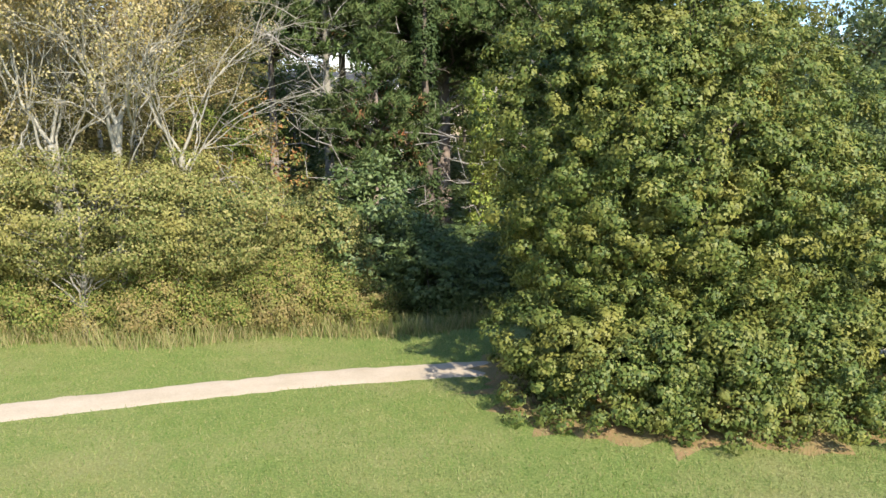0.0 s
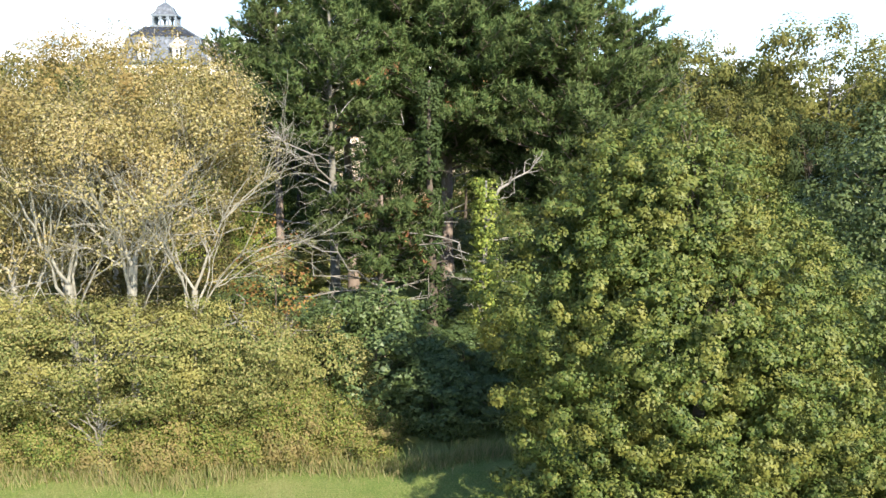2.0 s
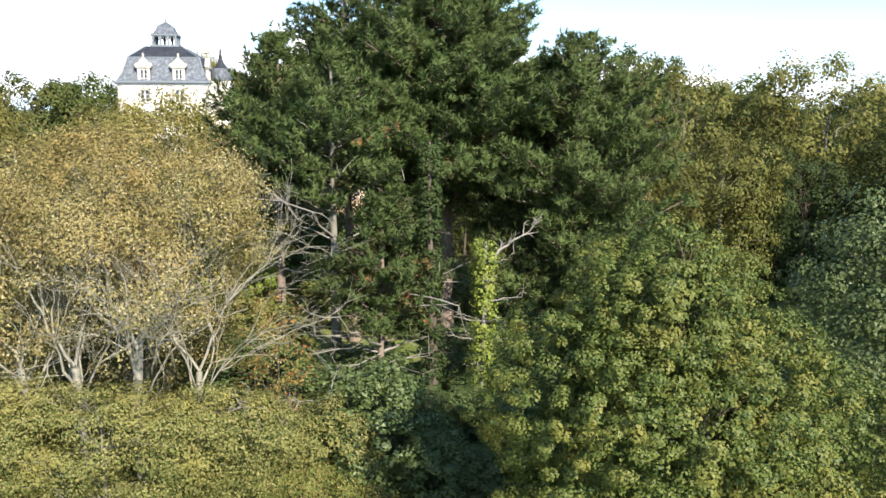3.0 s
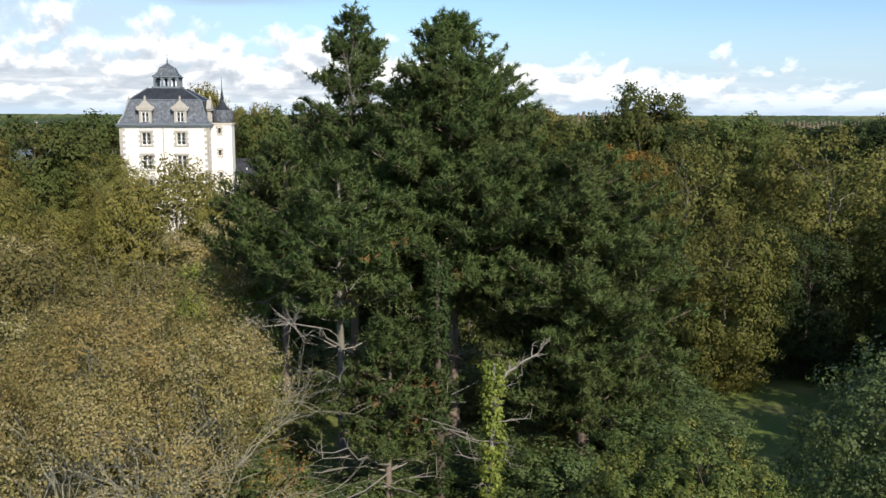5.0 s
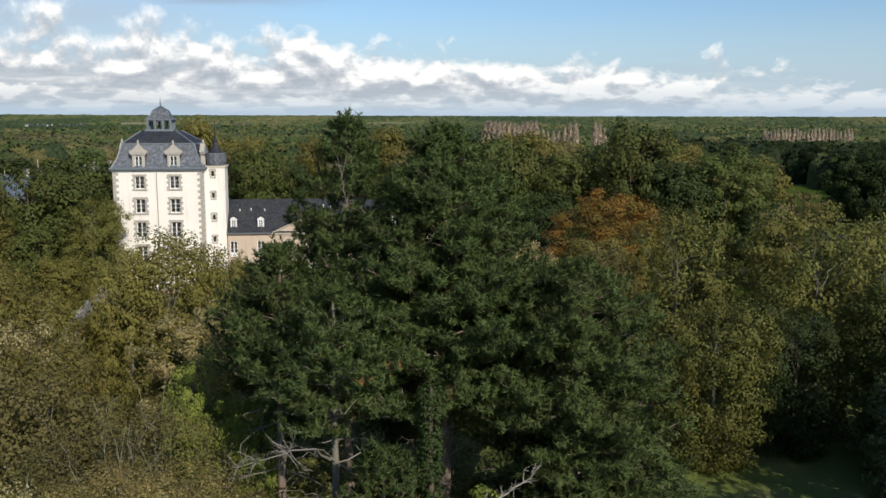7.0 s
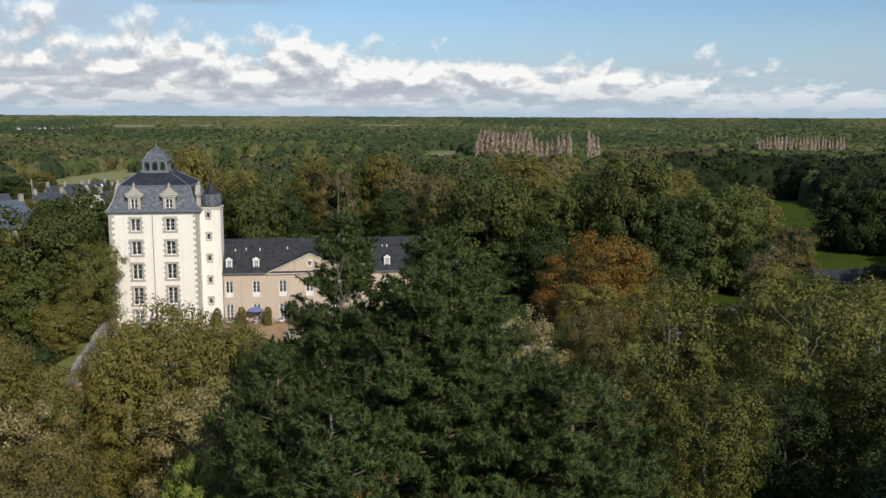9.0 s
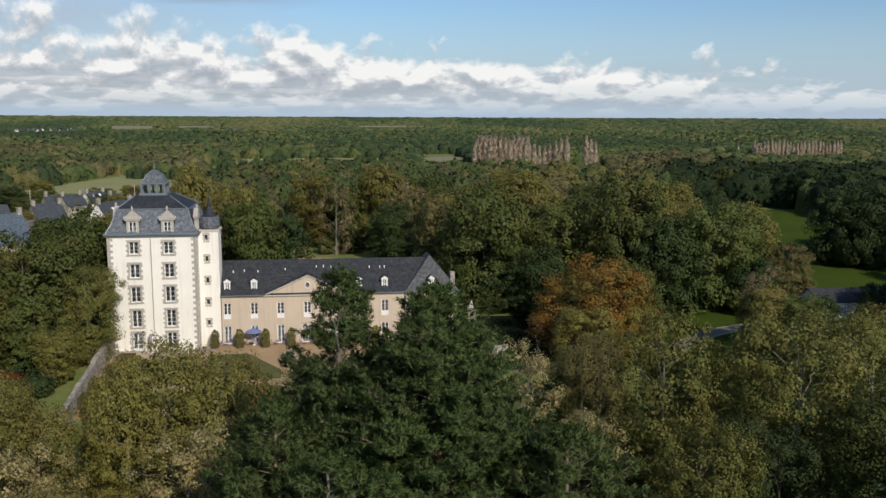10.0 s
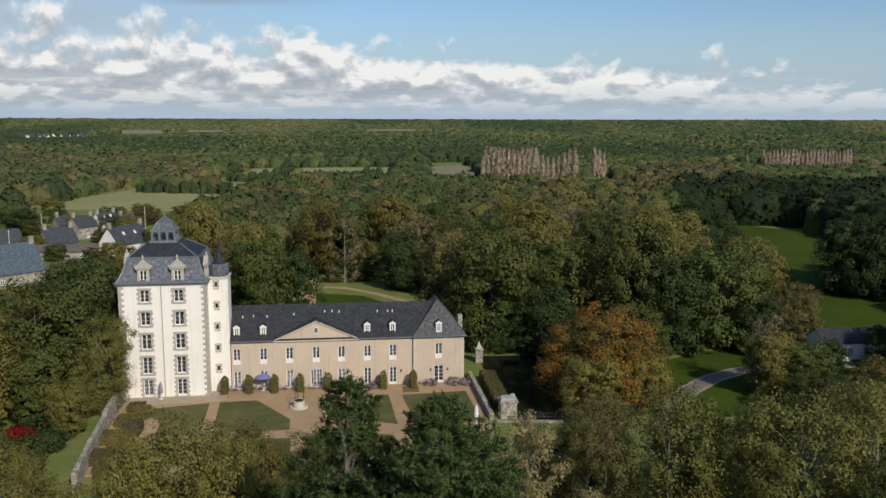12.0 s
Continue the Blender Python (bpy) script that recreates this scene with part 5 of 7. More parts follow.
# lantern
lan = part_mesh("lantern", boxes("lantern", M["lead"], [(-2.2, 1.75, 4.2, 8.0, 22.0, 22.3)]), keep, "grey open arcaded lantern on the roof")
part_mesh("beam", boxes("lantern_beam", M["lead"], [(-2.1, 1.65, 4.3, 7.9, 23.58, 23.75)]), lan)
for sx in (-1, -0.34, 0.34, 1):
    for sy in (-1, -0.34, 0.34, 1):
        if max(abs(sx), abs(sy)) == 1:
            cx, cy = -0.225 + sx * 1.6, 6.1 + sy * 1.6
            part_mesh("column", boxes("lantern_column", M["lead"], [(cx - 0.13, cx + 0.13, cy - 0.13, cy + 0.13, 22.3, 23.58)]), lan)
arch = Soup()
for sy in (-1.62, 1.62):
    for c0 in (-1.07, 0.0, 1.07):
        w = np.linspace(0, np.pi, 7)
        arch.tube(np.stack([-0.225 + c0 + 0.42 * np.cos(w), np.full(7, 6.1 + sy), 23.1 + 0.42 * np.sin(w)], 1), np.full(7, 0.1), 4)
        arch.tube(np.stack([np.full(7, -0.225 + sy), 6.1 + c0 + 0.42 * np.cos(w), 23.1 + 0.42 * np.sin(w)], 1), np.full(7, 0.1), 4)
part_mesh("arch", arch.mesh("lantern_arches", [M["lead"]]), lan)
part_mesh("lantern_roof", mansard("lantern_roof", [(23.75, -2.01, 1.56, 4.34, 7.86), (23.88, -1.79, 1.34, 4.55, 7.65), (24.25, -1.49, 1.04, 4.85, 7.35), (24.85, -1.26, 0.81, 5.09, 7.11), (25.55, -0.29, -0.16, 6.04, 6.16)], [SB, SB, SB, SB, SD]), lan)
fin = Soup()
for sx, sy in ((-1, -1), (1, -1), (1, 1), (-1, 1)):
    rib = Soup()
    rib.tube([(-0.225 + sx * a, 6.1 + sy * a, z) for a, z in ((1.78, 23.77), (1.57, 23.9), (1.27, 24.27), (1.04, 24.88), (0.08, 25.58))], [0.07] * 5, 5)
    part_mesh("rib", rib.mesh("lantern_rib", [M["lead"]]), lan, "pale lead rib")
fin.tube([(-0.225, 6.1, 25.6), (-0.225, 6.1, 26.0), (-0.225, 6.1, 26.2), (-0.225, 6.1, 26.9)], [0.1, 0.12, 0.05, 0.02], 6)
part_mesh("finial", fin.mesh("finial", [M["lead"]]), lan)


def stone_dormer(parent, x, y, z, turn):
    """Carved granite dormer with a pediment and a finial; front at the origin, facing -y."""
    s = Soup()
    add_box(s, -0.84, -0.52, -0.05, 0.4, -0.3, 2.1)
    add_box(s, 0.52, 0.84, -0.05, 0.4, -0.3, 2.1)
    add_box(s, -0.52, 0.52, 0.0, 0.4, -0.3, -0.1)
    add_box(s, -0.52, 0.52, 0.0, 0.4, 1.95, 2.1)
    add_box(s, -1.08, 1.08, -0.18, 0.45, 2.1, 2.32)
    s.add([(-1.25, -0.15, 2.35), (1.25, -0.15, 2.35), (0, -0.15, 3.6), (-1.25, 0.5, 2.35), (1.25, 0.5, 2.35), (0, 0.5, 3.6)], [(0, 1, 2, 2), (5, 5, 4, 3), (1, 4, 5, 2), (3, 0, 2, 5)][2:])
    s.add([(-1.25, -0.15, 2.35), (1.25, -0.15, 2.35), (0.02, -0.15, 3.6), (-0.02, -0.15, 3.6)], [(0, 1, 2, 3)])
    s.tube([(0, 0.1, 3.5), (0, 0.1, 3.75), (0, 0.1, 3.9), (0, 0.1, 4.15)], [0.1, 0.16, 0.15, 0.04], 7)
    for sx in (-1.1, 1.1):
        s.tube([(sx, 0.05, 2.3), (sx, 0.05, 2.5), (sx, 0.05, 2.75)], [0.12, 0.14, 0.03], 6)
    ob = part_mesh("dormer", s.mesh("stone_dormer", [M["granite"]]), parent, "carved granite dormer with pediment and finial")
    ob.matrix_local = pose(x, y, z, 0, 0, turn)
    r = Soup()
    r.add([(-1.15, 0.35, 2.35), (0, 0.35, 3.45), (0, 3.4, 3.45), (-0.85, 2.2, 2.35)], [(3, 2, 1, 0)])
    r.add([(1.15, 0.35, 2.35), (0, 0.35, 3.45), (0, 3.4, 3.45), (0.85, 2.2, 2.35)], [(0, 1, 2, 3)])
    r.add([(-0.9, 0.38, 0), (-0.9, 1.9, 0), (-0.9, 1.9, 2.4), (-0.9, 0.38, 2.4)], [(0, 3, 2, 1)])
    r.add([(0.9, 0.38, 0), (0.9, 1.9, 0), (0.9, 1.9, 2.4), (0.9, 0.38, 2.4)], [(0, 1, 2, 3)])
    part_mesh("dormer_roof", r.mesh("dormer_roof", [M["slate_dark"]]), ob)
    fr, pa = sash(1.04, 2.05, 3, 2)
    w = part_mesh("window", fr, ob)
    w.matrix_local = pose(0, 0.12, 0.93)
    w2 = part_mesh("pane", pa, ob)
    w2.matrix_local = pose(0, 0.12, 0.93)


for x in COLS:
    stone_dormer(keep, x, 0.0, 16.75, 0)
stone_dormer(keep, -5.95, 6.1, 16.75, -90)
stone_dormer(keep, 6.2, 2.3, 16.75, 90)
for x in (-0.05, 6.05):
    pipe = Soup()
    pipe.tube([(x, -0.1, 0.0), (x, -0.1, 8), (x, -0.1, 16.6)], [0.065] * 3, 6)
    part_mesh("downpipe", pipe.mesh("downpipe", [M["granite"]]), keep, "grey rainwater pipe")
# stair turret
tur = part_mesh("turret", walls_with_openings("turret_wall", 6.2, 9.0, 2.1, 5.6, -0.3, 16.9, [(7.3, z, 0.36, 0.8) for z in (3.5, 6.6, 9.8, 12.95, 16.05)], M["render_white"], 0.4), keep, "white stair turret with small stone-framed windows")
for i, z in enumerate((3.5, 6.6, 9.8, 12.95, 16.05)):
    it = [(-0.52, -0.18, -0.03, 0.1, -0.5 + k * 0.25, -0.26 + k * 0.25) for k in range(4) if k % 2] + [(-0.38, -0.18, -0.03, 0.1, -0.5 + k * 0.25, -0.26 + k * 0.25) for k in range(4) if not k % 2]
    it += [(-b, -a, c, d, e, f) for a, b, c, d, e, f in it]
    it += [(-0.45, 0.45, -0.03, 0.1, 0.5, 0.68), (-0.45, 0.45, -0.06, 0.1, -0.68, -0.5)]
    w = part_mesh("surround", boxes("slit_surround", M["granite"], it), tur)
    w.matrix_local = pose(7.3, 2.1, z)
    p = part_mesh("pane", boxes("slit_pane", M["glass"], [(-0.18, 0.18, 0, 0.02, -0.4, 0.4)]), tur)
    p.matrix_local = pose(7.3, 2.3, z)
part_mesh("cornice", boxes("turret_cornice", M["pale_stone"], [(6.1, 9.15, 1.95, 5.75, 16.9, 17.15)]), tur)
w = np.linspace(0, 2 * np.pi, 12, endpoint=False)
drum = Soup()
drum_line = [(17.15, 1.2), (17.3, 1.36), (17.6, 1.46), (18.1, 1.5), (18.6, 1.48), (18.92, 1.42), (18.96, 1.1)]
drum.tube([(7.62, 3.7, z) for z, r in drum_line], [r for z, r in drum_line], 14)
part_mesh("drum", drum.mesh("turret_drum", [M["slate_blue"]]), tur, "blue-grey slate drum")
prof = [(18.93, 1.2), (19.1, 0.98), (19.4, 0.72), (19.8, 0.48), (20.2, 0.32), (20.5, 0.22), (20.65, 0.3), (20.8, 0.2), (21.6, 0.12), (22.0, 0.05), (23.6, 0.02)]
dome = Soup()
dome.tube([(7.62, 3.7, z) for z, r in prof], [r for z, r in prof], 14)
part_mesh("turret_roof", dome.mesh("turret_roof", [M["slate_deep"]]), tur, "dark slate bell roof with a spire")
oval = Soup()
w = np.linspace(0, 2 * np.pi, 13)
oval.tube(np.stack([8.3 + 0.34 * np.cos(w), 2.42 - 0.02 * np.cos(w), 18.2 + 0.42 * np.sin(w)], 1), np.full(13, 0.07), 5)
part_mesh("round_dormer", oval.mesh("round_dormer", [M["lead"]]), tur, "lead-framed oval window in the drum")

# ---- castle wing ----
wing = thing("castle_wing", (-16.5, 128.3, 1.7), 6.0, "long beige rendered castle wing with white windows and dark slate roof", "castle")
WX = (-11.93, -8.06, -4.25, -0.33, 3.44, 7.33, 11.17, 18.14)
holes = []
for i, x in enumerate(WX):
    holes += [(x, 5.05, 1.1, 2.4), (x, 1.4, {3: 1.75, 7: 1.5}.get(i, 1.1), 2.8)]
part_mesh("wall", walls_with_openings("wing_wall", -12.75, 22.0, 0, 9.0, -0.3, 7.4, holes, M["render_beige"]), wing)
for i, x in enumerate(WX):
    put_window(wing, x, 0.14, 5.05, 1.1, 2.4, 3, 2, "window", 0.62)
    put_window(wing, x, 0.14, 1.4, {3: 1.75, 7: 1.5}.get(i, 1.1), 2.8, 4, 4 if i == 3 else 2, "door", 0.3, curtain=i < 5)
for band in ((-12.75, -6.5, -0.14, 0.1, 7.15, 7.38), (6.0, 14.3, -0.14, 0.1, 7.15, 7.38), (14.3, 22.15, -0.2, 0.1, 7.15, 7.4)):
    part_mesh("eaves_band", boxes("eaves_band", M["pale_stone"], [band]), wing)
part_mesh("pediment", mesh_of("pediment", [(-6.5, -0.12, 7.3), (5.9, -0.12, 7.3), (-0.3, -0.12, 10.05), (-6.5, 0.4, 7.3), (5.9, 0.4, 7.3), (-0.3, 0.4, 10.05)], [(0, 3, 4, 1), (1, 4, 5, 2), (2, 5, 3, 0)], [(0, 1, 2), (5, 4, 3)], [M["render_beige"]]), wing, "low triangular pediment with a round window")
mould = Soup()
mould.tube([(-6.7, -0.2, 7.3), (-0.3, -0.2, 10.15)], [0.13, 0.13], 4)
mould.tube([(6.1, -0.2, 7.3), (-0.3, -0.2, 10.15)], [0.13, 0.13], 4)
add_box(mould, -6.7, 6.1, -0.28, -0.1, 7.18, 7.36)
part_mesh("moulding", mould.mesh("moulding", [M["pale_stone"]]), wing)
ocu = Soup()
a = np.linspace(0, 2 * np.pi, 17)
ocu.tube(np.stack([-0.3 + 0.36 * np.cos(a), np.full(17, -0.14), 8.75 + 0.48 * np.sin(a)], 1), np.full(17, 0.09), 5)
ow = part_mesh("round_window", ocu.mesh("round_window", [M["white_paint"]]), wing)
part_mesh("pane", mesh_of("round_pane", [(-0.3 + 0.34 * math.cos(t), -0.13, 8.75 + 0.46 * math.sin(t)) for t in a[:-1]] + [(-0.3, -0.13, 8.75)], (), [(i, (i + 1) % 16, 16) for i in range(16)], [M["glass"]]), ow)
R0, RY = 7.42, 4.5
RZ = 11.9
roof_v = [(-12.9, -0.35, R0), (14.2, -0.35, R0), (18.15, RY, RZ), (-12.9, RY, RZ), (-12.9, 9.35, R0), (22.3, 9.35, R0), (22.3, -0.4, R0), (14.2, -0.4, R0), (18.15, RY, RZ + 0.25), (14.2, 9.35, R0)]
part_mesh("roof", mesh_of("wing_roof", roof_v, [(0, 1, 2, 3), (3, 2, 9, 4)], [(0, 3, 4)], [M["slate_dark"]]), wing, "steep dark slate roof with lichen")
part_mesh("roof", mesh_of("pavilion_roof", [(14.15, -0.45, R0 + 0.02), (22.35, -0.45, R0 + 0.02), (18.2, 2.9, RZ + 0.55), (18.2, 6.4, RZ + 0.55), (22.35, 9.4, R0 + 0.02), (14.15, 9.4, R0 + 0.02)], [(0, 5, 4, 1), (1, 4, 3, 2), (5, 0, 2, 3)], [(0, 1, 2), (4, 5, 3)], [M["slate_grey"]]), wing, "hipped slate roof of the end pavilion")
part_mesh("roof", mesh_of("pediment_roof", [(-6.7, -0.3, 7.45), (-0.3, -0.3, 10.25), (6.1, -0.3, 7.45), (-0.3, 3.1, 10.25), (-6.7, 0.2, 7.5), (6.1, 0.2, 7.5)], [(4, 0, 1, 3), (1, 2, 5, 3)], (), [M["slate_dark"]]), wing)
for k in range(3):
    part_mesh("parapet_step", boxes("parapet_step", M["rubble"], [(21.9 + k * 0.05, 22.6, 5.6 + k * 1.2, 6.7 + k * 1.2, 7.2, 9.2 - k * 0.6)]), wing, "stepped grey stone parapet")
for gut in ((-12.8, -6.6, -0.48, -0.33, 7.34, 7.46), (6.0, 14.2, -0.48, -0.33, 7.34, 7.46), (14.1, 22.4, -0.55, -0.4, 7.34, 7.46)):
    part_mesh("gutter", boxes("gutter", M["lead"], [gut]), wing)
pipe = Soup()
pipe.tube([(14.15, -0.12, 0), (14.15, -0.12, 7.3)], [0.07, 0.07], 6)
part_mesh("downpipe", pipe.mesh("wing_pipe", [M["iron"]]), wing)
for cx, flip in ((14.4, 1), (22.0, -1)):
    s = Soup()
    for a0, b0, y0, y1, z0, z1 in corner_stones(7.1, 1, 0.0, (0.5, 0.28), 0.36):
        xa, xb = sorted((cx + flip * a0, cx + flip * b0))
        add_box(s, xa, xb, y0, 0.1 if flip == 1 else y1, z0, z1)
    part_mesh("corner_trim", s.mesh("wing_trim", [M["pale_stone"]]), wing)


def white_dormer(parent, x, y=0.55, z=8.0):
    """Small white dormer with a peaked head standing on the roof slope."""
    s = Soup()
    add_box(s, -0.52, -0.36, -0.04, 0.14, 0, 1.25)
    add_box(s, 0.36, 0.52, -0.04, 0.14, 0, 1.25)
    add_box(s, -0.36, 0.36, -0.02, 0.12, 0, 0.1)
    add_box(s, -0.62, 0.62, -0.1, 0.16, 1.25, 1.36)
    s.add([(-0.66, -0.08, 1.36), (0.66, -0.08, 1.36), (0.02, -0.08, 1.74), (-0.02, -0.08, 1.74)], [(0, 1, 2, 3)])
    ob = part_mesh("dormer", s.mesh("white_dormer", [M["white_paint"]]), parent, "small white-painted dormer window")
    ob.matrix_local = pose(x, y, z) @ Matrix.Diagonal((0.86, 1.0, 1.0, 1.0))
    r = Soup()
    r.add([(-0.72, -0.14, 1.34), (0, -0.14, 1.80), (0, 1.9, 1.80), (-0.72, 1.4, 1.34)], [(3, 2, 1, 0)])
    r.add([(0.72, -0.14, 1.34), (0, -0.14, 1.80), (0, 1.9, 1.80), (0.72, 1.4, 1.34)], [(0, 1, 2, 3)])
    r.add([(-0.5, 0.1, 0), (-0.5, 1.5, 1.36), (-0.5, 0.1, 1.36), (-0.5, 0.1, 0.7)], [(0, 1, 2, 3)])
    r.add([(0.5, 0.1, 0), (0.5, 1.5, 1.36), (0.5, 0.1, 1.36), (0.5, 0.1, 0.7)], [(3, 2, 1, 0)])
    part_mesh("dormer_roof", r.mesh("white_dormer_roof", [M["slate_dark"]]), ob)
    fr, pa = sash(0.72, 1.15, 3, 2)
    for nm, me in (("window", fr), ("pane", pa)):
        w = part_mesh(nm, me, ob)
        w.matrix_local = pose(0, 0.05, 0.68)


for x in (-11.93, -8.06, 7.33, 11.17):
    white_dormer(wing, x)
white_dormer(wing, 18.14, -0.06, 8.0)
for x, h in ((-11.2, 2.8), (-9.6, 2.9), (-7.6, 2.8), (-3.6, 3.0), (1.0, 3.3), (2.1, 3.3), (3.2, 3.2), (9.0, 3.1), (10.6, 3.1), (11.3, 3.1)):
    s = Soup()
    s.tube([(x, h, R0 + h - 0.1), (x, h, R0 + h + 0.4)], [0.08, 0.08], 6)
    part_mesh("vent", s.mesh("roof_vent", [M["white_paint"]]), wing)
for x, y0 in ((3.9, 1.9), (13.6, 3.7)):
    z = R0 + y0 * 0.95 + 0.2
    part_mesh("skylight", mesh_of("skylight", [(x - 0.4, y0, z - 0.05), (x + 0.4, y0, z - 0.05), (x + 0.4, y0 + 0.7, z + 0.66), (x - 0.4, y0 + 0.7, z + 0.66), (x - 0.4, y0, z - 0.3), (x + 0.4, y0, z - 0.3), (x + 0.4, y0 + 0.7, z + 0.4), (x - 0.4, y0 + 0.7, z + 0.4)],
              [(0, 1, 2, 3), (4, 5, 1, 0), (5, 6, 2, 1), (6, 7, 3, 2), (7, 4, 0, 3)], (), [M["lead"]]), wing)
for x in (-10.6, -6.7, -2.9, 1.0, 9.9, 12.4, 16.9, 19.5):
    s = Soup()
    add_box(s, x - 0.09, x + 0.09, -0.2, 0, 2.0, 2.35)
    part_mesh("wall_lamp", s.mesh("wall_lamp", [M["iron"]]), wing)

# ---- castle court ----


def slab(name, pts, lift, mat, label, category, thick=0.25):
    """A flat bed or paving with a real edge, on the level court."""
    n = len(pts)
    z = 1.7 + lift
    v = [(x, y, z) for x, y in pts] + [(x, y, z - thick) for x, y in pts]
    me = bpy.data.meshes.new(name)
    me.from_pydata(v, [], [tuple(range(n)), *[(i, n + i, n + (i + 1) % n, (i + 1) % n) for i in range(n)]])
    me.materials.append(mat)
    return tagged(new(name, me), label, category, kind="structure")


def lawn_material():
    m, t, b = material("court_lawn", 0.9, 0.0, 0.15)
    p = place_of(t)
    n1, n2 = noise_tex(t, p, 0.25, 5.0, 0.6), noise_tex(t, p, 5.0, 4.0, 0.7)
    c = ramp(t, n1, [(0.36, (0.070, 0.092, 0.026)), (0.5, (0.115, 0.118, 0.042)), (0.64, (0.19, 0.155, 0.068))])
    c = blend(t, 0.4, c, ramp(t, n2, [(0.25, (0.05, 0.06, 0.02)), (0.75, (0.15, 0.14, 0.06))]))
    t.links.new(c, b.inputs["Base Color"])
    bump(t, b, n2, 0.6, 0.05)
    return m


M["lawn"] = lawn_material()
slab("court", [(-39.7, 96), (-20, 92), (8.3, 108), (6.4, 131.2), (-28.5, 127.6), (-44.2, 124), (-42.1, 110)], 0.02, M["gravel"], "sandy gravel court in front of the castle", "court")
slab("terrace", [(-43.4, 119.3), (-34.2, 121.3), (-29.5, 122.0), (-29.3, 126.6), (-44.0, 123.4)], 0.10, M["sand"], "pale paved terrace along the keep", "terrace", 0.3)
LAWNS = [[(-41.2, 118.4), (-37.4, 118.9), (-31.1, 120.9), (-30.0, 112.9), (-30.4, 108.2), (-34.6, 106.8), (-35.9, 113.7)], [(-29.7, 121.2), (-24.6, 122.0), (-18.7, 114.0), (-18.2, 110.2), (-24.8, 109.2), (-28.3, 111.4)],
         [(-25.6, 106.4), (-17.6, 107.1), (-16.6, 99.7), (-25.0, 98.4)], [(-7.8, 124.2), (-5.9, 124.3), (-4.2, 112), (-10, 114)], [(-3.9, 124.2), (5.4, 126.0), (7.1, 113.0), (-1.6, 110.8)], [(-4.0, 128.2), (-1.6, 128.5), (-1.4, 125.6), (-3.8, 125.5)],
         [(-34.3, 104.2), (-28.5, 105.6), (-27.5, 99), (-33, 97)], [(-13.6, 109.2), (-4.6, 108.0), (-3.6, 102.0), (-13.2, 98.6)]]
for pts in LAWNS:
    slab("lawn", pts, 0.07, M["lawn"], "clipped green lawn bed in the gravel court", "lawn")


def wall_run(name, a, b, height, thick, mat, label, seed=1, cap=True, base=None):
    """A rubble wall with an uneven top and a coping, from a to b."""
    rng = np.random.default_rng(seed)
    a, b = np.array(a, float), np.array(b, float)
    n = max(4, int(np.linalg.norm(b - a) / 1.0))
    d = (b - a) / np.linalg.norm(b - a)
    nr = np.array([-d[1], d[0]])
    s = Soup()
    p = a + (b - a) * np.linspace(0, 1, n + 1)[:, None]
    z0 = ground_z(p[:, 0], p[:, 1]) - 0.3 if base is None else np.full(n + 1, base)
    z1 = ground_z(p[:, 0], p[:, 1]) + height + rng.normal(size=n + 1) * 0.04
    ring = np.stack([np.column_stack([p - nr * thick / 2, z0]), np.column_stack([p + nr * thick / 2, z0]), np.column_stack([p + nr * thick / 2, z1]), np.column_stack([p - nr * thick / 2, z1])], 1)
    k = np.arange(4)
    for i in range(n):
        s.add(np.concatenate([ring[i], ring[i + 1]]), np.stack([k, (k + 1) % 4, 4 + (k + 1) % 4, 4 + k], 1))
    s.add(ring[0], [(0, 1, 2, 3)])
    s.add(ring[-1], [(3, 2, 1, 0)])
    ob = tagged(new(name, s.mesh(name, [mat])), label, "wall", kind="structure")
    return ob


wall_run("garden_wall", (-38.8, 92), (-41.9, 110), 2.2, 0.55, M["rubble"], "grey rubble garden wall running from the keep", 3)
wall_run("garden_wall_b", (-41.9, 110), (-43.9, 123.0), 2.5, 0.6, M["rubble"], "grey rubble garden wall at the keep's corner", 4)
wall_run("moat_wall", (6.4, 133.5), (8.4, 113.4), 0.9, 0.6, M["rubble"], "low grey stone wall along the moat", 5, base=-2.2)
wall_run("moat_wall_b", (9, 112.8), (26, 112.0), 0.15, 0.7, M["rubble"], "stone retaining wall at the end of the moat", 6, base=-2.2)
wall_run("moat_wall_c", (21.0, 113), (18.5, 146), 0.3, 0.6, M["rubble"], "far bank wall of the moat", 7, base=-2.2)


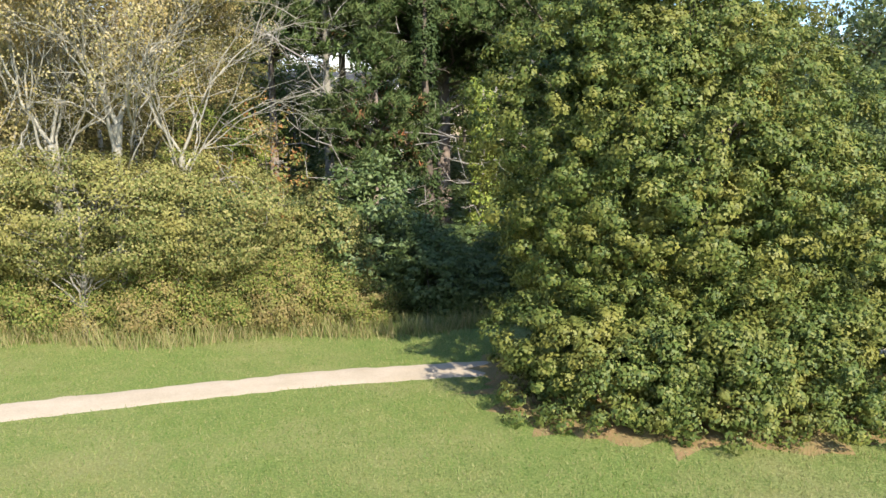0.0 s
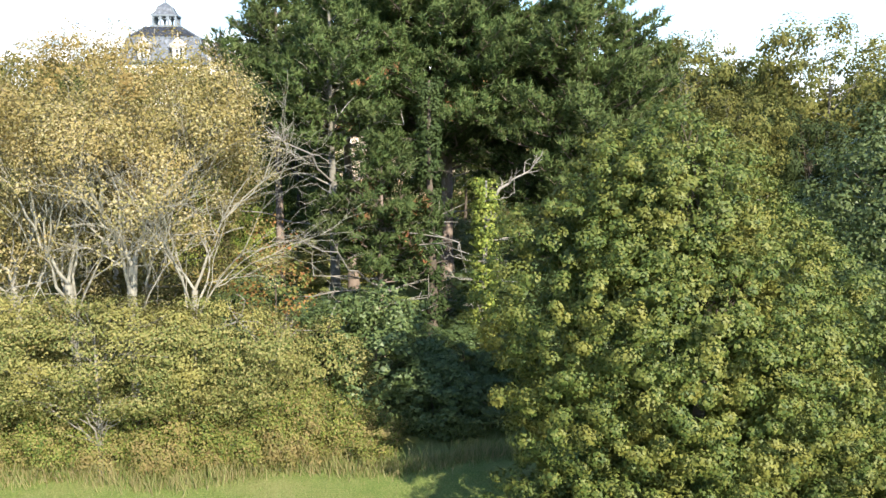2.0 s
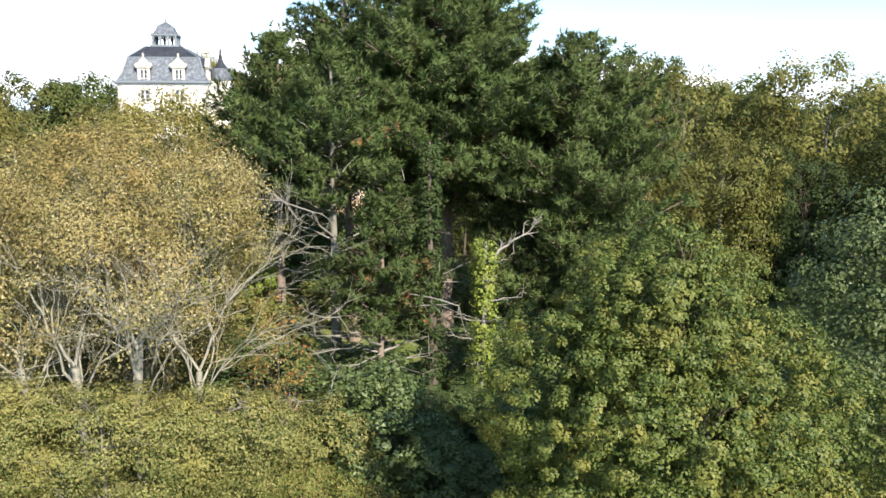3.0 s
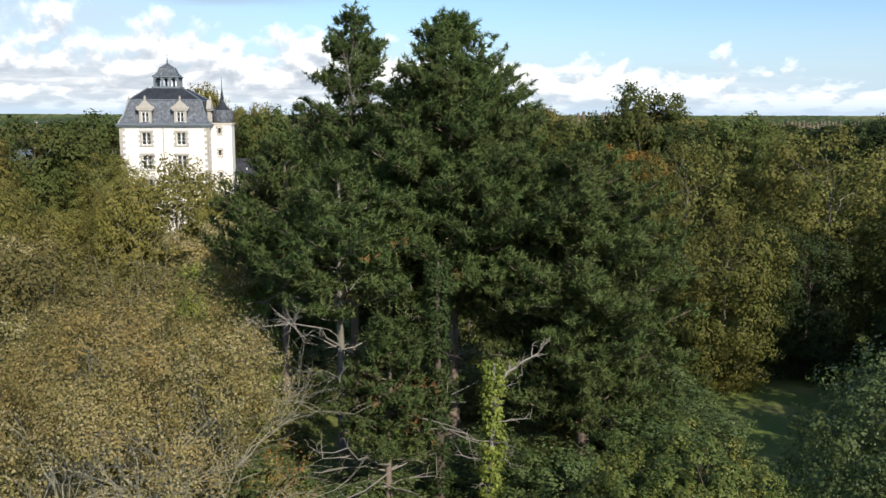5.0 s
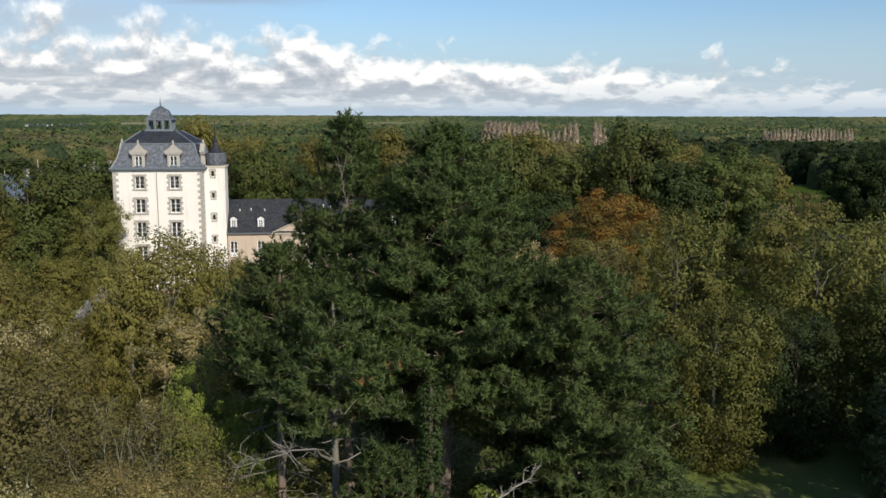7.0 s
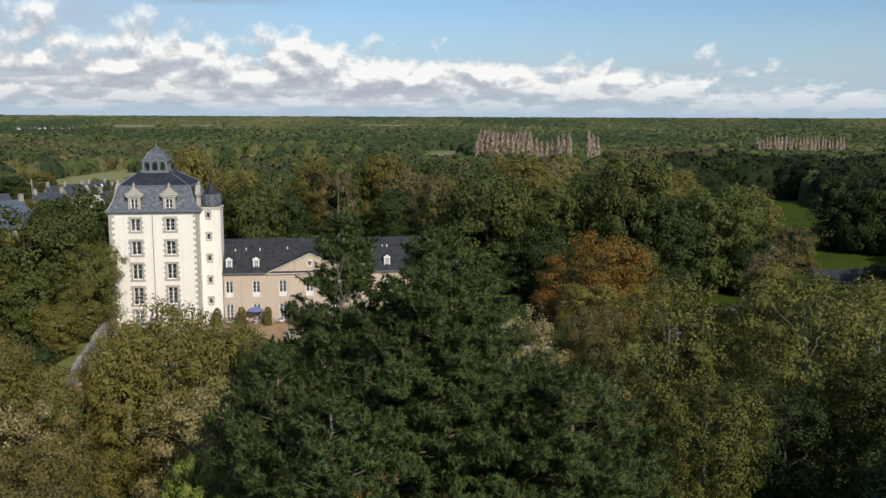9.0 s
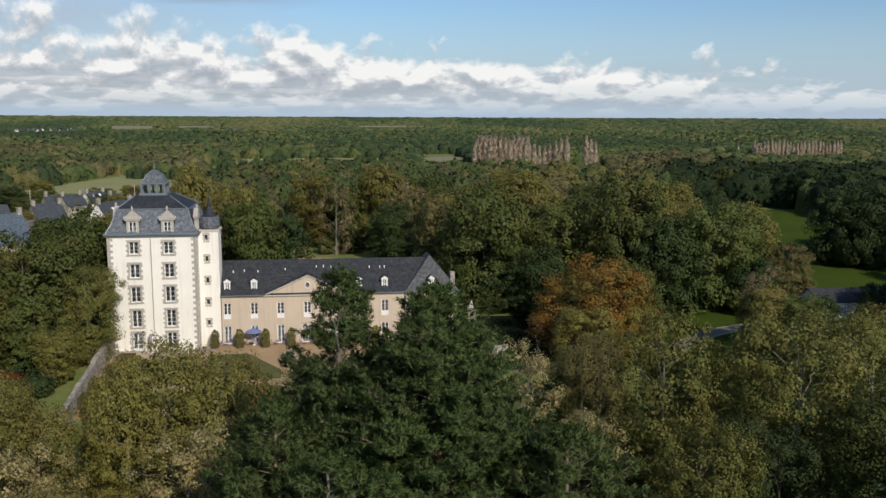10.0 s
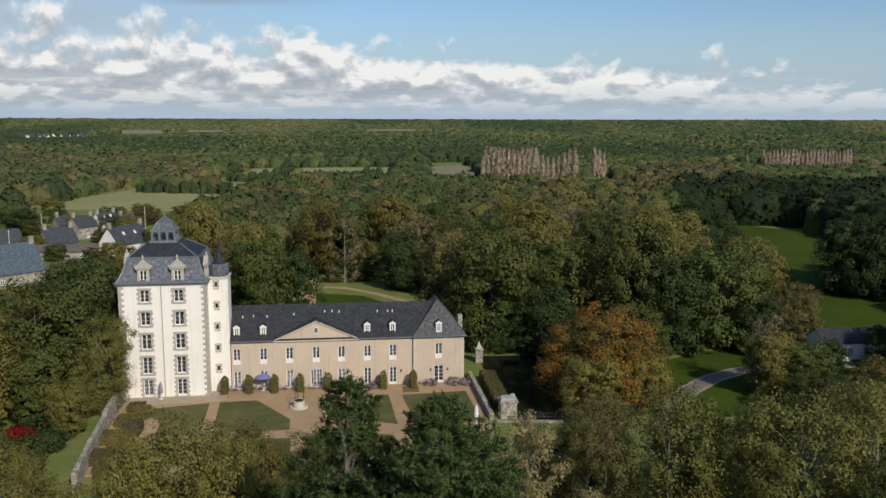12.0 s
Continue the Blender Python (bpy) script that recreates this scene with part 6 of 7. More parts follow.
def box_hedge(at, size, mat, label, seed, turn=6.0, per_m2=70, leaf=0.16, name="hedge", group="", round_top=0.0):
    """A clipped hedge: a dense shell of small leaves over a dark core."""
    rng = np.random.default_rng(seed)
    ob = thing(name, (*at, gz(*at)), turn, label, "hedge", group)
    w, d, h = size
    s = Soup()
    faces = [((0, -1, 0), w * h), ((0, 1, 0), w * h), ((-1, 0, 0), d * h), ((1, 0, 0), d * h), ((0, 0, 1), w * d)]
    for nr, area in faces:
        n = int(area * per_m2)
        u = rng.random((n, 3)) * np.array([w, d, h]) - np.array([w / 2, d / 2, 0])
        for k in range(3):
            if nr[k]:
                u[:, k] = (h if k == 2 else nr[k] * (w, d)[k] / 2) + rng.normal(size=n) * 0.05
        if round_top:
            t = np.clip((u[:, 2] / h - 1 + round_top) / round_top, 0, 1)
            u[:, :2] *= np.sqrt(np.maximum(0.08, 1 - t[:, None] ** 2))
        s.cards(u, np.array(nr) + rng.normal(size=(n, 3)) * 0.5, leaf * (0.6 + 0.8 * rng.random(n)), 0.7, rng)
    part_mesh("foliage", s.mesh(name + "_foliage", [M[mat]]), ob)
    core = Soup()
    k = 0.9 if not round_top else 0.7
    add_box(core, -w / 2 * k, w / 2 * k, -d / 2 * k, d / 2 * k, 0, h * (0.95 if not round_top else 0.75))
    part_mesh("stem", core.mesh(name + "_core", [M["bark_dark"]]), ob)
    return ob


for i, (x, y) in enumerate(((-29.9, 125.2), (-26.4, 125.6), (-22.7, 125.9), (-19.0, 126.3), (-14.9, 126.7), (-6.8, 127.5), (-2.3, 127.9))):
    box_hedge((x, y), (0.95, 1.5, 2.6), "olive_leaf", "clipped upright box hedge against the beige wing", 300 + i, 6.0, 110, 0.15, "clipped_hedge", "clipped hedges along the wing", 0.35)
for i, (x, y, w, d, h) in enumerate(((-41.9, 118.0, 2.2, 2.0, 1.3), (-40.4, 115.4, 2.2, 2.2, 1.8), (-41.4, 112.4, 2.6, 2.4, 1.5), (-39.7, 109.4, 2.4, 2.4, 2.0), (-41.0, 106.2, 2.6, 2.6, 1.6), (-39.0, 103.2, 2.6, 2.6, 2.1), (-40.3, 99.8, 2.8, 2.8, 1.6), (-38.2, 96.6, 2.8, 2.8, 2.0))):
    box_hedge((x + 1.5, y), (w * 0.95, d * 1.05, h * 0.75), "gold_leaf" if i % 3 else "brown_leaf", "low square-clipped hedge block along the garden wall", 320 + i, 3.0, 60, 0.2, "hedge_block", "hedge blocks along the garden wall")
box_hedge((9.6, 124), (2.2, 15, 1.6), "brown_leaf", "rust-tinged clipped hedge beside the moat wall", 330, 5.0, 45, 0.22, "moat_hedge")

# moat
M["water"] = plain("moat_water", (0.012, 0.016, 0.012), (0.02, 0.022, 0.014), 0.6, 0.08, spec=0.5, relief=0.04)
slab("moat", [(11.2, 113.4), (20.6, 113.2), (18.6, 145.5), (8.2, 145)], 0.03, M["water"], "dark still water of the moat in shade", "water", 0.2)


def gate_pier():
    ob = thing("gate_pier", (10.6, 114.6, 1.7), 5, "square granite pier with a worn cap at the moat's end", "pier")
    part_mesh("shaft", boxes("pier_shaft", M["rubble"], [(-1.1, 1.1, -1.0, 1.0, -0.2, 2.3), (-1.25, 1.25, -1.15, 1.15, 2.3, 2.55)]), ob)
    part_mesh("cap", boxes("pier_cap", M["granite"], [(-0.8, 0.9, -0.7, 0.8, 2.55, 2.85), (-1.1, -0.6, -1.0, -0.4, 2.55, 3.05), (0.5, 1.05, 0.3, 0.95, 2.55, 3.0)]), ob)
    ob = thing("gate_pier", (8.4, 141.5, 1.7), 5, "tall carved granite pier with a pointed top by the pavilion", "pier")
    part_mesh("shaft", boxes("pier_shaft_b", M["rubble"], [(-0.6, 0.6, -0.6, 0.6, -0.2, 2.2), (-0.7, 0.7, -0.7, 0.7, 2.2, 2.4)]), ob)
    part_mesh("cap", mesh_of("pier_point", [(-0.5, -0.5, 2.4), (0.5, -0.5, 2.4), (0.5, 0.5, 2.4), (-0.5, 0.5, 2.4), (0, 0, 3.6)], (), [(0, 1, 4), (1, 2, 4), (2, 3, 4), (3, 0, 4)], [M["granite"]]), ob)
    ob = thing("railing", (11.8, 113.0, 1.85), -3, "thin dark metal railing at the moat's end", "railing")
    for i in range(8):
        s = Soup()
        s.tube([(i * 1.0, 0, -0.1), (i * 1.0, 0, 1.0)], [0.03, 0.03], 5)
        part_mesh("post", s.mesh("rail_post", [M["iron"]]), ob)
    s = Soup()
    for z in (0.5, 1.0):
        s.tube([(0, 0, z), (7.0, 0, z)], [0.025, 0.025], 5)
    part_mesh("rail", s.mesh("rail_bars", [M["iron"]]), ob)


gate_pier()


def parasol(x, y, open_up, mat, label, z=1.72):
    ob = thing("parasol", (x, y, z), 0, label, "parasol")
    s = Soup()
    s.tube([(0, 0, 0), (0, 0, 2.5)], [0.03, 0.03], 6)
    part_mesh("pole", s.mesh("parasol_pole", [M["white_paint"]]), ob)
    s = Soup()
    if open_up:
        s.tube([(0, 0, 2.0), (0, 0, 2.25), (0, 0, 2.55), (0, 0, 2.6)], [1.25, 0.85, 0.1, 0.02], 8)
    else:
        s.tube([(0, 0, 0.9), (0, 0, 1.3), (0, 0, 2.2), (0, 0, 2.6)], [0.26, 0.3, 0.2, 0.03], 8)
    part_mesh("canopy", s.mesh("parasol_canopy", [mat]), ob)
    s = Soup()
    s.tube([(0, 0, 0), (0, 0, 0.08), (0, 0, 0.1)], [0.28, 0.28, 0.05], 10)
    part_mesh("base", s.mesh("parasol_base", [M["white_paint"]]), ob)


M["blue_cloth"] = plain("blue_cloth", (0.17, 0.20, 0.40), (0.14, 0.17, 0.33), 1.0, 0.85)
M["mauve_cloth"] = plain("mauve_cloth", (0.33, 0.27, 0.33), (0.25, 0.2, 0.26), 1.0, 0.85)
parasol(-24.6, 126.7, True, M["blue_cloth"], "open blue parasol on the gravel by the wing")
parasol(-38.4, 122.6, False, M["mauve_cloth"], "furled grey-mauve parasol on the keep's terrace", 1.82)
parasol(6.2, 112.0, False, M["white_paint"], "furled white parasol on the lawn")


def garden_table(x, y, turn):
    ob = thing("garden_table", (x, y, 1.72), turn, "small mauve-grey round metal garden table", "table", "garden furniture by the wing")
    s = Soup()
    s.tube([(0, 0, 0.70), (0, 0, 0.74), (0, 0, 0.745)], [0.5, 0.5, 0.02], 12)
    part_mesh("tabletop", s.mesh("tabletop", [M["mauve_cloth"]]), ob)
    for a in range(3):
        s = Soup()
        c, d = math.cos(a * 2.094), math.sin(a * 2.094)
        s.tube([(0.3 * c, 0.3 * d, 0.7), (0.36 * c, 0.36 * d, 0)], [0.02, 0.02], 5)
        part_mesh("leg", s.mesh("table_leg", [M["mauve_cloth"]]), ob)


def garden_chair(x, y, turn):
    ob = thing("garden_chair", (x, y, 1.72), turn, "mauve-grey metal garden chair", "chair", "garden furniture by the wing")
    part_mesh("seat", boxes("chair_seat", M["mauve_cloth"], [(-0.22, 0.22, -0.22, 0.22, 0.43, 0.46)]), ob)
    part_mesh("backrest", boxes("chair_back", M["mauve_cloth"], [(-0.22, 0.22, 0.2, 0.23, 0.5, 0.9)]), ob)
    for sx in (-0.2, 0.2):
        for sy in (-0.2, 0.2):
            part_mesh("leg", boxes("chair_leg", M["mauve_cloth"], [(sx - 0.015, sx + 0.015, sy - 0.015, sy + 0.015, 0, 0.45)]), ob)


for x, y in ((-28.2, 126.0), (-24.6, 126.5), (-21.0, 126.6), (-16.9, 127.0), (0.0, 129.0), (4.2, 129.2)):
    garden_table(x, y - 0.2, 0)
    garden_chair(x - 0.8, y, 80)
    garden_chair(x + 0.8, y + 0.1, -70)


def well():
    ob = thing("garden_well", (-18.2, 118.9, 1.72), 0, "round stone well with a wrought-iron hoop in the court", "well")
    s = Soup()
    s.tube([(0, 0, 0), (0, 0, 0.25), (0, 0, 0.3)], [1.25, 1.25, 1.0], 14)
    part_mesh("step", s.mesh("well_step", [M["pale_stone"]]), ob)
    s = Soup()
    s.tube([(0, 0, 0.2), (0, 0, 0.95), (0, 0, 1.05), (0, 0, 1.05), (0, 0, 0.3)], [0.85, 0.8, 0.9, 0.6, 0.6], 14)
    part_mesh("curb", s.mesh("well_curb", [M["pale_stone"]]), ob)
    for a in range(3):
        c, d = math.cos(a * 2.094 + 0.4), math.sin(a * 2.094 + 0.4)
        s = Soup()
        s.tube([(0.7 * c, 0.7 * d, 1.0), (0.72 * c, 0.72 * d, 2.4), (0.5 * c, 0.5 * d, 3.1), (0, 0, 3.5)], [0.045] * 4, 5)
        part_mesh("iron_hoop", s.mesh("well_hoop", [M["iron"]]), ob)


well()


def flower_bush(x, y, r, h, mat, label, seed):
    rng = np.random.default_rng(seed)
    ob = thing("shrub", (x, y, gz(x, y)), 0, label, "shrub")
    c, f = crown_clumps(rng, [((0, 0, h * 0.45), (r, r, h * 0.5), 1)], 24)
    part_mesh("foliage", leafy(rng, c, f, 0.3, 26, 0.16).mesh("shrub_foliage", [M[mat]]), ob)


M["mauve_flower"] = leaf_material("mauve_flower", [(0.20, 0.17, 0.20), (0.28, 0.22, 0.26), (0.14, 0.16, 0.09), (0.33, 0.25, 0.27)], 0.2)
for i, (x, y, r, h, m) in enumerate(((0.3, 129.0, 1.0, 1.0, "mauve_flower"), (3.8, 129.3, 1.1, 1.1, "mauve_flower"), (5.6, 129.4, 0.9, 1.1, "mauve_flower"), (-8.3, 127.6, 0.8, 1.0, "mauve_flower"), (-12.6, 127.2, 0.8, 0.9, "mauve_flower"))):
    flower_bush(x, y, r, h, m, "low flowering shrub by the wing's wall" if m != "red_leaf" else "red-leaved shrub at the pavilion's foot", 400 + i)

# ---- park, road and village ----
M["asphalt"] = plain("asphalt", (0.235, 0.205, 0.17), (0.17, 0.15, 0.125), 0.6, 0.95, spec=0.1, fine=6)
M["verge"] = plain("pale_verge", (0.34, 0.30, 0.24), (0.26, 0.24, 0.17), 0.6, 0.95, fine=8)
ribbon("verge", [(33, 117), (38.4, 125.4), (44.6, 132.2), (51, 136.4), (60, 138.6), (70, 139)], [4.6] * 6, M["verge"], "pale sandy verge of the drive", 0.03, "verge", 40, 0.1, 2)
ribbon("road", [(33, 117), (38.4, 125.4), (44.6, 132.2), (51, 136.4), (60, 138.6), (70, 139)], [3.2] * 6, M["asphalt"], "curving grey drive through the park", 0.06, "road", 40, 0.03, 3)
ribbon("back_path", [(-23.9, 176), (-26.4, 195), (-28.9, 215), (-31, 232)], [3.0, 3.0, 3.0, 3.0], M["gravel"], "sandy path behind the castle", 0.05, "path", 30, 0.1, 4)
ribbon("back_path_b", [(-27.2, 206), (-20, 206), (-12, 199), (-2, 187)], [2.2] * 4, M["gravel"], "sandy side path curving round a lawn", 0.04, "path", 30, 0.1, 5)


def field(name, pts, mat, label, lift=0.15):
    me = bpy.data.meshes.new(name)
    v = [(x, y, gz(x, y) + lift) for x, y in pts]
    n = len(v)
    me.from_pydata(v + [(x, y, z - 0.6) for x, y, z in v], [], [tuple(range(n)), *[(i, n + i, n + (i + 1) % n, (i + 1) % n) for i in range(n)]])
    me.materials.append(mat)
    return tagged(new(name, me), label, "field", kind="structure")


M["meadow"] = plain("meadow", (0.30, 0.29, 0.12), (0.23, 0.235, 0.085), 0.03, 0.95, fine=0.6, relief=0.2)
M["stubble"] = plain("stubble", (0.26, 0.23, 0.13), (0.20, 0.19, 0.10), 0.02, 0.95, fine=0.5, relief=0.2)
M["green_lawn"] = plain("park_lawn", (0.062, 0.094, 0.013), (0.034, 0.052, 0.008), 0.06, 1.0, spec=0.04, fine=1.2, relief=0.35, dist=0.04)
field("field", [(-176, 386), (-84, 372), (-92, 450), (-160, 500)], M["meadow"], "pale green meadow beyond the village")
field("field", [(-114, 505), (-80, 500), (-86, 545), (-116, 545)], M["meadow"], "narrow pale meadow between hedgerows")
field("field", [(-120, 600), (-99, 600), (-112, 690), (-137, 690)], M["meadow"], "pale meadow between hedgerows")
field("field", [(-86, 622), (-18, 624), (-20, 706), (-97, 704)], M["meadow"], "long pale meadow between hedgerows")
field("field", [(0, 565), (40, 600), (52, 785), (2, 705)], M["stubble"], "rough olive meadow by the poplars")
field("back_lawn", [(-25.4, 199), (-14.6, 196), (-6, 184), (-7, 176), (-22.8, 176)], M["green_lawn"], "small green lawn behind the castle wing", 0.05)
wall_run("yard_wall", (-24, 221), (-14, 220), 2.2, 0.5, M["rubble"], "low grey stone wall under the trees", 9)
field("drive_lawn", [(31, 112), (48, 116), (72, 130), (76, 142), (60, 154), (36, 140), (30, 126)], M["green_lawn"], "darker green grass on both sides of the drive", 0.018)
field("park_lawn", [(62, 158), (104, 150), (140, 220), (142, 300), (116, 330), (96, 316), (84, 250), (74, 200)], M["green_lawn"], "sunlit green park lawn with long shadows", 0.06)
# placed and lifted 8 m to fit the camera's view over the treetops
for pts in ([(-573, 1690), (-497, 1690), (-615, 2090), (-708, 2090)], [(-490, 1850), (-418, 1850), (-472, 2090), (-554, 2090)], [(-131, 2070), (-19, 2070), (-20, 2260), (-142, 2260)]):
    field("field", pts, M["stubble"], "pale stubble field far off among woods", 8.0)


def house(x, y, turn, w, d, h, roof, wall, label, chimneys=2, windows=((-0.25, 0.5), (0.25, 0.5)), lights=0, name="house", slates="slate_house"):
    """A gabled house along its own x: walls, slate roof, gable chimneys, door and windows."""
    z = gz(x, y)
    ob = thing(name, (x, y, z), turn, label, "house", "village houses")
    s = Soup()
    add_box(s, -w / 2, w / 2, -d / 2, d / 2, -0.3, h)
    s.add([(-w / 2, -d / 2, h), (-w / 2, d / 2, h), (-w / 2, 0.01, h + roof), (-w / 2, -0.01, h + roof)], [(3, 2, 1, 0)])
    s.add([(w / 2, -d / 2, h), (w / 2, d / 2, h), (w / 2, 0.01, h + roof), (w / 2, -0.01, h + roof)], [(0, 1, 2, 3)])
    part_mesh("wall", s.mesh("house_wall", [M[wall]]), ob)
    e, o, k = 0.15, 0.35, 0.14
    zl = h - o * roof / (d / 2)
    v = []
    for sx in (-w / 2 - e, w / 2 + e):
        v += [(sx, -d / 2 - o, zl), (sx, 0, h + roof), (sx, d / 2 + o, zl), (sx, -d / 2 - o, zl + k), (sx, 0, h + roof + k), (sx, d / 2 + o, zl + k)]
    part_mesh("roof", mesh_of("house_roof", v, [(3, 9, 10, 4), (4, 10, 11, 5), (0, 3, 4, 1), (1, 4, 5, 2), (7, 10, 9, 6), (8, 11, 10, 7), (0, 6, 9, 3), (5, 11, 8, 2)], (), [M[slates]]), ob, "slate roof")
    for i in range(chimneys):
        cx = (-1 if i == 0 else 1) * (w / 2 - 0.5)
        part_mesh("chimney", boxes("chimney", M["rubble"], [(cx - 0.5, cx + 0.5, -0.4, 0.4, h + roof - 0.8, h + roof + 1.3), (cx - 0.58, cx + 0.58, -0.48, 0.48, h + roof + 1.3, h + roof + 1.45)]), ob)
    for fx, fz in windows:
        put_window(ob, fx * w, -d / 2 - 0.03, fz * h, 1.0, 1.2, 2, 2)
    put_window(ob, 0.0, -d / 2 - 0.03, 1.05, 1.0, 2.1, 3, 2, "door", 0.8)
    for i in range(lights):
        q = (i + 1) / (lights + 1) - 0.5
        s = Soup()
        y0, z0 = -d * 0.27, h + roof * 0.46
        sl = roof / (d / 2)
        s.add([(q * w - 0.4, y0, z0 + 0.2), (q * w + 0.4, y0, z0 + 0.2), (q * w + 0.4, y0 + 0.7, z0 + 0.2 + 0.7 * sl), (q * w - 0.4, y0 + 0.7, z0 + 0.2 + 0.7 * sl)], [(0, 1, 2, 3)])
        part_mesh("skylight", s.mesh("house_skylight", [M["white_paint"]]), ob)
    return ob


house(-100, 208, 52, 14, 10, 4.0, 6.0, "rubble", "stone cottage with a big blue slate roof", 2, slates="slate_steel")
house(-124, 258, 48, 9, 6, 3.2, 4.0, "rubble", "stone cottage at the village edge", 1)
house(-109, 260, 50, 9, 6.8, 3.4, 4.2, "rubble", "stone cottage with gable chimneys", 2)
house(-102, 250, 8, 17, 6, 2.4, 1.6, "rubble", "low stone outbuilding with a shallow brown roof", 0, slates="slate_brown")
house(-114.5, 293, 62, 8, 5.4, 4.2, 3.2, "rubble", "grey stone house in the village row", 2)
house(-110, 302, 62, 8, 5.4, 4.4, 3.2, "render_white", "white rendered house in the village row", 2, lights=2)
house(-106, 310, 62, 5, 5, 3.4, 2.6, "rubble", "small stone house at the end of the row", 1)
house(-125, 304, 50, 6, 5, 3.4, 2.8, "rubble", "small stone cottage among trees", 1)
house(-87.5, 255, 64, 13, 7.5, 4.2, 4.6, "render_white", "white cottage with skylights in its slate roof", 2, lights=2)


def utility_pole(x, y, h):
    ob = thing("utility_pole", (x, y, gz(x, y)), 20, "pale grey utility pole with a short crossarm", "pole", "utility poles in the village")
    s = Soup()
    s.tube([(0, 0, -0.3), (0, 0, h * 0.5), (0, 0, h)], [0.11, 0.10, 0.08], 7)
    part_mesh("pole", s.mesh("utility_pole", [M["pale_stone"]], True), ob)
    part_mesh("crossarm", boxes("crossarm", M["pale_stone"], [(-0.25, 0.25, -0.06, 0.06, h - 0.5, h - 0.4)]), ob)


for x, y, h in ((-117, 268, 11), (-92, 288, 11), (-112, 236, 10)):
    utility_pole(x, y, h)
house(73.5, 145, 4, 15, 5.5, 3.0, 1.7, "render_white", "low white lodge with a dark roof under trees", 0, windows=((-0.35, 0.5), (-0.18, 0.5), (0.2, 0.5), (0.36, 0.5)), name="lodge", slates="slate_dark")
house(-64.5, 128, 70, 9, 7, 2.6, 2.6, "rubble", "low outbuilding with a grey slate roof under trees", 0, windows=(), name="shed")
rng = np.random.default_rng(77)
for i in range(12):
    x, y = -585 - rng.random() * 90, 1480 + rng.random() * 130
    house(x, y, rng.random() * 180, 12, 8, 5, 4, "render_white", "white house of a far hamlet", 1, windows=())
for x, y in ((-330, 1640), (-1080, 3400), (-160, 3600), (20, 3650)):
    house(x, y, 10, 26, 12, 7, 3, "render_white", "pale building far off among the woods", 0, windows=())


def car(x, y, turn, paint, label):
    ob = thing("car", (x, y, gz(x, y) + 0.03), turn, label, "car")
    bm = bmesh.new()
    prof = [(-2.05, 0.35), (-2.1, 0.75), (-1.95, 0.92), (-1.2, 0.98), (-0.55, 1.42), (0.9, 1.46), (1.75, 1.0), (2.05, 0.9), (2.1, 0.4)]
    a = [bm.verts.new((px, -0.85, pz)) for px, pz in prof]
    b = [bm.verts.new((px, 0.85, pz)) for px, pz in prof]
    bm.faces.new(a)
    bm.faces.new(b[::-1])
    for i in range(len(prof)):
        j = (i + 1) % len(prof)
        bm.faces.new((a[i], b[i], b[j], a[j]))
    bmesh.ops.recalc_face_normals(bm, faces=bm.faces)
    me = bpy.data.meshes.new("car_body")
    bm.to_mesh(me)
    bm.free()
    me.materials.append(paint)
    part_mesh("body", me, ob)
    part_mesh("side_window", boxes("car_glass", M["glass"], [(-0.6, 1.2, -0.87, 0.87, 1.02, 1.32)]), ob)
    for wx in (-1.3, 1.3):
        for wy in (-0.8, 0.8):
            s = Soup()
            s.tube([(wx, wy - 0.1, 0.3), (wx, wy - 0.1, 0.3), (wx, wy + 0.1, 0.3), (wx, wy + 0.1, 0.3)], [0.02, 0.31, 0.31, 0.02], 12)
            part_mesh("wheel", s.mesh("car_wheel", [M["iron"]]), ob)


car(67.5, 139.8, 8, M["white_paint"], "white car parked in front of the lodge")
M["orange_plastic"] = plain("orange_plastic", (0.55, 0.12, 0.04), (0.45, 0.09, 0.03), 1.0, 0.6)
ob = thing("garden_bench", (-54.4, 121.5, 1.7), 10, "orange-red garden bench on the grass", "bench")
part_mesh("seat", boxes("bench_seat", M["orange_plastic"], [(-1.7, 1.7, -0.35, 0.35, 0.5, 0.6)]), ob)
part_mesh("backrest", boxes("bench_back", M["orange_plastic"], [(-1.7, 1.7, 0.3, 0.4, 0.6, 1.25)]), ob)
for x in (-1.5, 1.5):
    part_mesh("leg", boxes("bench_leg", M["orange_plastic"], [(x - 0.08, x + 0.08, -0.3, 0.35, 0, 0.5)]), ob)


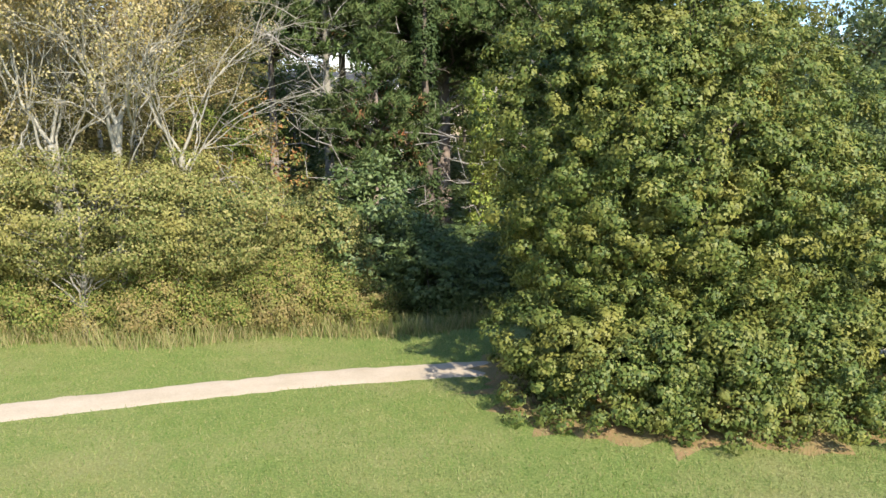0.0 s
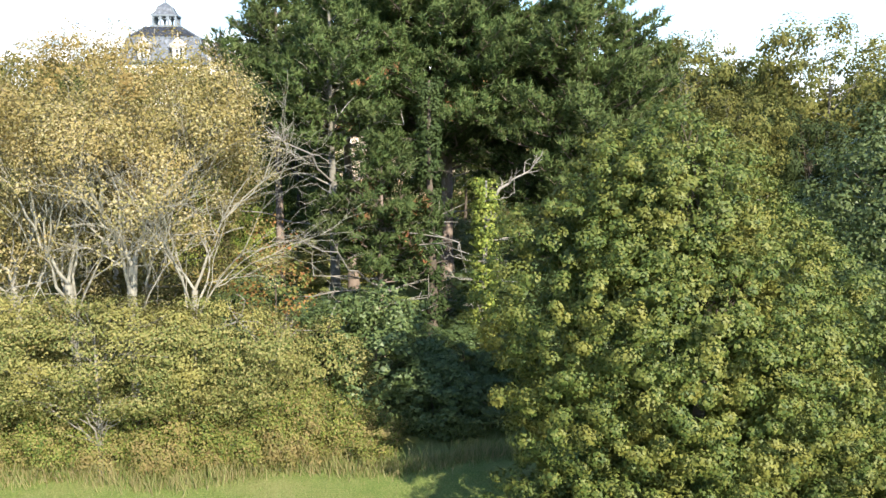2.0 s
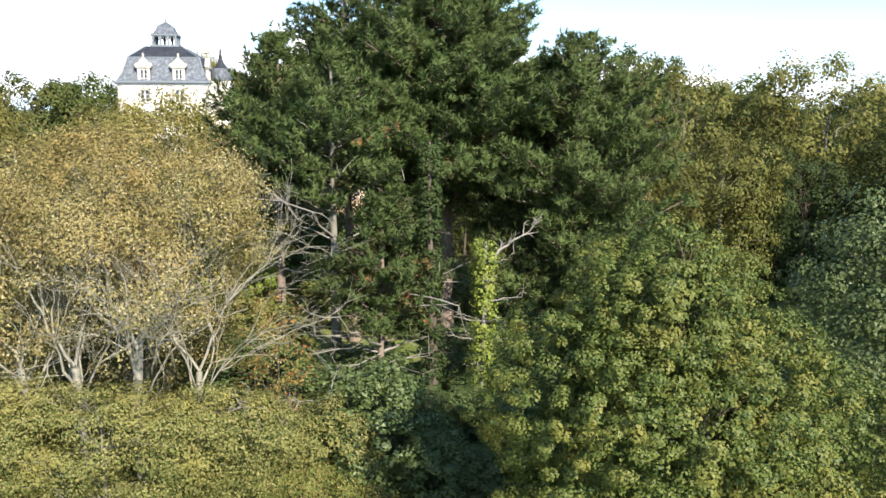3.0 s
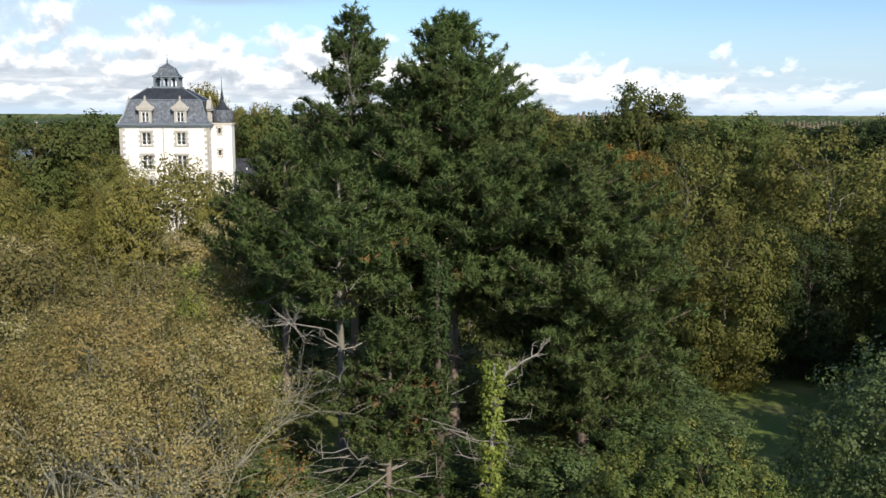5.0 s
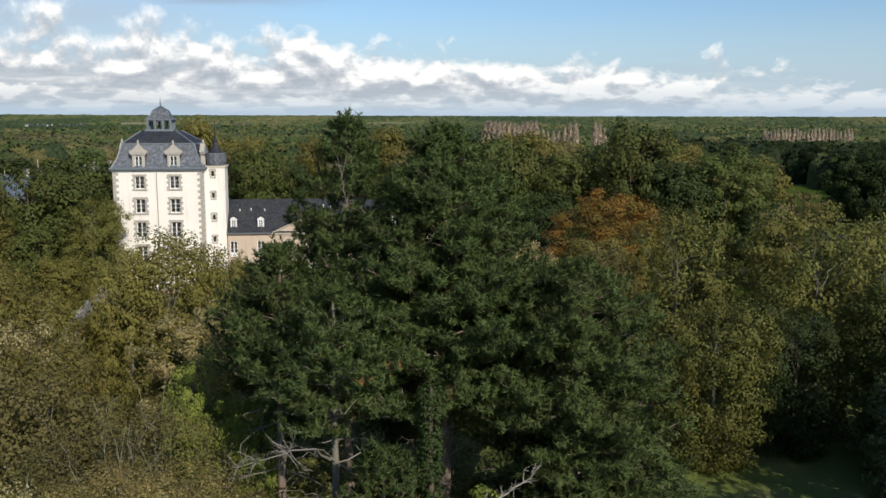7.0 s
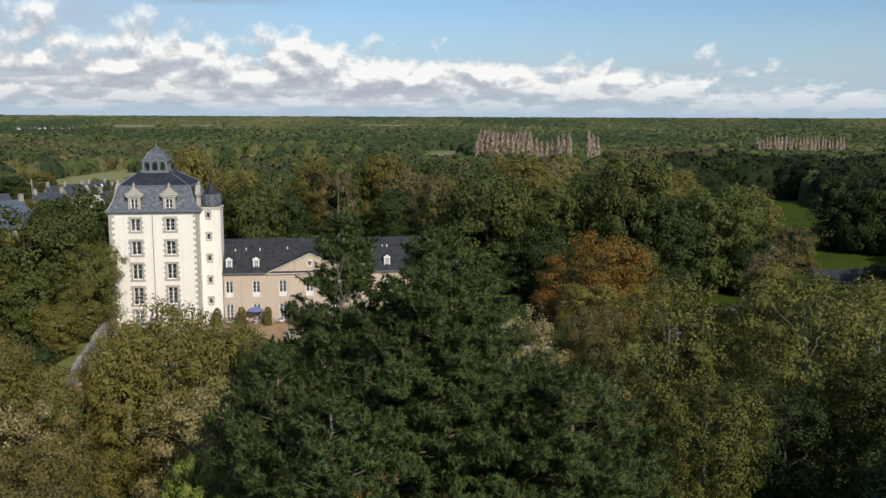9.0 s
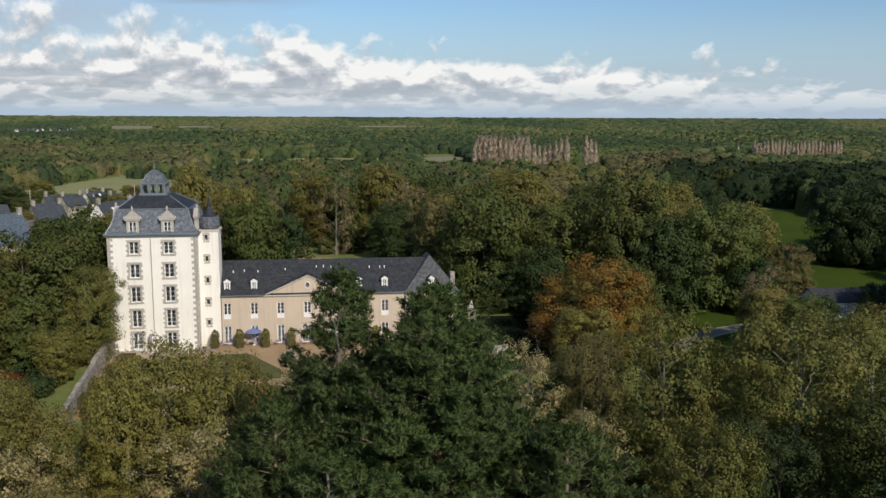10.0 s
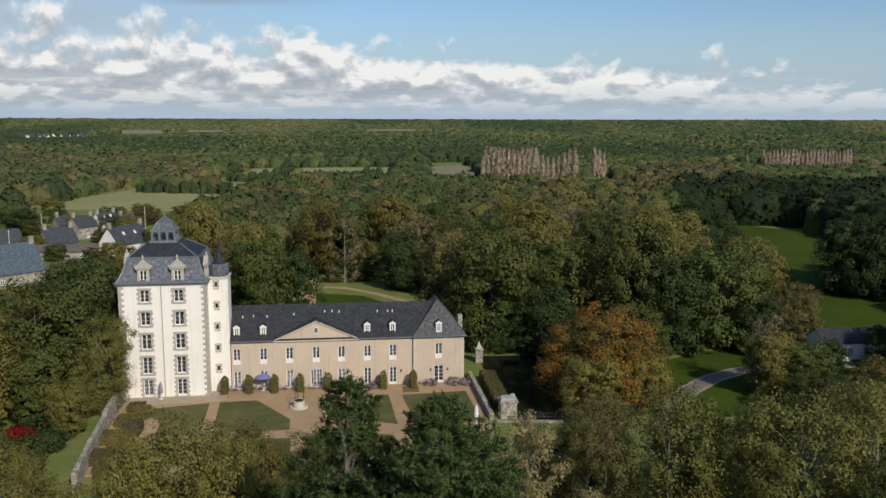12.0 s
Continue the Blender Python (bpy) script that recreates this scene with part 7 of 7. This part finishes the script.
def poplars(spots, h0, group, label):
    src = None
    for i, (x, y) in enumerate(spots):
        if src is None:
            rng = np.random.default_rng(610)
            src = thing("poplar_tree", (0, 0, -500), 0, label, "tree", group)
            n = 900
            t = rng.random(n) ** 0.8
            a = rng.random(n) * 6.28
            rr = 1.75 * np.clip((1.02 - t) * 1.5, 0, 1) ** 0.7 * np.clip(t * 4 + 0.35, 0, 1) * rng.random(n) ** 0.5
            p = np.stack([np.cos(a) * rr, np.sin(a) * rr, 2 + t * 17.5], 1)
            s = Soup()
            up = np.stack([np.cos(a) * 0.25, np.sin(a) * 0.25, np.ones(n)], 1)
            side = unit(np.cross(up, rng.normal(size=(n, 3)))) * 0.14
            l = (1.0 + 1.4 * rng.random((n, 1)))
            s.add(np.stack([p - side, p + side, p + up * l + side * 0.4, p + up * l - side * 0.4], 1).reshape(-1, 3), np.arange(n * 4).reshape(n, 4), np.repeat(unit(np.stack([np.cos(a) * 0.6, np.sin(a) * 0.6, np.full(n, 0.35)], 1)), 4, 0))
            part_mesh("crown", s.mesh("poplar_crown", [M["bare_twig"]]), src)
            s = Soup()
            s.tube([(0, 0, -0.2), (0, 0, 10), (0, 0, 20)], [0.3, 0.18, 0.03], 6)
            part_mesh("trunk", s.mesh("poplar_trunk", [M["bark_pale"]], True), src)
        k = h0 / 20 * (0.78 + 0.32 * math.sin(i * 12.9) ** 2)
        c = copy_thing(src, pose(x, y, gz(x, y), 0, 0, i * 47))
        c.scale = (k * 1.25, k * 1.25, k)
    for o in (*src.children_recursive, src):
        bpy.data.objects.remove(o)


rng = np.random.default_rng(620)
poplars([(37 + i * 3.2 + j * 1.2, 552 + j * 5.5 + rng.normal() * 0.8) for j in range(5) for i in range(11)] + [(74 + i * 3.4, 549 + rng.normal() * 1.2) for i in range(7)] + [(109 + i * 3, 560) for i in range(3)], 18.5, "poplar grove", "tall bare brown poplar in a planted grove")
poplars([(262, 706)] + [(276 + i * 3.0, 702 + j * 6 + rng.normal()) for j in range(2) for i in range(24)], 13.5, "poplar row", "bare brown poplar in a far row")


def hedgerow(seed, a, b, label):
    """A line of low round field trees between meadows."""
    n = max(3, int(math.dist(a, b) / 5))
    spots = [(a[0] + (b[0] - a[0]) * i / n + 1.5 * math.sin(i * 3.1 + seed), a[1] + (b[1] - a[1]) * i / n + 1.5 * math.cos(i * 2.3), 2.8 + 0.9 * math.sin(i * 1.7), 5.0 + 1.6 * math.sin(i * 2.9 + seed)) for i in range(n + 1)]
    HEDGEROWS.extend(spots)


HEDGEROWS = []
for i, (a, b) in enumerate((((-152, 470), (-95, 456)), ((-150, 474), (-97, 460)), ((-92, 440), (-72, 420)), ((-120, 552), (-76, 552)), ((-122, 556), (-98, 590)), ((-98, 600), (-104, 690)), ((-140, 696), (-16, 712)), ((-76, 505), (-40, 590)), ((-40, 590), (-16, 610)), ((-70, 500), (-30, 585)), ((-16, 610), (-8, 700)), ((0, 790), (56, 792)), ((-82, 372), (-70, 440)))):
    hedgerow(i, a, b, "")

# ---- far woods ----


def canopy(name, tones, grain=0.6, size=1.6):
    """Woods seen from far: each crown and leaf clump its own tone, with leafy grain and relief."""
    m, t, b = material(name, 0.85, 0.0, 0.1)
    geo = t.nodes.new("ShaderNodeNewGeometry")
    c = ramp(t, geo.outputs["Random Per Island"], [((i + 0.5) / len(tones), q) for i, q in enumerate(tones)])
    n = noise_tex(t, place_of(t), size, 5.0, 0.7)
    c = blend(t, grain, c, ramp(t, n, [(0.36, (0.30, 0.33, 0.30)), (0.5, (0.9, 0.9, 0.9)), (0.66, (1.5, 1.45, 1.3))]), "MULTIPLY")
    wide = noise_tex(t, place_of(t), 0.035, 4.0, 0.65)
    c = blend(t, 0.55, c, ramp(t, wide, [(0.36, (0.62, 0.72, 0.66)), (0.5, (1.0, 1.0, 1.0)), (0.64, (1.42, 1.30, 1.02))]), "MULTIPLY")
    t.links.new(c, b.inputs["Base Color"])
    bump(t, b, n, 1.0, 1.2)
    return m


# distance haze is mixed into these far tones: lifted and bluer
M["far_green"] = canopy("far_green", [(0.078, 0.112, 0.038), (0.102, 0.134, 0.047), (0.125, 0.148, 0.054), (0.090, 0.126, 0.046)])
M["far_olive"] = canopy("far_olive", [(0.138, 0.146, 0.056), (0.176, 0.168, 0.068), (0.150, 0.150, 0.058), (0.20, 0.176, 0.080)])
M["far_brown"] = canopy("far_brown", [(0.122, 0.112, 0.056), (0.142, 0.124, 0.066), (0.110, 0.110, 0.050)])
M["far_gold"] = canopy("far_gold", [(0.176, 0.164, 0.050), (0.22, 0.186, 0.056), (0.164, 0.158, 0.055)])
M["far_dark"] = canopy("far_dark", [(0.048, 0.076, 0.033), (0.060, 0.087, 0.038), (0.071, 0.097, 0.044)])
# darker copy of far_dark: cloud shade put into the canopy colour
M["far_shade_tone"] = canopy("far_shade_tone", [(0.029, 0.047, 0.020), (0.035, 0.054, 0.023), (0.043, 0.060, 0.026)])


def crown_shell(rng, sides, rings, cards, card):
    """One rounded, lumpy crown of radius and height 1: corners, faces, shading."""
    off = rng.random(3) * 40
    lump = lambda q: 1 + 0.30 * noise.noise(Vector(q * 1.9 + off)) + 0.20 * noise.noise(Vector(q * 4.2 + off))
    v, tris = [], []
    for i in range(rings):
        el = math.pi / 2 * (i / rings) ** 0.9
        for j in range(sides):
            a = 2 * math.pi * (j + 0.5 * (i % 2)) / sides
            q = np.array([math.cos(el) * math.cos(a), math.cos(el) * math.sin(a), math.sin(el)])
            k = lump(q)
            w = 0.82 if i == 0 else 1.0
            v.append((q[0] * k * w, q[1] * k * w, q[2] * k * 0.9 + 0.06 if i else -0.02))
    v.append((0, 0, 0.9 * lump(np.array([0, 0, 1.0])) + 0.06))
    for i in range(rings - 1):
        for j in range(sides):
            p, q = i * sides + j, i * sides + (j + 1) % sides
            tris += [(p, q, q + sides), (p, q + sides, p + sides)]
    tris += [((rings - 1) * sides + j, (rings - 1) * sides + (j + 1) % sides, rings * sides) for j in range(sides)]
    v, tris = np.array(v), np.array(tris)
    face = np.cross(v[tris[:, 1]] - v[tris[:, 0]], v[tris[:, 2]] - v[tris[:, 0]])
    soft = np.zeros_like(v)
    for k in range(3):
        np.add.at(soft, tris[:, k], face)
    soft = unit(soft)
    if cards:
        d = unit(rng.normal(size=(cards, 3)))
        d[:, 2] = np.abs(d[:, 2])
        k = np.array([lump(q) for q in d])[:, None] * (0.97 + 0.12 * rng.random((cards, 1)))
        p = d * k * np.array([1, 1, 0.9]) + np.array([0, 0, 0.06])
        nor = unit(d + rng.normal(size=(cards, 3)) * 0.45)
        a = unit(np.cross(nor, rng.normal(size=(cards, 3))))
        b = np.cross(nor, a)
        s = card * (0.6 + 0.8 * rng.random((cards, 1)))
        w = np.stack([p + a * s, p - a * s * 0.5 + b * s * 0.8, p - a * s * 0.5 - b * s * 0.8], 1).reshape(-1, 3)
        tris = np.concatenate([tris, len(v) + np.arange(cards * 3).reshape(-1, 3)])
        v = np.concatenate([v, w])
        soft = np.concatenate([soft, np.repeat(unit(d + nor * 0.5), 3, 0)])
    return v, tris, soft


def far_woods(name, seed, spots, leaf, label, sides=10, rings=4, cards=120, card=0.12):
    """Crowns far off, (x, y, radius, height) each, too many to count."""
    rng = np.random.default_rng(seed)
    spots = np.asarray(spots, float)
    kind = rng.integers(0, 5, len(spots))
    turn = rng.random(len(spots)) * 2 * np.pi
    soup = Soup()
    for k in range(5):
        v, tris, soft = crown_shell(rng, sides, rings, cards, card)
        s, a = spots[kind == k], turn[kind == k]
        if not len(s):
            continue
        c, n = np.cos(a)[:, None], np.sin(a)[:, None]
        z0 = ground_z(s[:, 0], s[:, 1])[:, None]
        dome = np.minimum(s[:, 3:4], 1.3 * s[:, 2:3])
        rise = np.where(v[None, :, 2] < 0, 0.0, s[:, 3:4] - (1 - v[None, :, 2]) * dome)
        at = np.stack([s[:, :1] + s[:, 2:3] * (v[None, :, 0] * c - v[None, :, 1] * n), s[:, 1:2] + s[:, 2:3] * (v[None, :, 0] * n + v[None, :, 1] * c), z0 + rise], 2)
        up = np.broadcast_to(soft[None, :, 2], c.shape[:1] + soft.shape[:1])
        sn = np.stack([soft[None, :, 0] * c - soft[None, :, 1] * n, soft[None, :, 0] * n + soft[None, :, 1] * c, up], 2)
        soup.add3(at.reshape(-1, 3), (np.arange(len(s))[:, None, None] * len(v) + tris[None]).reshape(-1, 3), unit(sn).reshape(-1, 3))
    return tagged(new(name, soup.mesh(name, [M[leaf]])), label, "woodland", kind="stuff")


def scatter(seed, y0, y1, gap, tall, clear=(), spread=0.60, grow=900.0):
    """Spots over the land between two distances, kept out of clearings (x0, x1, y0, y1) cut to fit the camera's view;
    (x, y, radius, height) and a slow value that sorts them into stands.
    """
    rng = np.random.default_rng(seed)
    out = []
    y = y0
    while y < y1:
        g = gap * (0.8 + y / grow)
        for x in np.arange(-spread * y - 20, spread * y + 20, g):
            px, py = x + rng.normal() * g * 0.4, y + rng.normal() * g * 0.4
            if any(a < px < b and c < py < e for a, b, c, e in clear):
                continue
            k = 1.0 / (60 + y * 0.09)
            stand = noise.noise(Vector((px * k, py * k * 0.6, 3.1))) + 0.22 * rng.normal()
            size = 0.6 + 0.8 * rng.random() ** 1.5
            slow = noise.noise(Vector((px * 0.02, py * 0.02, 7.7)))
            out.append(((px, py, g * 0.66 * (0.7 + 0.5 * size), tall * (0.80 + 0.16 * size + 0.22 * slow)), stand))
        y += g * 0.85
    return out


# fields with margins in front, so trees don't hide them from the camera
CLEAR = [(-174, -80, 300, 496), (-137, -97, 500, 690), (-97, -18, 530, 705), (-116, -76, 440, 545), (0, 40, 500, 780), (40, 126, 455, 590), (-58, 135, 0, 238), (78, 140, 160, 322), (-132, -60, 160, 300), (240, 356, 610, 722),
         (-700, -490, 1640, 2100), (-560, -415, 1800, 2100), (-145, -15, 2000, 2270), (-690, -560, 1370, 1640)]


def gets_shade_tone(s):
    """The stand beside and behind the park lawn whose shade is put into its colour."""
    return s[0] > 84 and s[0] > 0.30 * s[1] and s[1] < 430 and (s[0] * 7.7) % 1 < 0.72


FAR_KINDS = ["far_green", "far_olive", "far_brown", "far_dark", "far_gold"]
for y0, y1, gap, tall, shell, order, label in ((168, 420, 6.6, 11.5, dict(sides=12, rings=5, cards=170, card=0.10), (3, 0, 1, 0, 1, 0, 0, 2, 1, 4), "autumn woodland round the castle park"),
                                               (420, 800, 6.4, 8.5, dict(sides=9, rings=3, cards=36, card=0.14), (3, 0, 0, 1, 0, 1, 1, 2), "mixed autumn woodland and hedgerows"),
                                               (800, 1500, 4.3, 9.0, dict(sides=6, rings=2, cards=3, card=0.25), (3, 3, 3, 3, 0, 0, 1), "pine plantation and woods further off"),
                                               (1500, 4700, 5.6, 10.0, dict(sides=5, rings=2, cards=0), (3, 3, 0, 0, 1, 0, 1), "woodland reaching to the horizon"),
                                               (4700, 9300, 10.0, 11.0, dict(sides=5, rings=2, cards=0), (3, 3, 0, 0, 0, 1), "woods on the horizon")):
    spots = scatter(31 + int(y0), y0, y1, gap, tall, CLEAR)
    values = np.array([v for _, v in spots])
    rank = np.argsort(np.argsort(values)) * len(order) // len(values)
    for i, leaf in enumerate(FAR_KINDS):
        chosen = [s for (s, _), k in zip(spots, rank) if order[k] == i and not (gets_shade_tone(s))]
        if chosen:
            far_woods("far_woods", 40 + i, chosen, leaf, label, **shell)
    shade_toned = [s for s, _ in spots if gets_shade_tone(s)]
    if shade_toned:
        far_woods("far_woods", 47, [(x, y, r * 1.5, h * 1.2) for x, y, r, h in shade_toned[::2]], "far_shade_tone", "woodland beside the park lawn, shade put into its dark colour", **shell)
far_woods("hedgerow", 60, HEDGEROWS, "far_dark", "dark field hedgerows between pale meadows", 9, 3, 70, 0.12)
